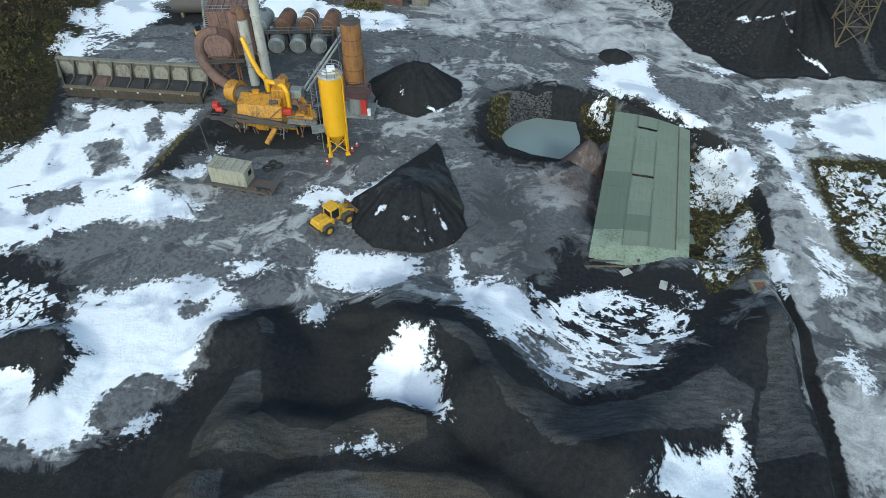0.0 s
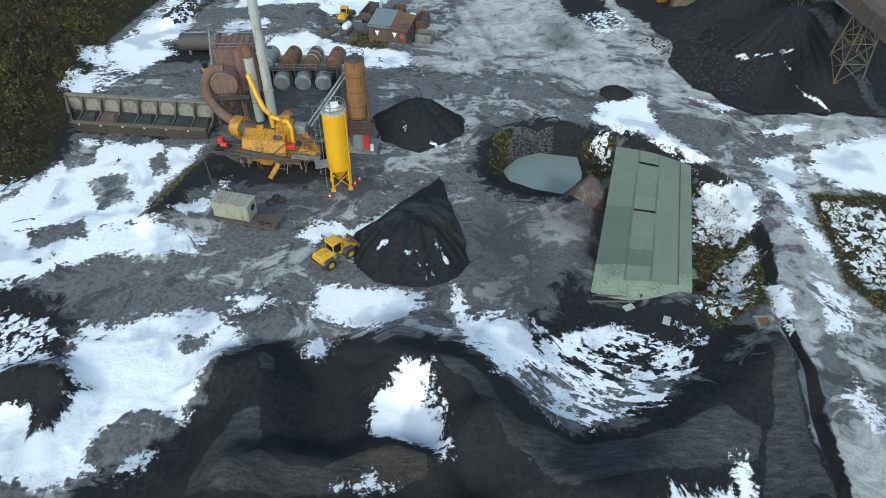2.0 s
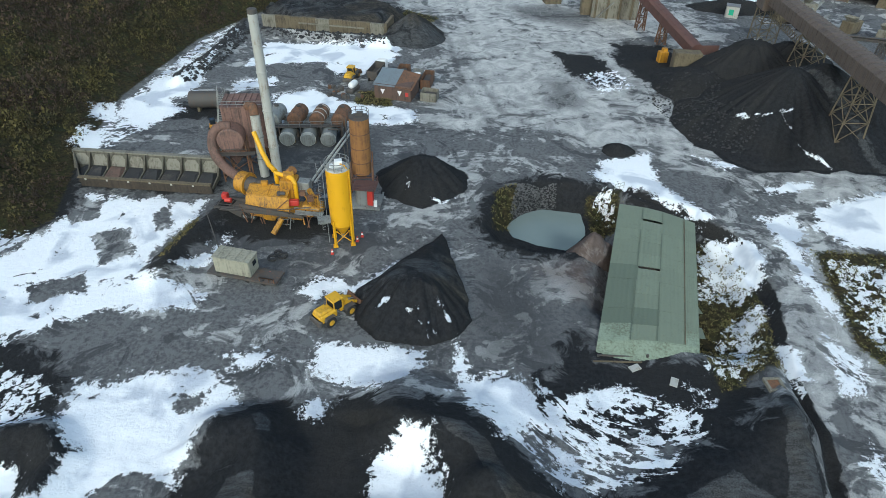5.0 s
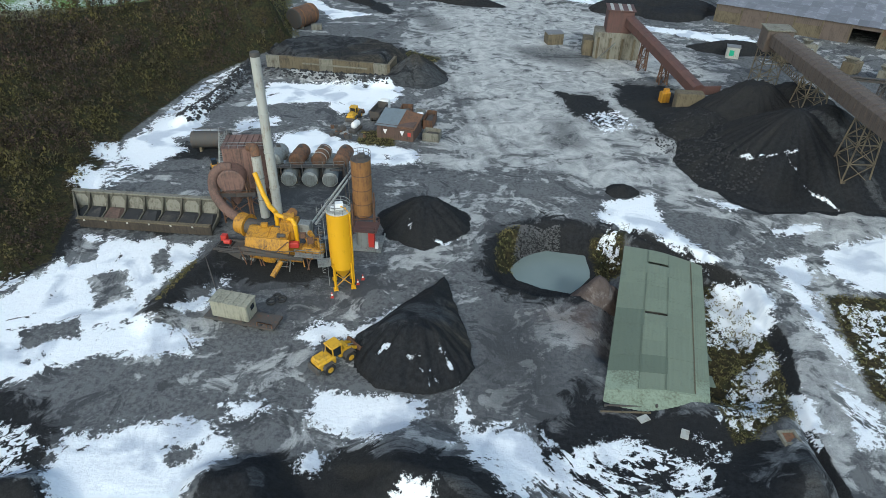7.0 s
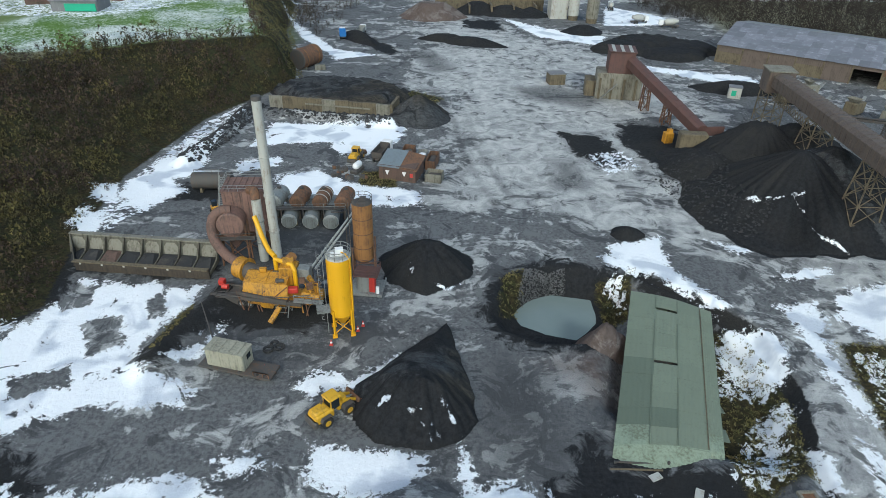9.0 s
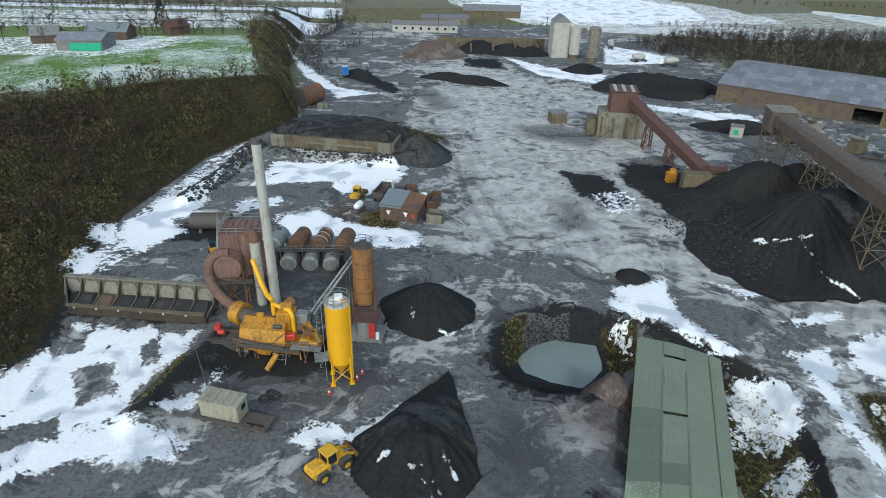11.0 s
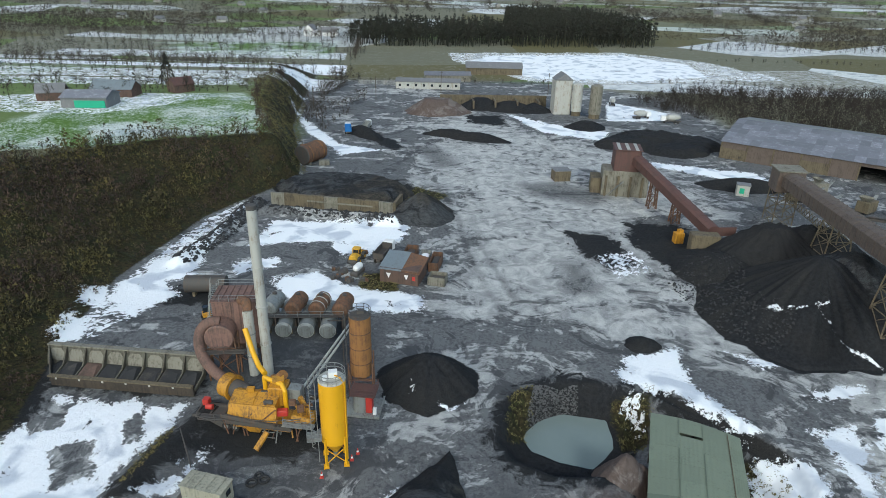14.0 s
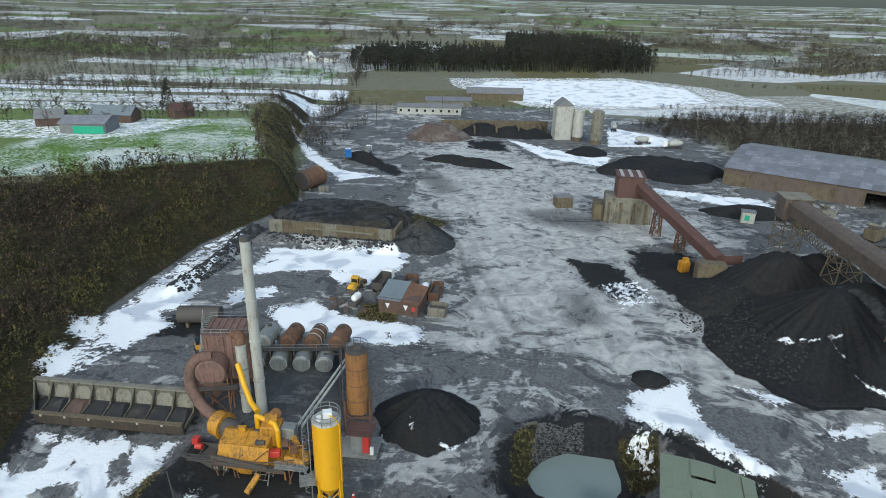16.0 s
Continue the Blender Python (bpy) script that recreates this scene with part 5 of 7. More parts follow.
    for i in range(26):
        r = random.Random(100 + i)
        x, y, z = r.uniform(-4, 7.5), r.uniform(-2.6, 2.4), r.uniform(1.0, 5.6)
        kind = i % 4
        if kind == 0:
            part("motor", Shape().tube((x, y, z), (x + 0.8, y + r.uniform(-0.4, 0.4), z), 0.3, 0.3, 12).box(x - 0.2, y, z - 0.3, 0.4, 0.5, 0.6), dark_steel, t)
        elif kind == 1:
            part("strut", Shape().beam((x, -2.8, 0.2), (x + r.uniform(-1, 1), -2.4, 3.2), 0.13), rust, t)
        elif kind == 2:
            part("pipe", Shape().path([(x, y, z), (x + r.uniform(0.5, 1.6), y, z), (x + r.uniform(0.5, 1.6), y - 0.8, z - 1.0)], 0.11, 8), plant_yellow, t)
        else:
            part("guard", Shape().box(x, y, z, r.uniform(0.5, 1.3), r.uniform(0.4, 0.9), r.uniform(0.4, 1.0), turn=r.uniform(0, 60)), rust if i % 8 == 3 else plant_yellow, t)
    part("hose", Shape().path([(-9.0, -2.0, 2.0), (-6.0, -2.9, 2.4), (-2.0, -3.0, 3.2), (3.0, -3.2, 3.5), (7.0, -2.6, 4.0)], 0.07, 6), dark_steel, t)
    part("walkway", handrail(Shape().box(-5.5, -2.2, 2.0, 5.0, 1.0, 0.08), [(-8.0, -2.7, 2.1), (-5.5, -2.7, 2.1), (-3.0, -2.7, 2.1)]), dark_steel, t)
    # no opening is cut: a solid dark strip stands for the shaded mouth
    part("casing_mouth", Shape().prism([(-0.6, 5.0), (0.6, 5.45), (1.2, 5.2), (0.2, 4.9)], "x", 0.2, 2.9), dark_steel, t, "dark strip painting the shade in the casing mouth")
    part("side_panel", Shape().prism([(-2.75, 2.9), (-2.6, 2.9), (-1.9, 4.9), (-2.05, 4.9)], "x", -3.5, 3.4), plant_yellow, t, "slanting yellow side panel")
    part("lower_hopper", Shape().add([(-2.6, -2.9, 2.3), (1.6, -2.9, 2.3), (1.6, -1.0, 2.3), (-2.6, -1.0, 2.3), (-0.6, -2.5, 0.7), (0.8, -2.5, 0.7), (0.8, -1.4, 0.7), (-0.6, -1.4, 0.7)], [(0, 1, 5, 4), (1, 2, 6, 5), (2, 3, 7, 6), (3, 0, 4, 7), (4, 5, 6, 7), (3, 2, 1, 0)]), plant_yellow, t)
    part("fan_housing", Shape().tube((0.6, 3.4, 5.0), (1.6, 3.2, 5.0), 1.1, 1.1, 20).tube((1.6, 3.2, 5.0), (2.0, 3.1, 5.0), 0.5, 0.4, 14), rust_light, t, "rusty orange fan housing")
    part("motor_cover", Shape().box(3.9, -1.4, 3.4, 1.5, 0.9, 0.8, turn=12, bevel=0.1), red_paint, t, "red motor cover")
    part("side_girder", Shape().beam((-4.2, -3.0, 3.5), (3.4, -3.2, 2.7), 0.35, 0.5), dark_steel, t, "dark stepped girder")
    # two dark boxes added to stand in for the shadow under the chassis
    part("underside_shade_box", Shape().box(-6.4, -0.4, 0.2, 5.6, 2.6, 1.1, bevel=0.15), dark_steel, t)
    part("underside_shade_slab", Shape().box(-1.0, 0, 0.9, 13.0, 2.2, 0.5), dark_steel, t)
    part("pump", Shape().box(-8.6, 1.2, 1.7, 0.9, 0.9, 0.9).tube((-8.2, 0.2, 2.0), (-7.2, 0.2, 2.0), 0.4), red_paint, t, "red burner pump")
    sc = thing("screw_conveyor", -18.0, 95.0, 0, "pair of long pale slanting conveyor tubes", "conveyor", z=0)
    for dx in (0, 0.7):
        part("tube", Shape().tube((-2.2 + dx, 0, 5.2), (3.2 + dx, 20.0, 6.6), 0.18, 0.18, 10), pale_grey, sc)
    part("support", Shape().beam((1.6, 12, 0), (1.6, 12, 6.1), 0.16), dark_steel, sc)
    part("support", Shape().beam((-2.0, 0.2, 0), (-2.0, 0.2, 5.2), 0.16), dark_steel, sc)


def storage_tanks():
    for i, x in enumerate((-32.2, -28.4, -24.5, -20.7)):
        t = thing("storage_tank", x, 116.0, 4, "grey horizontal bitumen tank with round end", "tank", "bitumen tanks", z=0)
        part("shell", Shape().tube((0, 0, 1.6), (0, 8.5, 1.6), 1.42, 1.42, 28).tube((0, -0.25, 1.6), (0, 0, 1.6), 1.1, 1.42, 28), steel_grey, t)
        part("rim", Shape().tube((0, -0.02, 1.6), (0, 0.14, 1.6), 1.47, 1.47, 28), pale_grey, t)
        for y in (1.5, 6.5):
            part("cradle", Shape().box(0, y, 0, 2.6, 0.4, 0.7), dark_concrete, t)
    deck = thing("tank_gantry", -26.2, 118.4, 4, "dark steel tank gantry with railings", "gantry", z=0)
    part("deck", Shape().box(0, 0, 3.15, 16.2, 1.6, 0.14), dark_steel, deck)
    part("railing", handrail(Shape(), [(-8 + i * 2.0, -0.75, 3.25) for i in range(9)]), steel_grey, deck)
    for x in (-8, -3.9, 0.1, 3.9, 8.0):
        part("leg", Shape().beam((x, -0.7, 0), (x, -0.7, 3.2), 0.22), dark_steel, deck)
    part("frame", Shape().beam((8.0, -2.6, 0), (8.0, -2.6, 3.9), 0.24).beam((8.0, -2.6, 3.8), (8.0, 2.0, 3.8), 0.24).beam((5.4, -2.6, 3.6), (8.0, -2.6, 3.6), 0.2), dark_steel, deck)
    for i, (x, m, label) in enumerate(((-33.0, steel_grey, "grey horizontal tank with pale top on a gantry"), (-28.8, rust, "rusty horizontal bitumen tank on a gantry"), (-24.6, rust, "rust-banded horizontal bitumen tank on a gantry"), (-20.4, rust, "rusty horizontal bitumen tank with snow traces"))):
        t = thing("storage_tank", x + 1.4, 119.0, -8, label, "tank", "upper tanks", z=2.2)
        part("shell", Shape().tube((0, 0, 1.75), (0, 4.6, 1.75), 1.42, 1.42, 28).tube((0, -0.3, 1.75), (0, 0, 1.75), 1.0, 1.42, 28), m, t)
        for k in range(3 if i >= 2 else 2):
            part("band", Shape().tube((0, 0.8 + k * 1.6, 1.75), (0, 1.0 + k * 1.6, 1.75), 1.47, 1.47, 28), pale_grey if i == 2 else m, t)
        part("manhole", Shape().tube((0, 3.2, 3.0), (0, 3.2, 3.5), 0.4, 0.4, 14), dark_steel, t)
        for y in (1.2, 3.9):
            part("saddle", Shape().box(0, y, 0, 2.4, 0.4, 0.9), dark_steel, t)
            part("pillar", Shape().beam((0, y, -2.2), (0, y, 0.1), 0.4), dark_steel, t)
    t = thing("storage_tank", -47.0, 131.5, 3, "dark green-grey tank with railing lying beside scrap", "tank")
    part("shell", Shape().tube((-4.2, 0, 2.1), (3.6, 0, 2.1), 1.7, 1.7, 24), dark_steel, t)
    for x in (-2.5, 2.0):
        part("cradle", Shape().box(x, 0, 0, 0.5, 2.8, 0.9), dark_concrete, t)
    part("railing", handrail(Shape(), [(-3.5, -0.6, 3.7), (0, -0.6, 3.7), (3.2, -0.6, 3.7)]), dark_steel, t)
    mini = thing("mini_digger", -44.0, 122.0, 30, "small orange and black mini digger by the tanks", "digger")
    part("body", Shape().box(0, 0, 0.6, 1.5, 1.4, 0.9, bevel=0.15), plant_yellow, mini)
    part("cab", Shape().box(-0.1, 0, 1.5, 1.0, 1.0, 1.0), glass_dark, mini)
    for s in (-0.6, 0.6):
        part("track", Shape().box(0, s, 0, 2.0, 0.4, 0.6, bevel=0.15), rubber, mini)


def feed_bins():
    t = thing("feed_hopper", -50.6, 101.8, -5, "long row of weathered steel cold-feed bins with dividers", "feed bins", z=0)
    L, top = 26.0, 3.9
    part("back_wall", Shape().prism([(2.2, 1.0), (3.3, top), (3.5, top), (2.4, 1.0)], "x", -L / 2, L / 2), bin_steel, t)
    part("top_rail", Shape().beam((-L / 2, 3.6, top + 0.08), (L / 2, 3.6, top + 0.08), 0.85, 0.2), concrete, t, "pale rail along the back wall")
    part("front_wall", Shape().box(1.6, -1.5, -0.2, L - 3.2, 0.35, 2.0), bin_front, t, "rust-stained dark front wall")
    part("front_ledge", Shape().beam((-L / 2 + 3.2, -1.75, 1.9), (L / 2, -1.75, 1.9), 0.7, 0.2), dark_concrete, t, "dirty ledge with pale marker plates")
    part("end_wall", Shape().add([(-L / 2 + 3.2, -1.6, -0.2), (-L / 2, 3.4, -0.2), (-L / 2, 3.4, top), (-L / 2 + 3.2, -1.6, 1.9), (-L / 2 + 3.35, -1.5, -0.2), (-L / 2 + 0.15, 3.5, -0.2), (-L / 2 + 0.15, 3.5, top), (-L / 2 + 3.35, -1.5, 1.9)],
         [(0, 1, 2, 3), (7, 6, 5, 4), (0, 4, 5, 1), (1, 5, 6, 2), (2, 6, 7, 3), (3, 7, 4, 0)]), bin_steel, t)
    part("floor_plate", Shape().prism([(-1.3, 0.5), (2.4, 0.8), (2.4, 1.0), (-1.3, 0.7)], "x", -L / 2 + 2.6, L / 2), bin_front, t)
    for i in range(6):
        part("marker_plate", Shape().box(-L / 2 + 4.6 + i * 3.7, -2.12, 1.55, 0.28, 0.1, 0.28), pale_grey, t, "small pale marker plate")
    for i in range(9):
        x = -L / 2 + i * L / 8
        if i:
            part("divider", Shape().prism([(-1.2, 0.7), (2.3, 0.9), (3.3, top - 0.1), (2.95, top - 0.1), (1.5, 1.7), (-1.2, 1.1)], "x", x - 0.12, x + 0.12), bin_steel, t)
        part("buttress", Shape().beam((x, 3.7, top - 0.3), (x, 4.6, 0), 0.22), bin_steel, t)
        if i < 8:
            part("lining_plate", Shape().add([(x + 0.5, 2.42, 1.75), (x + L / 8 - 0.5, 2.42, 1.75), (x + L / 8 - 0.4, 2.85, 2.9), (x + L / 8 - 0.9, 3.08, 3.55), (x + 0.9, 3.08, 3.55), (x + 0.4, 2.85, 2.9)], [(0, 1, 2, 3, 4, 5)]), concrete, t, "pale arched lining plate")
            peak = 1.7 + 0.5 * (i % 3 == 1) + 0.3 * (i == 2)
            left_end = x + (2.2 if i == 0 else 0.2)
            # leftover stone, nearly all black so it doubles as the bins' inner shadow
            h = Shape().add([(left_end, -1.2, 1.0), (x + L / 8 - 0.2, -1.2, 1.0), (x + L / 8 - 0.2, 2.4, 1.7), (left_end, 2.4, 1.7), (x + L / 10, 1.3, peak), (x + L / 20, 0.6, peak - 0.3)], [(0, 1, 5), (1, 4, 5), (1, 2, 4), (2, 3, 4), (3, 5, 4), (3, 0, 5)])
            part("aggregate", h, brick_red if i == 2 else rubber, t, "leftover stone, blackened for the shade inside the bin")


def site_cabin():
    t = thing("site_cabin", -28.3, 78.5, -14, "grubby cream site cabin on a dark wooden trailer", "cabin", z=0)
    b = part("body", Shape().box(0, 0, 0.9, 5.5, 2.6, 2.5, bevel=0.12), cream, t)
    part("roof", Shape().box(0, 0, 3.4, 5.65, 2.75, 0.14), cream, t)
    for x in (-2, -0.7, 0.7, 2):
        part("batten", Shape().box(x, -1.31, 1.0, 0.09, 0.06, 2.4).box(x, 0, 3.62, 0.09, 2.7, 0.06), cream, t)
    part("window", Shape().box(2.74, 0.2, 2.1, 0.08, 0.9, 0.8), glass_dark, t, "small dark window")
    part("trailer", Shape().box(1.4, -0.3, 0.55, 10.5, 2.9, 0.3), dark_steel, t)
    for x in (-2.2, 2.2, 4.6):
        part("wheel", Shape().tube((x, -1.5, 0.45), (x, -1.1, 0.45), 0.45, 0.45, 16), rubber, t)
    for x in (4.2, 5.6, 6.4):
        part("rail", Shape().beam((x, -1.6, 0.8), (x, -1.6, 1.5), 0.1).beam((4.2, -1.6, 1.5), (6.4, -1.6, 1.5), 0.1), rust, t)
    p = thing("pole", -32.8, 84.5, 0, "thin dark leaning steel pole", "pole")
    part("shaft", Shape().tube((0, 0, -0.2), (-0.6, 0.2, 6.2), 0.09, 0.07, 8), dark_steel, p)


def wheel_loader(name_label, x, y, turn, lift=0.35, scale=1.0):
    t = thing("wheel_loader", x, y, turn, name_label, "wheel loader")
    rear = Shape().box(-1.75, 0, 1.0, 2.7, 1.9, 1.1, bevel=0.2).box(-2.0, 0, 2.05, 2.1, 1.5, 0.45, bevel=0.2)
    part("engine_hood", rear, loader_yellow, t)
    part("counterweight", Shape().box(-3.15, 0, 0.75, 0.6, 2.3, 0.8, bevel=0.18), dark_steel, t)
    part("exhaust", Shape().tube((-1.4, 0.35, 2.4), (-1.4, 0.35, 3.3), 0.09, 0.09, 10), dark_steel, t)
    part("front_frame", Shape().box(1.1, 0, 0.9, 1.6, 1.1, 0.9, bevel=0.12).box(1.3, 0, 1.7, 0.6, 1.2, 0.7), loader_yellow, t)
    cab = part("cab", Shape().box(-0.15, 0, 1.75, 1.4, 1.55, 1.45, bevel=0.14), glass_dark, t, "dark glazed cab")
    part("roof", Shape().box(-0.15, 0, 3.2, 1.7, 1.75, 0.2, bevel=0.08), loader_yellow, cab)
    for px in (-0.8, 0.5):
        for py in (-0.75, 0.75):
            part("pillar", Shape().beam((px, py, 1.7), (px, py, 3.25), 0.12), loader_yellow, cab)
    for px in (-1.75, 1.45):
        for py in (-1.05, 1.05):
            w = part("wheel", Shape().tube((px, py - 0.3, 0.78), (px, py + 0.3, 0.78), 0.78, 0.78, 24).tube((px, py - 0.34, 0.78), (px, py + 0.34, 0.78), 0.66, 0.66, 24), rubber, t, "black loader tyre")
            part("rim", Shape().tube((px, py - 0.36, 0.78), (px, py + 0.36, 0.78), 0.4, 0.4, 18), loader_yellow, w)
        for py in (-1.05, 1.05):
            part("mudguard", Shape().prism([(px - 0.85, 1.3), (px - 0.6, 1.72), (px + 0.6, 1.72), (px + 0.85, 1.3), (px + 0.7, 1.3), (px + 0.5, 1.62), (px - 0.5, 1.62), (px - 0.7, 1.3)], "y", py - 0.35, py + 0.35), dark_steel, t)
    for py in (-0.62, 0.62):
        part("lift_arm", Shape().beam((1.2, py, 2.1), (2.3, py, 1.5), 0.2, 0.4).beam((2.3, py, 1.5), (3.1, py, 0.7 + lift), 0.2, 0.34), loader_yellow, t)
    part("cylinder", Shape().tube((1.4, 0, 2.0), (2.8, 0, 1.4), 0.09, 0.09, 10), steel_grey, t)
    z = lift
    bucket = Shape().prism([(3.0, z + 0.1), (4.1, z), (4.12, z + 0.1), (3.15, z + 0.25), (2.98, z + 0.7), (3.15, z + 1.2), (3.05, z + 1.3), (2.8, z + 0.7)], "y", -1.4, 1.4)
    for s in (-1.4, 1.36):
        bucket.prism([(3.0, z + 0.1), (4.1, z), (3.3, z + 1.15), (3.05, z + 1.3), (2.8, z + 0.7)], "y", s, s + 0.05)
    part("bucket", bucket, rust, t, "rust-brown worn bucket")
    t.scale = (scale,) * 3
    return t


def traffic_cone(x, y):
    t = thing("traffic_cone", x, y, 0, "red and white plastic traffic cone", "traffic cone", "cones round the silo")
    part("base", Shape().box(0, 0, 0, 0.5, 0.5, 0.06), red_paint, t)
    part("cone", Shape().tube((0, 0, 0.05), (0, 0, 0.95), 0.22, 0.05, 14), red_paint, t)
    part("band", Shape().tube((0, 0, 0.4), (0, 0, 0.65), 0.165, 0.115, 14), white_paint, t)


yellow_silo(), brown_silo(), chimneys(), baghouse(), mixing_plant(), storage_tanks(), feed_bins(), site_cabin()
wheel_loader("mud-stained yellow wheel loader with rusty bucket at a heap", -13.2, 70.2, 45, 0.3, 1.02)
for cx, cy in ((-15.6, 83.4), (-11.6, 87.8), (-12.2, 86.6), (-23.6, 78.0)):
    traffic_cone(cx, cy)
for k, (x, y, rr) in enumerate(((-24.2, 82.0, 0.6), (-23.6, 83.2, 0.5), (-22.8, 82.6, 0.6), (-19.5, 95.2, 0.5))):
    t = thing("tyre", x, y, k * 40, "old black tyre lying on the ground", "tyre", "scrap tyres")
    tyre = Shape()
    for i in range(14):
        a, b = i * 6.2832 / 14, (i + 1) * 6.2832 / 14
        tyre.tube((rr * math.cos(a), rr * math.sin(a), 0.2), (rr * math.cos(b), rr * math.sin(b), 0.2), 0.2, 0.2, 8)
    part("tread", tyre, rubber, t)


# ---- green-roofed shed in the hollow ----
def green_shed():
    nl, nr, fl, fr = Vector((19.8, 62.9, 0)), Vector((32.6, 62.7, 0)), Vector((30.4, 97.0, 0)), Vector((41.5, 92.7, 0))

    def at(u, v, z):
        p = nl.lerp(nr, u).lerp(fl.lerp(fr, u), v)
        return Vector((p.x, p.y, z))

    t = new("shed")
    t.location = (30, 79, -4)
    tagged(t, "low open shed with a patched green sheet roof in a hollow", "shed")
    back = Matrix.Translation((-30, -79, 4))

    def local(sh):
        sh.v = [tuple(back @ Vector(p)) for p in sh.v]
        return sh

    def roof_z(u, v):
        return 0.35 + 0.55 * math.sin(math.pi * min(max(u, 0), 1)) - 0.5 * u

    for (u0, v0), (u1, v1), name in (((0.02, 0.99), (0.98, 0.99), "rear_wall"), ((0.985, 0.02), (0.985, 0.98), "side_wall")):
        a, b = at(u0, v0, -4.2), at(u1, v1, -4.2)
        part(name, local(Shape().beam(a + Vector((0, 0, 2.1)), b + Vector((0, 0, 2.1)), 0.2, 3.9)), green_sheet, t)
    for k in range(8):
        for u in (0.02, 0.5, 0.98):
            p = at(u, 0.02 + k * 0.137, 0)
            part("post", local(Shape().beam((p.x, p.y, -4.4), (p.x, p.y, roof_z(u, 0) - 0.15), 0.25)), dark_steel, t)
    for k in range(8):
        v = 0.02 + k * 0.137
        a, b = at(0.01, v, roof_z(0, v) - 0.15), at(0.99, v, roof_z(1, v) - 0.15)
        part("rafter", local(Shape().beam(a, b, 0.15, 0.2)), dark_steel, t)
    a, b = at(-0.02, -0.008, -0.35), at(0.45, -0.008, -0.35)
    part("fascia", local(Shape().beam(a, b, 0.12, 1.1)), dark_concrete, t, "weathered timber fascia board")
    rows_n, edges = 11, (-0.01, 0.31, 0.58, 0.87, 1.01)
    for r in range(rows_n):
        for c in range(4):
            u0, u1 = edges[c], edges[c + 1] + 0.012
            v0, v1 = -0.01 + r * 1.02 / rows_n, -0.01 + (r + 1) * 1.02 / rows_n + 0.006
            if c == 1 and r in (5, 9):
                v1 -= 0.022
            rr = random.Random(r * 7 + c)
            lift = 0.02 * ((r + c) % 2) + 0.05 * (rows_n - r) / rows_n + rr.uniform(0, 0.02)
            n = 12
            verts, faces = [], []
            for i in range(n + 1):
                u = u0 + (u1 - u0) * i / n
                for j, v in enumerate((v0, v1)):
                    wave = 0.03 * (i % 2)
                    p = at(u, v, roof_z(u, v) + lift + wave + (0.02 if j == 0 else 0) - 0.9 * max(0.0, 0.09 - v) / 0.1)
                    verts.append(p)
                    verts.append(p - Vector((0, 0, 0.03)))
            for i in range(n):
                k = i * 4
                faces += [(k, k + 4, k + 6, k + 2), (k + 1, k + 3, k + 7, k + 5), (k, k + 1, k + 5, k + 4), (k + 2, k + 6, k + 7, k + 3)]
            faces += [(0, 2, 3, 1), (n * 4, n * 4 + 1, n * 4 + 3, n * 4 + 2)]
            part("roof_sheet", local(Shape().add(verts, faces)), clear_sheet if r == 0 or (r == 1 and c in (0, 3)) else dark_green_sheet if (c == 0 and 2 <= r <= 5) or (c == 1 and r == 2) else green_sheet, t,
                 "pale translucent sheet" if r == 0 else "")
    for u in edges[1:4]:
        for r in range(rows_n):
            v0, v1 = max(0.01, r / rows_n), (r + 1) / rows_n
            if v0 > 0.02 and not (u < 0.6 and r in (5, 9)):
                part("seam", local(Shape().beam(at(u, v0, roof_z(u, v0) + 0.15), at(u, v1, roof_z(u, v1) + 0.13), 0.12, 0.05)), dark_concrete if u > 0.8 else dark_green_sheet, t)
    for k, (u, v) in enumerate(((1.05, 0.16), (1.03, 0.32))):
        p = at(u, v, -0.6)
        part("loose_sheet", local(Shape().beam(p, p + Vector((0.5, 2.6, -0.6 - k * 0.5)), 1.2, 0.05)), green_sheet, t, "torn sheet hanging off the roof edge")


green_shed()
g = thing("drain_cover", 39.0, 57.2, 4, "square concrete manhole surround beside the ditch", "manhole")
part("surround", Shape().box(0, 0.85, 0, 2.0, 0.3, 0.4).box(0, -0.85, 0, 2.0, 0.3, 0.4).box(-0.85, 0, 0, 0.3, 1.4, 0.4).box(0.85, 0, 0, 0.3, 1.4, 0.4), concrete, g)
part("cover", Shape().box(0, 0, 0.1, 1.4, 1.4, 0.1), rust, g)
g = thing("barrier", 31.8, 103.2, 20, "bent pale steel barrier at the pit edge", "barrier")
part("frame", handrail(Shape(), [(-1, 0, 0), (0, 0, 0), (1, 0.2, 0)], 1.2), pale_grey, g)
for k, (x, y) in enumerate(((24.4, 61.6), (28.6, 59.4))):
    g = thing("board", x, y, 25 + k * 40, "pale discarded flat panel on black ground", "panel")
    part("sheet", Shape().box(0, 0, 0.05, 1.4, 0.9, 0.12), pale_grey, g)


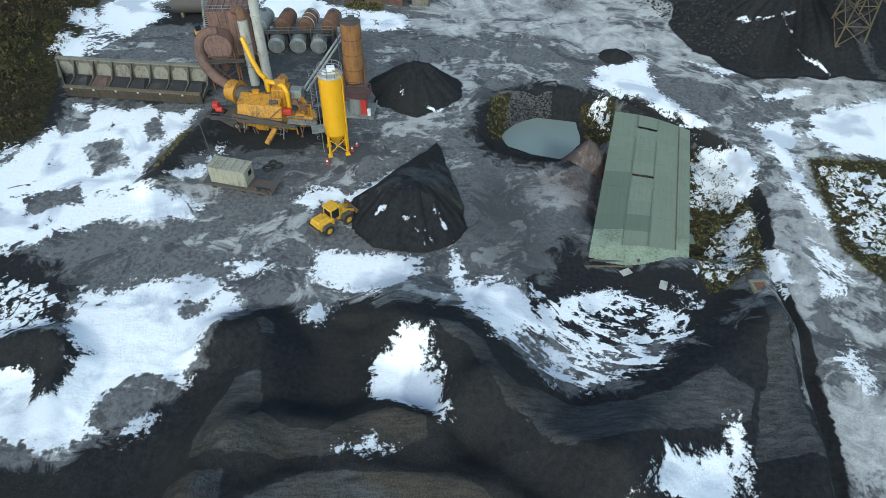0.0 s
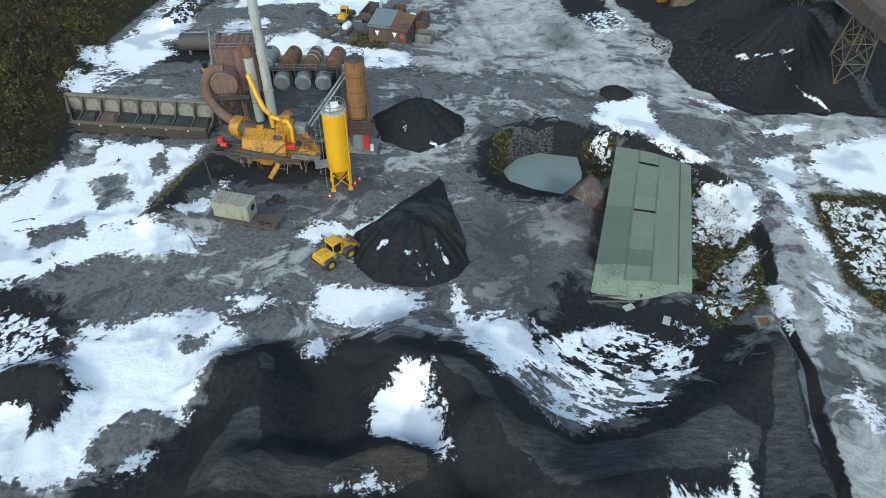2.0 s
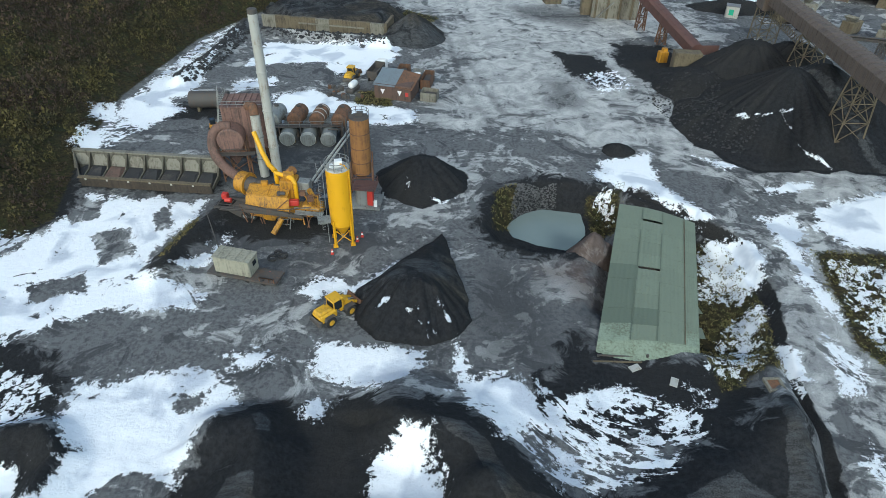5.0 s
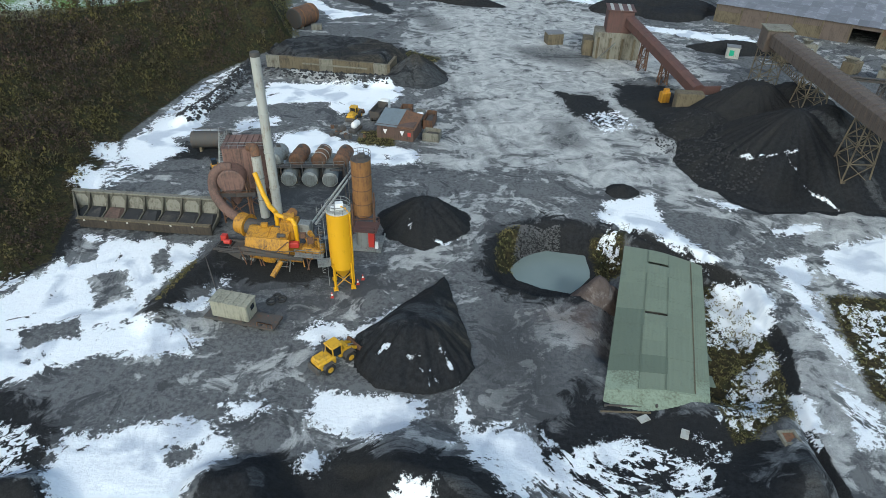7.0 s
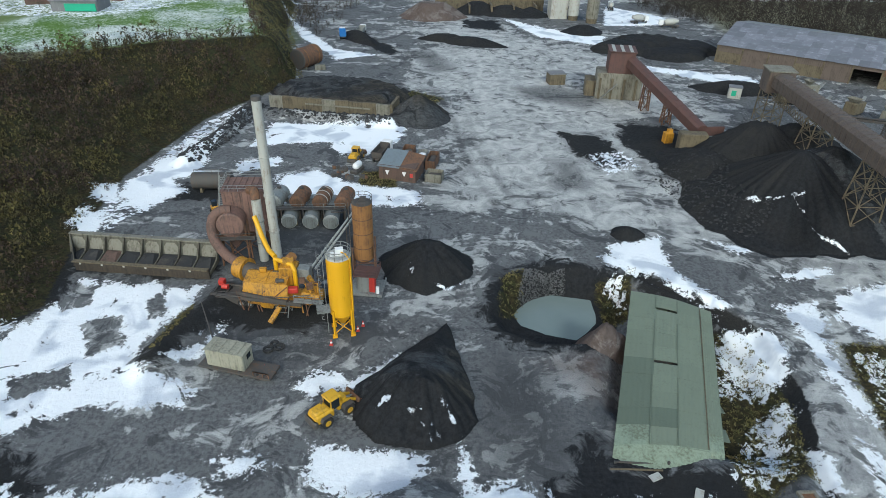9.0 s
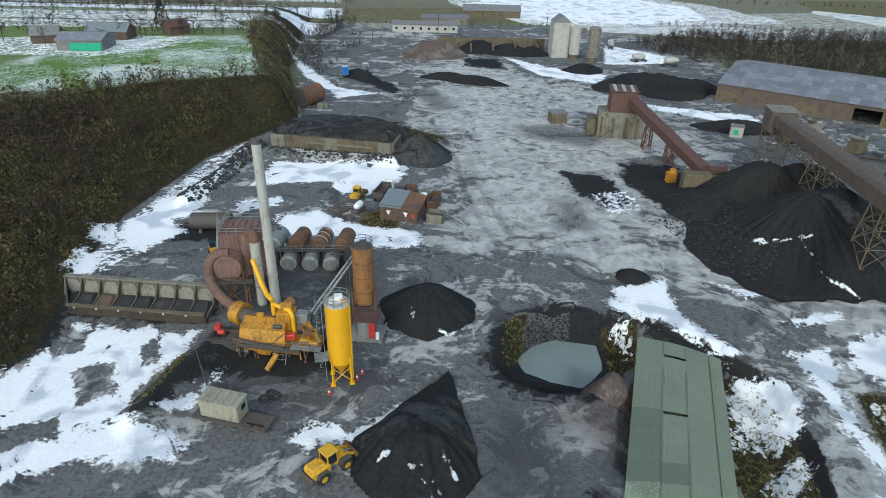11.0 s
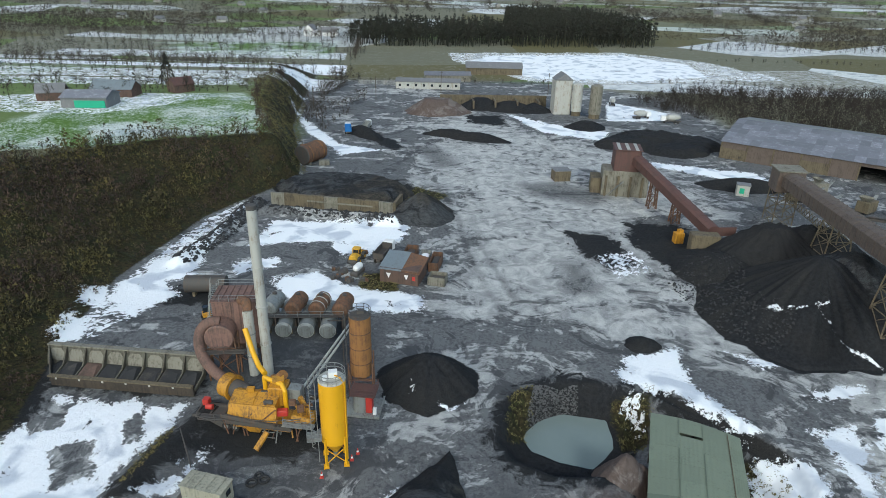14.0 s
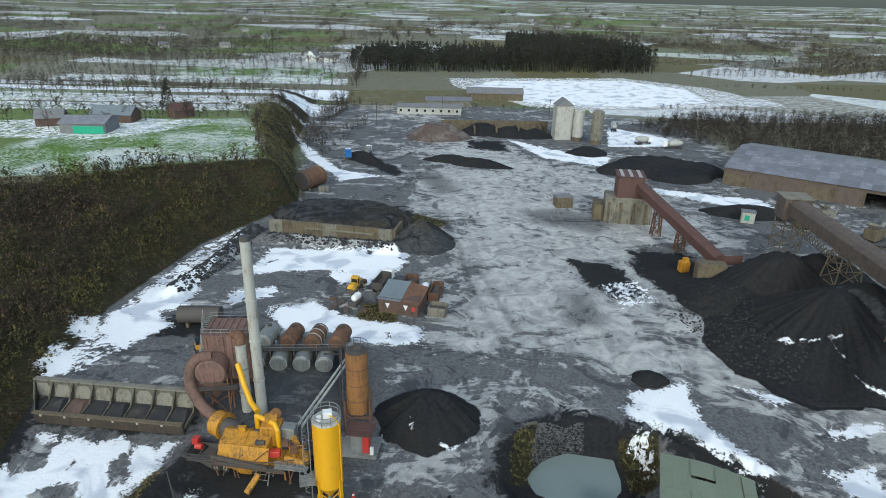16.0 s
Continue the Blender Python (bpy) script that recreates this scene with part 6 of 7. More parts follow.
# ---- machines and buildings beyond the plant ----
def gallery(t, p0, p1, w, h, material, name="gallery"):
    """A covered conveyor with a shallow curved roof between two points."""
    p0, p1 = Vector(p0), Vector(p1)
    d = (p1 - p0).normalized()
    side = d.cross(Vector((0, 0, 1))).normalized()
    up = side.cross(d)
    prof = [(-w / 2, 0), (-w / 2, h * 0.75), (-w * 0.3, h * 0.95), (0, h), (w * 0.3, h * 0.95), (w / 2, h * 0.75), (w / 2, 0)]
    verts = [p + side * a + up * b for p in (p0, p1) for a, b in prof]
    n = len(prof)
    faces = [tuple(range(n)), tuple(range(2 * n - 1, n - 1, -1))] + [((i + 1) % n, i, n + i, n + (i + 1) % n) for i in range(n)]
    part(name, Shape().add(verts, faces), material, t)
    count = int((p1 - p0).length / 2.4)
    for k in range(1, count):
        c = p0.lerp(p1, k / count)
        rib = Shape()
        for (a0, b0), (a1, b1) in zip(prof, prof[1:]):
            rib.beam(c + side * a0 * 1.015 + up * (b0 * 1.012), c + side * a1 * 1.015 + up * (b1 * 1.012), 0.09)
        part("rib", rib, material, t)


def trestle(t, x, y, z, w, spread=1.5, material=None):
    sh = Shape()
    tops = [(x + sx * w / 2, y + sy * w / 2, z) for sx, sy in ((-1, -1), (1, -1), (1, 1), (-1, 1))]
    feet = [(x + sx * w / 2 * spread, y + sy * w / 2 * spread, ground_z(x, y) - 0.6) for sx, sy in ((-1, -1), (1, -1), (1, 1), (-1, 1))]
    for a, b in zip(tops, feet):
        sh.beam(a, b, 0.26)
    n = max(2, int((z - feet[0][2]) / 3.2))
    for k in range(n):
        for i in range(4):
            j = (i + 1) % 4
            a0, a1 = (Vector(feet[i]).lerp(Vector(tops[i]), q / n) for q in (k, k + 1))
            b0, b1 = (Vector(feet[j]).lerp(Vector(tops[j]), q / n) for q in (k, k + 1))
            sh.beam(a0, b1, 0.13)
            sh.beam(b0, a1, 0.13)
            sh.beam(a1, b1, 0.16)
    part("trestle", sh, material or dark_concrete, t)


t = thing("conveyor", 0, 0, 0, "long red-brown covered conveyor on slim trestles", "conveyor", z=0)
gallery(t, (53.2, 196.5, 9.6), (62.6, 161, 2.6), 3.0, 2.8, red_brown)
part("head_house", Shape().box(51, 200, 7.4, 7.2, 7.6, 6.0, turn=-8, bevel=0.2), red_brown, t, "red-brown head house")
part("head_roof", Shape().box(51, 200, 13.4, 7.8, 8.2, 0.25, turn=-8), red_brown, t, "rusty roof of the head house")
for k in range(3):
    part("roof_strip", Shape().box(48.6 + k * 2.4, 200.33 - k * 0.33, 13.66, 0.9, 7.9, 0.06, turn=-8), pale_grey, t, "pale frosted roof strip")
part("tail_plate", Shape().box(65.2, 161.4, 2.6, 6.5, 0.5, 2.2, turn=8), red_brown, t)
for x, y, z in ((56.0, 187, 7.6), (58.8, 176, 5.4)):
    trestle(t, x, y, z, 1.6, 1.4, rust)
h = thing("crusher_house", 50.6, 199.6, -8, "grimy concrete crusher house under a conveyor", "building", z=0)
part("wall", Shape().box(0.5, 0, 0, 13, 7.5, 7.4, bevel=0.2), concrete, h)
for k in range(4):
    part("pier", Shape().box(-5 + k * 3.4, -4.0, 0, 0.6, 0.6, 6.0), dark_concrete, h)
part("annexe", Shape().box(-7.5, 1, 0, 3.0, 6, 4.5), dark_concrete, h)
st = Shape()
for k in range(16):
    st.box(-4.6 + k * 0.28, -4.9, 0.2 + k * 0.3, 0.32, 1.0, 0.06)
part("stairs", st, steel_grey, h)
b = thing("concrete_block", 59.5, 157.4, -5, "stained concrete hopper wall at a conveyor foot", "wall", z=0)
part("wall", Shape().box(0, 0, -0.5, 6.5, 3.0, 5.2, bevel=0.15), dark_concrete, b)
b = thing("feeder", 55.6, 163.0, 10, "small yellow feeder machine under the conveyor", "machine")
part("frame", Shape().box(0, 0, 0, 2.2, 1.8, 2.6, bevel=0.1).box(0.2, 0, 2.6, 1.2, 1.0, 0.8), plant_yellow, b)
b = thing("kiosk", 34.6, 210.5, 10, "dark rusted steel kiosk standing on the yard", "kiosk")
part("body", Shape().box(0, 0, 0, 5.0, 4.0, 3.2, bevel=0.1), dark_concrete, b)
part("roof", Shape().box(0, 0, 3.2, 5.3, 4.3, 0.2), grey_sheet, b)

t = thing("conveyor", 0, 0, 0, "large brown covered conveyor rising over the stockpile", "conveyor", z=0)
gallery(t, (86.5, 176, 10.6), (72.5, 88, 16.6), 4.6, 3.6, gallery_brown)
part("head_house", Shape().box(86.8, 178.6, 9.0, 6.5, 6.0, 5.4, turn=-8, bevel=0.2), gallery_brown, t)
part("head_roof", Shape().box(86.8, 178.6, 14.4, 7.0, 6.6, 0.25, turn=-8), concrete, t)
trestle(t, 86.8, 178.6, 9.0, 5.0, 1.05)
trestle(t, 81.6, 146, 12.4, 4.0, 1.7)
trestle(t, 77.4, 118.5, 14.2, 3.6, 1.6)
wl = Shape()
for k in range(16):
    a, b2 = Vector((84.4, 174, 9.9)).lerp(Vector((79.4, 146, 11.9)), k / 16), Vector((84.4, 174, 9.9)).lerp(Vector((79.4, 146, 11.9)), (k + 1) / 16)
    wl.beam(a, b2 + Vector((0, 0, -1.8)), 0.12).beam(a + Vector((0, 0, -1.8)), b2, 0.12).beam(a + Vector((0, 0, -1.8)), b2 + Vector((0, 0, -1.8)), 0.14)
part("truss", wl, dark_concrete, t)
t = thing("conveyor", 0, 0, 0, "narrow dark belt conveyor behind a large gallery", "conveyor", z=0)
part("belt", Shape().beam((103, 176, 3.0), (128, 150, 8.0), 1.6, 0.6).beam((103, 176, 3.6), (128, 150, 8.6), 1.2, 0.2), dark_steel, t)
trestle(t, 112, 166.6, 4.6, 1.4, 1.3, dark_steel)
for k, (x, y, sx, sy, sz, m) in enumerate(((86.5, 200, 3.6, 3.0, 3.2, pale_grey), (101, 196, 6, 3.5, 3.2, dark_concrete), (108, 199, 4, 3, 4.2, concrete), (104, 189, 6.5, 3, 2.6, dark_steel), (115, 187, 5, 3.4, 3.0, dark_concrete), (122, 182, 6, 3, 2.6, concrete))):
    b = thing("machine" if k else "hut", x, y, -20 + 13 * k, "pale green site hut with dark window" if k == 0 else "grimy crushing and screening machine by the long shed", "machine" if k else "hut", "crushing machines" if k else "")
    part("body", Shape().box(0, 0, 0.6 if k else 0, sx, sy, sz, bevel=0.15), m, b)
    if k:
        part("hopper", Shape().add([(-sx / 2, -sy / 2, sz + 1.8), (0, -sy / 2, sz + 1.8), (0, sy / 2, sz + 1.8), (-sx / 2, sy / 2, sz + 1.8), (-sx * 0.35, -0.4, sz + 0.5), (-sx * 0.15, -0.4, sz + 0.5), (-sx * 0.15, 0.4, sz + 0.5), (-sx * 0.35, 0.4, sz + 0.5)],
             [(0, 1, 5, 4), (1, 2, 6, 5), (2, 3, 7, 6), (3, 0, 4, 7), (4, 5, 6, 7)]), concrete, b)
        part("belt", Shape().beam((sx * 0.3, 0, 1.0), (sx * 1.1, 0.6, sz + 1.0), 0.9, 0.3), steel_grey, b)
        for s in (-1, 1):
            part("track", Shape().box(0, s * sy * 0.4, 0, sx * 0.8, 0.5, 0.8, bevel=0.2), rubber, b)
    else:
        part("panel", Shape().box(-0.3, -1.55, 0.8, 1.3, 0.1, 1.6), green_paint, b, "pale turquoise door")
        part("roof", Shape().box(0, 0, 3.2, 3.9, 3.3, 0.15), grey_sheet, b)

# long shed with a frosted roof
s = thing("long_shed", 95.5, 240.5, -34.3, "long low shed with brown walls and frosted sheet roof", "shed", z=0)
L, D, E, RZ = 92.0, 24.0, 6.0, 9.6
for k in range(11):
    w0 = k * L / 11
    if k != 5:
        part("wall_panel", Shape().box(w0 + L / 22, 0, -0.3, L / 11 - 0.12, 0.4, E - 2.2 + 0.3), gallery_brown if k % 3 else dark_concrete, s)
        part("cladding", Shape().box(w0 + L / 22, -0.1, E - 2.2, L / 11 - 0.06, 0.35, 2.2), rust if k in (6, 7, 9) else gallery_brown, s)
    else:
        part("cladding", Shape().box(w0 + L / 22, -0.1, E - 1.2, L / 11 - 0.06, 0.35, 1.2), gallery_brown, s)
    part("pilaster", Shape().box(w0, -0.25, -0.3, 0.5, 0.5, E), dark_concrete, s)
part("gable_wall", Shape().prism([(0, -0.3), (2 * D, -0.3), (2 * D, E), (D, RZ), (0, E)], "x", -0.2, 0.2), concrete, s)
part("back_wall", Shape().box(L / 2, 2 * D, -0.3, L, 0.4, E), concrete, s)
for c in range(30):
    for r in range(5):
        y0, y1 = -0.8 + r * (D + 0.8) / 5, -0.8 + (r + 1) * (D + 0.8) / 5 + 0.25
        z0, z1 = E + 0.15 + (RZ - E) * (y0 / D), E + 0.15 + (RZ - E) * (y1 / D)
        x0, x1 = -0.6 + c * (L + 1) / 30, -0.6 + (c + 1) * (L + 1) / 30 + 0.1
        lift = 0.05 * ((c + r) % 2) - 0.03 * r
        part("roof_sheet", Shape().add([(x0, y0, z0 + lift), (x1, y0, z0 + lift), (x1, y1, z1 + lift), (x0, y1, z1 + lift), (x0, y0, z0 + lift - 0.08), (x1, y0, z0 + lift - 0.08), (x1, y1, z1 + lift - 0.08), (x0, y1, z1 + lift - 0.08)],
             [(0, 1, 2, 3), (7, 6, 5, 4), (0, 4, 5, 1), (1, 5, 6, 2), (2, 6, 7, 3), (3, 7, 4, 0)]), snowy_roof, s)
part("rear_roof", Shape().add([(-0.6, D, RZ + 0.1), (L + 0.6, D, RZ + 0.1), (L + 0.6, 2 * D + 0.8, E), (-0.6, 2 * D + 0.8, E), (-0.6, D, RZ), (L + 0.6, D, RZ), (L + 0.6, 2 * D + 0.8, E - 0.1), (-0.6, 2 * D + 0.8, E - 0.1)],
     [(0, 1, 2, 3), (7, 6, 5, 4), (0, 4, 5, 1), (1, 5, 6, 2), (2, 6, 7, 3), (3, 7, 4, 0)]), grey_sheet, s)

# stockpile bunker with a block wall
w = thing("bunker_wall", -31, 178.6, -10.4, "stained ochre concrete bunker wall holding black fines", "wall", z=0)
for k in range(9):
    part("block", Shape().box(-15 + k * 3.75, 0, -0.4, 3.7, 0.8, 4.2 + 0.12 * (k % 2)), dark_concrete if k % 4 else concrete, w)
part("ledge", Shape().box(2.5, -0.5, 2.2, 18, 0.35, 0.35), concrete, w)
part("return_wall", Shape().box(17.2, 3.6, -0.4, 0.8, 7.5, 4.2), dark_concrete, w)

# brick hut with scrap round it
h = thing("brick_hut", -9.2, 140.6, -14, "small rusty-red brick hut with grey and rust roof", "hut")
part("wall", Shape().box(0, 0, -0.3, 8.2, 6.4, 3.6, bevel=0.06), brick_red, h)
part("roof", Shape().add([(-4.3, -3.6, 3.2), (0.6, -3.6, 3.2), (0.6, 3.6, 4.3), (-4.3, 3.6, 4.3), (-4.3, -3.6, 3.05), (0.6, -3.6, 3.05), (0.6, 3.6, 4.15), (-4.3, 3.6, 4.15)], [(0, 1, 2, 3), (7, 6, 5, 4), (0, 4, 5, 1), (1, 5, 6, 2), (2, 6, 7, 3), (3, 7, 4, 0)]), slate, h, "grey-blue sheet roof")
part("lean_to_roof", Shape().add([(0.6, -3.6, 3.15), (4.5, -3.6, 2.9), (4.5, 3.6, 3.6), (0.6, 3.6, 4.2), (0.6, -3.6, 3.0), (4.5, -3.6, 2.75), (4.5, 3.6, 3.45), (0.6, 3.6, 4.05)], [(0, 1, 2, 3), (7, 6, 5, 4), (0, 4, 5, 1), (1, 5, 6, 2), (2, 6, 7, 3), (3, 7, 4, 0)]), rust, h, "rusty sheet roof")
for x in (-2.2, 1.6):
    part("window", Shape().prism([(x - 0.5, 2.2), (x + 0.5, 2.2), (x, 1.1)], "y", -3.26, -3.18), white_paint, h, "boarded pale window")
part("sign", Shape().box(3.2, -3.22, 1.1, 0.7, 0.06, 0.9), red_paint, h, "small red sign board")
wheel_loader("old yellow wheel loader parked among scrap", -20.0, 148.2, 78, 0.3, 0.95)


def tipper(x, y, turn, body, cabcol, label):
    t = thing("truck", x, y, turn, label, "truck")
    part("chassis", Shape().box(0, 0, 0.7, 7.6, 1.0, 0.4), dark_steel, t)
    part("cab", Shape().box(3.2, 0, 0.9, 1.9, 2.3, 2.1, bevel=0.2), cabcol, t)
    part("windscreen", Shape().box(4.16, 0, 1.9, 0.06, 2.0, 0.8), glass_dark, t)
    bd = Shape().box(-0.9, 0, 1.15, 5.6, 2.4, 0.2)
    for s in (-1.2, 1.2):
        bd.box(-0.9, s, 1.3, 5.6, 0.1, 1.4)
    bd.box(-3.65, 0, 1.3, 0.1, 2.4, 1.3).box(1.85, 0, 1.3, 0.1, 2.4, 1.7)
    part("tipper_body", bd, body, t)
    for px in (-2.8, -1.6, 2.8):
        for py in (-1.05, 1.05):
            part("wheel", Shape().tube((px, py - 0.2, 0.52), (px, py + 0.2, 0.52), 0.52, 0.52, 16), rubber, t)
    return t


tipper(-14.2, 150.0, 75, dark_steel, white_paint, "dark old tipper lorry with white cab in scrap yard")
for k, (x, y, sx, sy, sz, turn, m, label) in enumerate((
        (-8.3, 149.3, 2.6, 6.0, 2.2, -8, rust, "rusty open scrap skip"), (-5.2, 148.0, 2.4, 6.4, 1.6, -8, steel_grey, "grey flat tank with snow on top"),
        (-2.6, 146.2, 2.2, 6.0, 2.0, -10, rust, "rusty steel frame of girders"), (-2.0, 138.2, 3.6, 3.0, 1.8, -12, concrete, "pale concrete box filled with rubble"))):
    b = thing("skip" if k != 3 else "concrete_box", x, y, turn, label, "skip" if k != 3 else "box")
    bd = Shape().box(0, 0, 0.1, sx, sy, 0.2)
    for s in (-1, 1):
        bd.box(s * (sx / 2 - 0.06), 0, 0.2, 0.12, sy, sz).box(0, s * (sy / 2 - 0.06), 0.2, sx, 0.12, sz)
    part("body", bd, m, b)
    part("contents", Shape().box(0, 0, 0.3, sx * 0.8, sy * 0.85, sz * 0.6, bevel=0.3), snow_mat if k == 1 else dark_steel, b)
b = thing("van_wreck", -19.0, 141.6, 70, "wrecked small van with white tank on it", "scrap vehicle")
part("body", Shape().box(0, 0, 0.3, 3.8, 1.8, 0.8, bevel=0.2), dark_steel, b)
part("tank", Shape().tube((-0.6, 0, 1.6), (1.0, 0, 1.6), 0.75, 0.75, 18).ball((1.0, 0, 1.6), 0.75).ball((-0.6, 0, 1.6), 0.75), white_paint, b, "white plastic tank")
for k, (x, y, s) in enumerate(((-23.5, 139.2, 1.2), (-21.8, 142.2, 1.5), (-22.6, 140.6, 0.9), (-17.4, 138.4, 1.1), (-20.4, 138.0, 1.3), (-23.8, 143.5, 1.0))):
    b = thing("scrap_heap", x, y, k * 50, "dark heap of tyres and scrap", "scrap", "scrap by the hut")
    for i in range(5):
        r = random.Random(k * 10 + i)
        part("piece", Shape().box(r.uniform(-s, s) * 0.5, r.uniform(-s, s) * 0.5, 0, s * r.uniform(0.4, 1), s * r.uniform(0.4, 1), s * r.uniform(0.3, 0.8), turn=r.uniform(0, 90), bevel=0.08), rust if i == 2 else dark_steel, b)

# old rusty cylinder by the track
b = thing("old_tank", -45.5, 223.5, 62, "big rusty steel cylinder lying by the track", "tank")
part("shell", Shape().tube((-4.5, 0, 3.2), (4.5, 0, 3.2), 3.2, 3.2, 32), rust, b)
part("end_plate", Shape().tube((-4.7, 0, 3.2), (-4.5, 0, 3.2), 2.9, 3.2, 32), dark_steel, b)
for x in (-2.8, 2.8):
    part("band", Shape().tube((x, 0, 3.2), (x + 0.25, 0, 3.2), 3.28, 3.28, 32), rust_light, b)
    part("cradle", Shape().box(x, 0, -0.3, 0.6, 4.2, 1.3), concrete, b)
b = thing("concrete_block", -40.6, 220.0, 10, "pale concrete block beside the old cylinder", "block")
part("body", Shape().box(0, 0, 0, 3.4, 1.6, 1.6), concrete, b)
b = tipper(-39.5, 264, 100, blue_paint, white_paint, "blue tipper lorry parked by the track")
b = tipper(-33, 270, 85, steel_grey, white_paint, "white-cabbed lorry parked by the track")

# concrete batching plant and offices at the far end
b = thing("batching_plant", 49.5, 309, 6, "pale grey concrete batching tower", "tower", z=0)
part("tower", Shape().box(0, 0, 0, 7.6, 7.0, 15.0, bevel=0.2), pale_grey, b)
part("roof", Shape().prism([(-4.0, 15), (4.0, 15), (0, 18)], "y", -3.7, 3.7), grey_sheet, b)
for k, (x, m, hh, r) in enumerate(((55.8, pale_grey, 13.5, 2.3), (63.0, concrete, 14.0, 2.6))):
    b = thing("cement_silo", x, 304.5 - k * 5, 0, "pale cement silo beside the batching tower", "silo", "cement silos", z=0)
    part("body", Shape().tube((0, 0, 2.0), (0, 0, hh), r, r, 24), m, b)
    part("roof", Shape().tube((0, 0, hh), (0, 0, hh + 0.6), r, r * 0.5, 24), m, b)
    part("skirt", Shape().tube((0, 0, 0), (0, 0, 2.0), r * 0.9, r * 0.9, 24), dark_concrete, b)
b = thing("bay_wall", 20, 321, 3, "dark concrete aggregate bay walls", "wall", z=0)
part("wall", Shape().box(0, 0, -0.3, 50, 0.8, 5.4), dark_concrete, b)
for k in range(5):
    part("divider", Shape().box(-20 + k * 10, -5.5, -0.3, 0.7, 10, 4.4), dark_concrete, b)


def plain_house(x, y, turn, sx, sy, wall_h, roof_h, wall_m, roof_m, label, category="house", group="", z=None, windows=0, name="house"):
    t = thing(name, x, y, turn, label, category, group, z)
    part("wall", Shape().box(0, 0, -0.5, sx, sy, wall_h + 0.5, bevel=0.05).prism([(-sy / 2, wall_h), (sy / 2, wall_h), (0, wall_h + roof_h)], "x", -sx / 2, sx / 2), wall_m, t)
    for s in (-1, 1):
        y0, z0 = s * (sy / 2 + 0.4), wall_h - 0.4 * roof_h / (sy / 2)
        part("roof", Shape().add([(-sx / 2 - 0.3, y0, z0), (sx / 2 + 0.3, y0, z0), (sx / 2 + 0.3, 0, wall_h + roof_h), (-sx / 2 - 0.3, 0, wall_h + roof_h), (-sx / 2 - 0.3, y0, z0 + 0.25), (sx / 2 + 0.3, y0, z0 + 0.25), (sx / 2 + 0.3, 0, wall_h + roof_h + 0.25), (-sx / 2 - 0.3, 0, wall_h + roof_h + 0.25)],
             [(3, 2, 1, 0), (4, 5, 6, 7), (0, 1, 5, 4), (1, 2, 6, 5), (2, 3, 7, 6), (3, 0, 4, 7)]), roof_m, t)
    for k in range(windows):
        part("window", Shape().box(-sx / 2 + (k + 0.5) * sx / windows, -sy / 2 - 0.02, wall_h * 0.35, 1.2, 0.1, 1.2), glass_dark, t)
    return t


plain_house(-12, 366, 0, 34, 9, 3.6, 1.2, pale_grey, grey_sheet, "long low pale office building with flat dark roof", "office", windows=8, name="office")
plain_house(26, 420, 0, 34, 12, 4.0, 2.6, dark_concrete, grey_sheet, "long dark workshop with low pitched roof", "workshop", name="workshop")
plain_house(-2, 392, 4, 26, 9, 3.2, 1.4, concrete, snowy_roof, "low store building with frosted roof", "store", name="store")
plain_house(-125, 612, 80, 12, 9, 5.5, 4.0, white_paint, grey_sheet, "white farmhouse with steep dark roof", windows=2)
plain_house(-110, 614, 0, 17, 8, 3.6, 3.4, white_paint, grey_sheet, "long white cottage with dark roof", windows=3)
plain_house(-124, 240, 4, 15, 11, 3.4, 1.6, grey_sheet, snowy_roof, "farm shed with striped grey roof and green front", "shed", name="farm_shed")
gp = thing("sheeted_front", -121.5, 234.2, 4, "bright green sheeting across a shed front", "sheeting")
part("sheet", Shape().box(0, 0, 0.2, 10, 0.3, 2.4), green_paint, gp)
plain_house(-142, 248, 20, 9, 7, 3.0, 2.4, brick_red, grey_sheet, "dark old stone barn", "barn", name="barn")
plain_house(-124, 258, 0, 15, 8, 3.0, 2.4, brick_red, slate, "dark-roofed farm building behind the green-fronted shed", "barn", name="barn")
plain_house(-104, 268, 50, 8, 6, 3.0, 2.2, brick_red, red_brown, "small farm building with a red-brown roof", "barn", name="barn")
for k, (x, y, turn) in enumerate(((84, 301, 20), (95, 294, 170), (78, 330, 80))):
    t = thing("concrete_mixer_truck", x, y, turn, "white concrete mixer lorry parked on snow", "truck", "mixer lorries")
    part("chassis", Shape().box(0, 0, 0.6, 8.2, 1.2, 0.5), dark_steel, t)
    part("cab", Shape().box(3.4, 0, 0.8, 1.9, 2.3, 2.3, bevel=0.2), white_paint, t)
    part("drum", Shape().tube((-3.6, 0, 2.7), (-1.2, 0, 2.4), 0.7, 1.35, 20).tube((-1.2, 0, 2.4), (1.2, 0, 2.2), 1.35, 1.3, 20).tube((1.2, 0, 2.2), (2.2, 0, 2.0), 1.3, 0.6, 20), pale_grey, t)
    for px in (-2.8, -1.5, 2.9):
        for py in (-1.05, 1.05):
            part("wheel", Shape().tube((px, py - 0.2, 0.5), (px, py + 0.2, 0.5), 0.5, 0.5, 14), rubber, t)
for k, (x, y) in enumerate(((-36, 330), (50, 352), (-5, 352), (-60, 300))):
    t = thing("utility_pole", x, y, 0, "slim wooden utility pole", "pole", "poles")
    part("shaft", Shape().tube((0, 0, -0.3), (0, 0, 11), 0.16, 0.12, 8).beam((-0.9, 0, 10.2), (0.9, 0, 10.2), 0.14), bark, t)
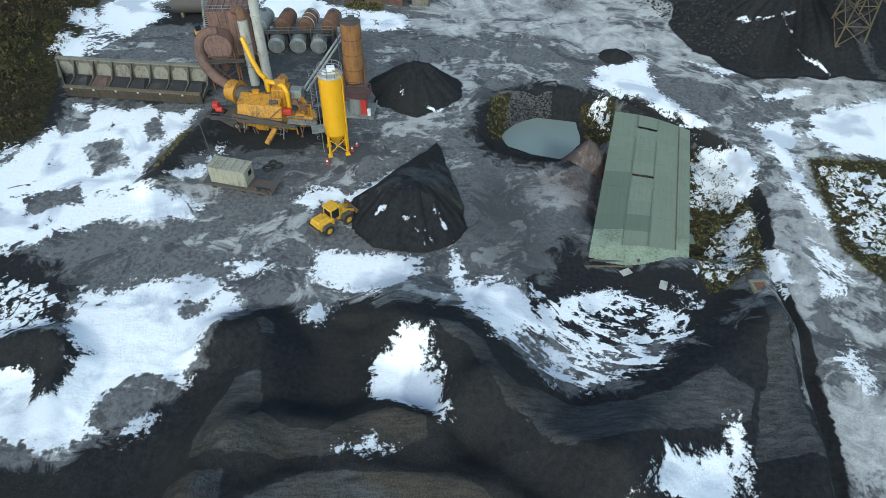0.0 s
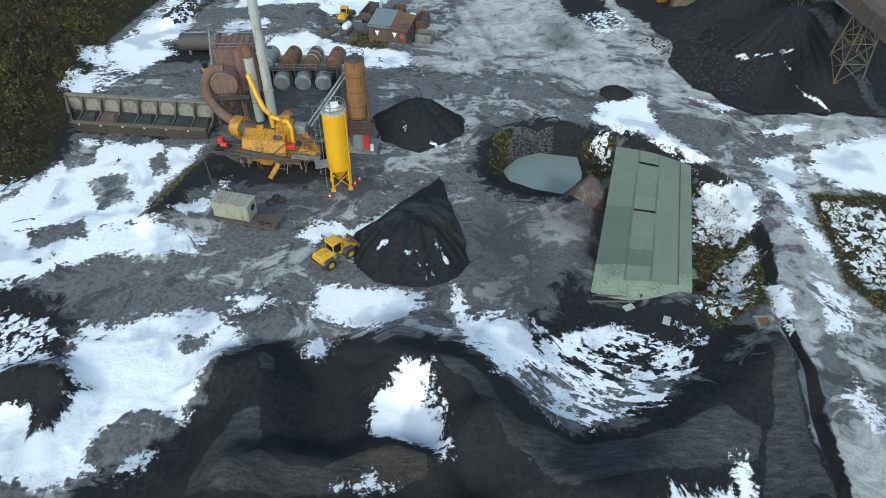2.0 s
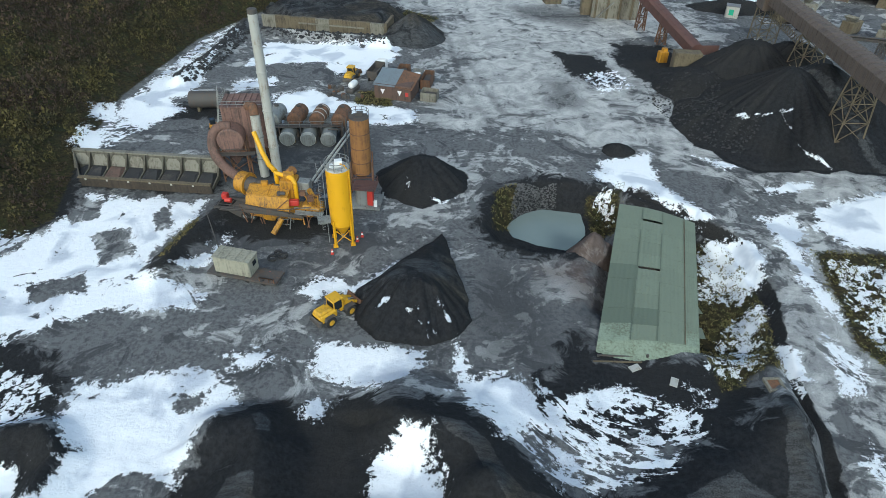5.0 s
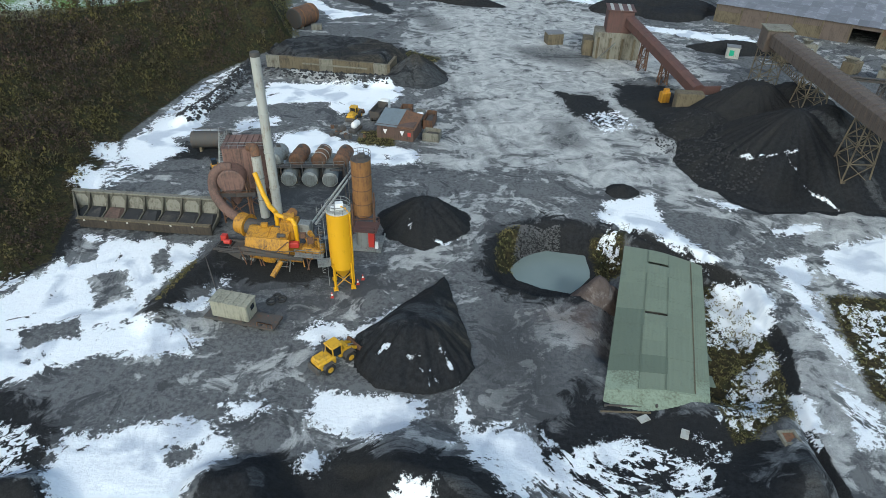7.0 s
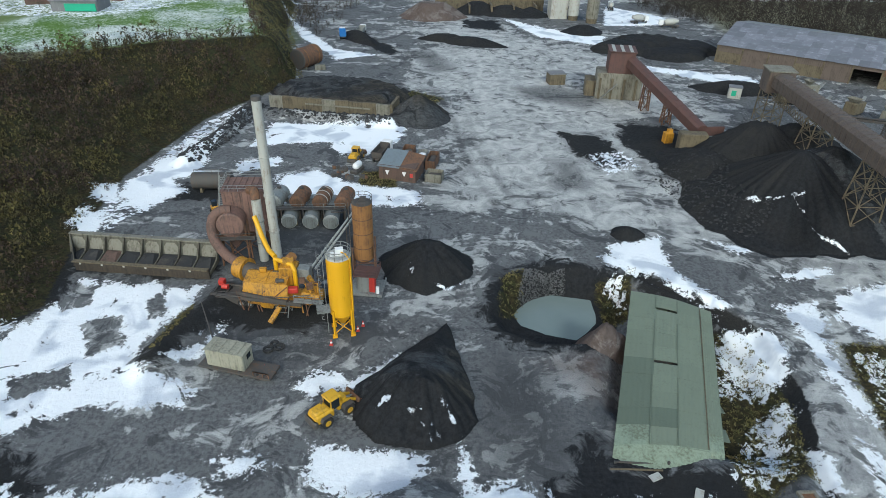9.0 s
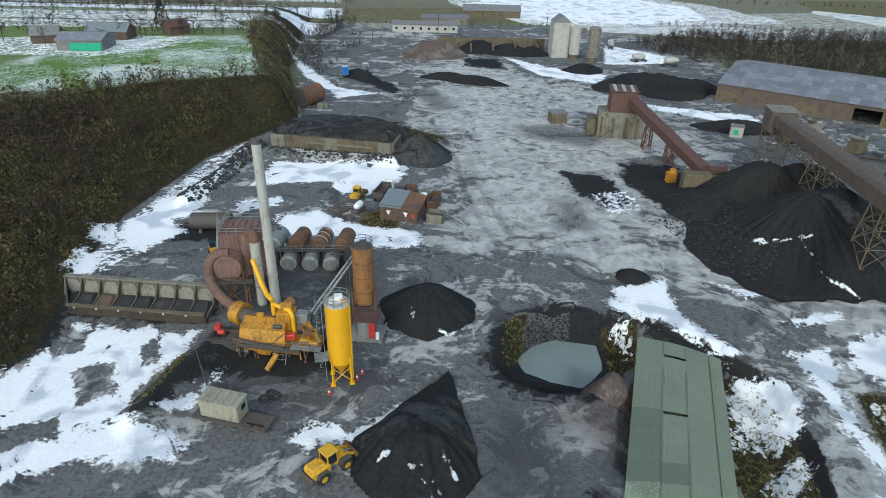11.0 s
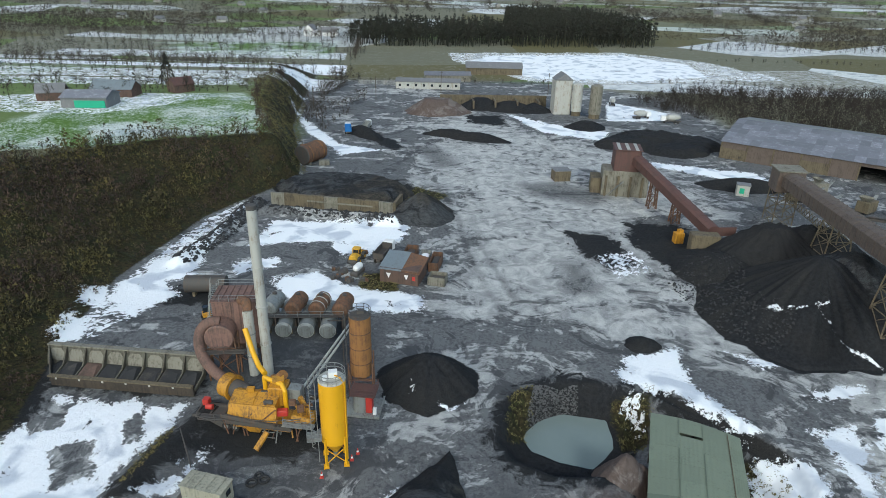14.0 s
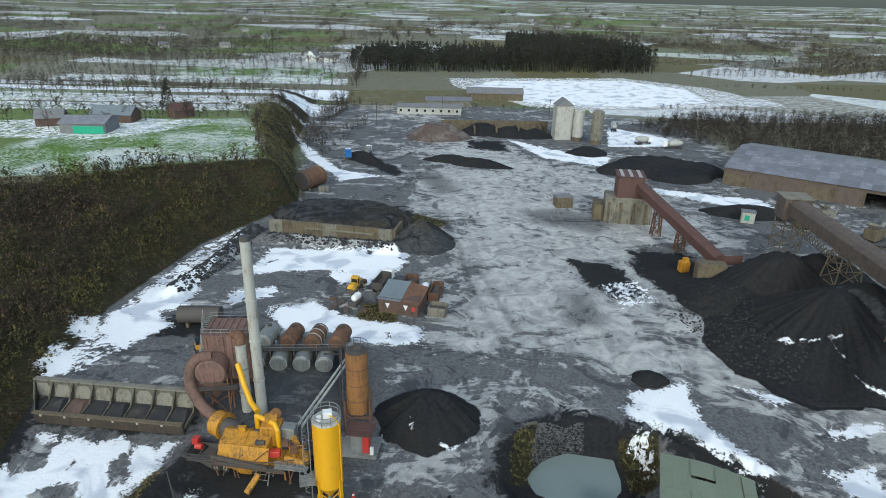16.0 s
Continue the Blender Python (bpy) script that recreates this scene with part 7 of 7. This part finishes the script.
for k, x in enumerate((-48, -44, -40, -36, -32, -28)):
    t = thing("gate_pillar" if k in (0, 5) else "fence_panel", x, 372, 0, "pale palisade fencing at the yard entrance", "fence", "entrance fence")
    sh = Shape()
    for i in range(9):
        sh.box(-2 + i * 0.5, 0, 0, 0.2, 0.08, 2.4)
    part("pales", sh.beam((-2, 0.06, 1.9), (2, 0.06, 1.9), 0.1), pale_grey, t)
r = random.Random(5)
pattern = plain_house(-240, 720, 10, 10, 7, 3.2, 2.8, pale_grey, grey_sheet, "small distant pale house among fields", "house", "distant houses")
for k in range(110):
    y = 700 + 2600 * r.random() ** 1.4
    x = r.uniform(-0.75, 0.75) * y
    if abs(x - 40) < 190 and y < 900:
        continue
    copy_thing(pattern, pose(x, y, ground_z(x, y), 0, 0, r.uniform(0, 180)))


# ---- plants ----
class Leaves:
    """Many small leaf and twig triangles gathered into one mesh."""

    def __init__(self, seed):
        self.r = np.random.RandomState(seed)
        self.tris, self.tones = [], []

    def clump(self, x, y, z, w, h, n, size, lean=0.0, cone=False):
        r = self.r
        u = r.rand(n)
        a, q = r.rand(n) * 6.283, np.sqrt(r.rand(n))
        if cone:
            rad = w * (1.02 - u) * (0.6 + 0.4 * q)
            pz = z + h * (0.1 + 0.9 * u)
        else:
            rad = w * q * np.sqrt(np.clip(1 - (u * 1.0) ** 2 * 0.8, 0, 1)) * (0.8 + 0.35 * np.sin(3 * a + x))
            pz = z + h * u * (0.8 + 0.35 * r.rand(n))
        c = np.stack([x + rad * np.cos(a), y + rad * np.sin(a), pz], 1)
        e1, e2 = r.randn(n, 3), r.randn(n, 3)
        e1[:, 2] = np.abs(e1[:, 2]) + lean
        s = size * (0.5 + r.rand(n, 1))
        e1 = e1 / np.linalg.norm(e1, axis=1, keepdims=True) * s
        e2 = e2 / np.linalg.norm(e2, axis=1, keepdims=True) * s * 0.7
        self.tris.append(np.stack([c - e1 * 0.4, c + e1 * 0.6, c + e2], 1))
        self.tones.append(np.full(n, r.rand()))

    def trunk(self, x, y, z, h, r0):
        for k in range(3):
            a = k * 2.094
            p = np.array([[x + r0 * math.cos(a), y + r0 * math.sin(a), z], [x + r0 * math.cos(a + 2.094), y + r0 * math.sin(a + 2.094), z], [x, y, z + h]])
            self.tris.append(p[None])
            self.tones.append(np.array([0.5]))

    def limbs(self, x, y, z, h, w, n):
        r = self.r
        for k in range(n):
            a, up = r.rand() * 6.283, r.uniform(0.2, 0.7)
            p0 = np.array([x, y, z + h * up])
            p1 = p0 + np.array([math.cos(a) * w * r.uniform(0.4, 1), math.sin(a) * w * r.uniform(0.4, 1), h * (1 - up) * r.uniform(0.5, 1.0)])
            off = np.array([0.0, 0.0, 0.05 + h * 0.012])
            self.tris.append(np.stack([p0 - off, p0 + off, p1])[None])
            self.tones.append(np.array([0.6]))

    def finish(self, name, material, label, category):
        v = np.concatenate(self.tris)
        me = bpy.data.meshes.new(name)
        n = len(v)
        me.vertices.add(n * 3), me.loops.add(n * 3), me.polygons.add(n)
        me.vertices.foreach_set("co", v.reshape(-1).astype(np.float32))
        me.loops.foreach_set("vertex_index", np.arange(n * 3, dtype=np.int32))
        me.polygons.foreach_set("loop_start", np.arange(0, n * 3, 3, dtype=np.int32))
        me.update(calc_edges=True)
        put_attribute(me, "tone", np.repeat(np.concatenate(self.tones), 3))
        me.materials.append(material)
        return tagged(new(name, me), label, category, kind="stuff")


def heights_at(x, y):
    return height(np.array(x)[None], np.array(y)[None])[0]


def bare_tree(L, x, y, z, h, w, n):
    L.trunk(x, y, z - 0.3, h * 0.8, 0.05 + h * 0.018)
    L.limbs(x, y, z, h, w, 10)
    L.clump(x, y, z + h * 0.15, w, h * 0.8, n * 2, 0.13 * h ** 0.8, 1.0)


rs = np.random.RandomState(11)
cx, cy = rs.uniform(-190, -40, 26000), rs.uniform(60, 330, 26000)
on_slope = outline_distance(cx, cy, HILL_FOOT)
above = outline_distance(cx, cy, HILL_TOP)
keep = (on_slope > 1.0) & (above < 2.5) & (rs.rand(26000) < 0.75) & ~((outline_distance(cx, cy, BANK) > 0) )
cx, cy, on_slope = cx[keep], cy[keep], on_slope[keep]
cz = heights_at(cx, cy)
scrub = Leaves(1)
for x, y, z, d in zip(cx, cy, cz, on_slope):
    tall = (0.6 + 4.4 * rs.rand() ** 2.6) * (1.0 if d > 6 else 0.5)
    scrub.clump(x, y, z - 0.2, tall * rs.uniform(0.4, 0.8), tall * 1.3, 34, 0.16 + 0.12 * tall, 0.8)
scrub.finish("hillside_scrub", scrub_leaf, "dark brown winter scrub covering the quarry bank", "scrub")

top_shrubs = Leaves(7)
for x, y, z in zip(cx[::9], cy[::9], cz[::9]):
    if -9 < float(outline_distance(np.array([x]), np.array([y]), HILL_TOP)[0]) < 3:
        h = rs.uniform(1.5, 4.0)
        bare_tree(top_shrubs, x, y, z, h, h * 0.5, 34)
top_shrubs.finish("bank_top_shrubs", hedge_leaf, "bare brown shrubs along the top of the bank", "shrubs")
tufts = Leaves(2)
for x, y, z in zip(cx[::3], cy[::3], cz[::3]):
    if wavy(np.array([x]), np.array([y]), 0.12, 31)[0] > 0.18:
        k = rs.uniform(0.5, 1.3)
        tufts.clump(x, y, z, k, k * 1.1, 20, 0.3, 0.6)
for pts, count in ((GRASS[0], 420), (GRASS[1], 700), (GRASS[2], 60), (GRASS[3], 60), (GRASS[4], 40), (GRASS[5], 90), (GRASS[6], 120), (BANK, 4200)):
    p = np.array(pts)
    gx, gy = rs.uniform(p[:, 0].min(), p[:, 0].max(), count * 2), rs.uniform(p[:, 1].min(), p[:, 1].max(), count * 2)
    ok = outline_distance(gx, gy, pts) > -0.5
    gx, gy = gx[ok], gy[ok]
    for x, y, z in zip(gx, gy, heights_at(gx, gy)):
        k = rs.uniform(0.15, 0.6)
        tufts.clump(x, y, z - 0.05, k * 1.4, k * 0.9, 14, 0.22, 0.6)
tufts.finish("rough_grass", grass_leaf, "tufts of yellow-green rough grass", "grass")

hedges = Leaves(3)


def hedge_row(p0, p1, gap, lo, hi):
    n = int(math.dist(p0, p1) / gap)
    for k in range(n):
        x, y = p0[0] + (p1[0] - p0[0]) * (k + rs.rand()) / n, p0[1] + (p1[1] - p0[1]) * (k + rs.rand()) / n
        h = rs.uniform(lo, hi)
        if y < 600:
            bare_tree(hedges, x, y, ground_z_fast(x, y), h, h * 0.42, 30)
        else:
            hedges.clump(x, y, ground_z_fast(x, y) - 0.5, h * 0.75, h, 34, h * 0.15, 0.5)


def ground_z_fast(x, y):
    c, r_ = np.searchsorted(xs, x), np.searchsorted(ys, y)
    return float(GZ[min(r_, len(ys) - 1), min(c, len(xs) - 1)])


for p0, p1, gap, lo, hi in (
        ((-200, 262), (-74, 282), 5, 2, 6), ((-330, 330), (-60, 345), 6, 3, 8), ((-340, 382), (-52, 392), 5, 3, 9), ((-340, 440), (-60, 455), 6, 3, 8), ((-420, 520), (-70, 540), 6, 4, 9),
        ((-118, 176), (-60, 210), 6, 1.5, 3.5), ((-180, 190), (-150, 270), 6, 4, 9), ((-62, 300), (-56, 372), 4, 2, 6), ((-50, 262), (-44, 300), 4, 2, 4), ((-66, 470), (-80, 600), 5, 4, 9),
        ((-52, 378), (60, 384), 6, 1.5, 4), ((-140, 240), (-100, 268), 6, 4, 8)):
    hedge_row(p0, p1, gap, lo, hi)
for p0, p1, gap, lo, hi in (
        ((-120, 262), (-50, 282), 3.5, 4, 11), ((-300, 300), (-64, 318), 4, 3, 9), ((-300, 365), (-50, 378), 3, 2, 7), ((-420, 470), (-60, 500), 3.5, 4, 10), ((-420, 560), (-80, 585), 3.5, 5, 11),
        ((-210, 200), (-160, 230), 3, 5, 11), ((-60, 280), (-40, 330), 3, 3, 8), ((-64, 330), (-58, 372), 2.5, 5, 12), ((120, 395), (330, 372), 4, 2, 5), ((190, 560), (700, 600), 5, 3, 9),
        ((190, 500), (640, 470), 6, 1.5, 4), ((200, 650), (900, 700), 5, 5, 12), ((-190, 330), (-150, 440), 4, 3, 8), ((-90, 600), (-420, 640), 4, 5, 12)):
    hedge_row(p0, p1, gap, lo, hi)
for k in range(700):
    y = 600 + 3000 * rs.rand() ** 1.5
    x = rs.uniform(-0.8, 0.8) * y
    if abs(x - 40) < 190 and y < 800:
        continue
    a = rs.choice([0.05, 0.05, 1.5]) + rs.uniform(-0.25, 0.25)
    ln = rs.uniform(60, 220)
    hedge_row((x, y), (x + ln * math.cos(a), y + ln * math.sin(a)), 4 + y / 320, 3, 11)
hedges.finish("hedgerows", hedge_leaf, "bare winter hedgerow trees between the fields", "trees")

thicket = Leaves(4)
THICKET = [(88, 338), (118, 291), (150, 276), (200, 246), (300, 250), (320, 372), (132, 372)]
p = np.array(THICKET)
gx, gy = rs.uniform(88, 320, 8000), rs.uniform(246, 380, 8000)
ok = outline_distance(gx, gy, THICKET) > 0
for x, y in zip(gx[ok], gy[ok]):
    h = rs.uniform(2.5, 6.5)
    thicket.clump(x, y, ground_z_fast(x, y) - 0.2, h * 0.45, h, 26, 0.5, 0.9)
    thicket.limbs(x, y, ground_z_fast(x, y), h, h * 0.3, 3)
thicket.finish("thicket", thicket_leaf, "brown leafless thicket beyond the long shed", "trees")

forest = Leaves(5)
FOREST = [(-88, 560), (-60, 545), (170, 575), (185, 640), (150, 760), (60, 790), (50, 660), (-70, 650)]
gx, gy = rs.uniform(-90, 190, 3200), rs.uniform(545, 790, 3200)
ok = outline_distance(gx, gy, FOREST) > 0
for x, y in zip(gx[ok], gy[ok]):
    h = rs.uniform(13, 19) + (4 if x > 55 else 0)
    forest.trunk(x, y, ground_z_fast(x, y) - 0.5, h * 0.9, 0.35)
    forest.clump(x, y, ground_z_fast(x, y) + h * 0.2, 2.9, h * 0.8, 44, 1.5, -0.3, cone=True)
forest.finish("conifer_wood", conifer_leaf, "dense dark conifer plantation", "forest")
fir = thing("fir_tree", -112, 276, 0, "single dark green fir tree by the farm", "tree")
part("trunk", Shape().tube((0, 0, -0.5), (0, 0, 11), 0.3, 0.1, 8), bark, fir)
fl_ = Leaves(6)
fl_.clump(0, 0, 0.6, 3.6, 12, 420, 0.9, -0.4, cone=True)
crown = fl_.finish("crown", conifer_leaf, "", "")
crown.parent = fir
del crown["kind"]
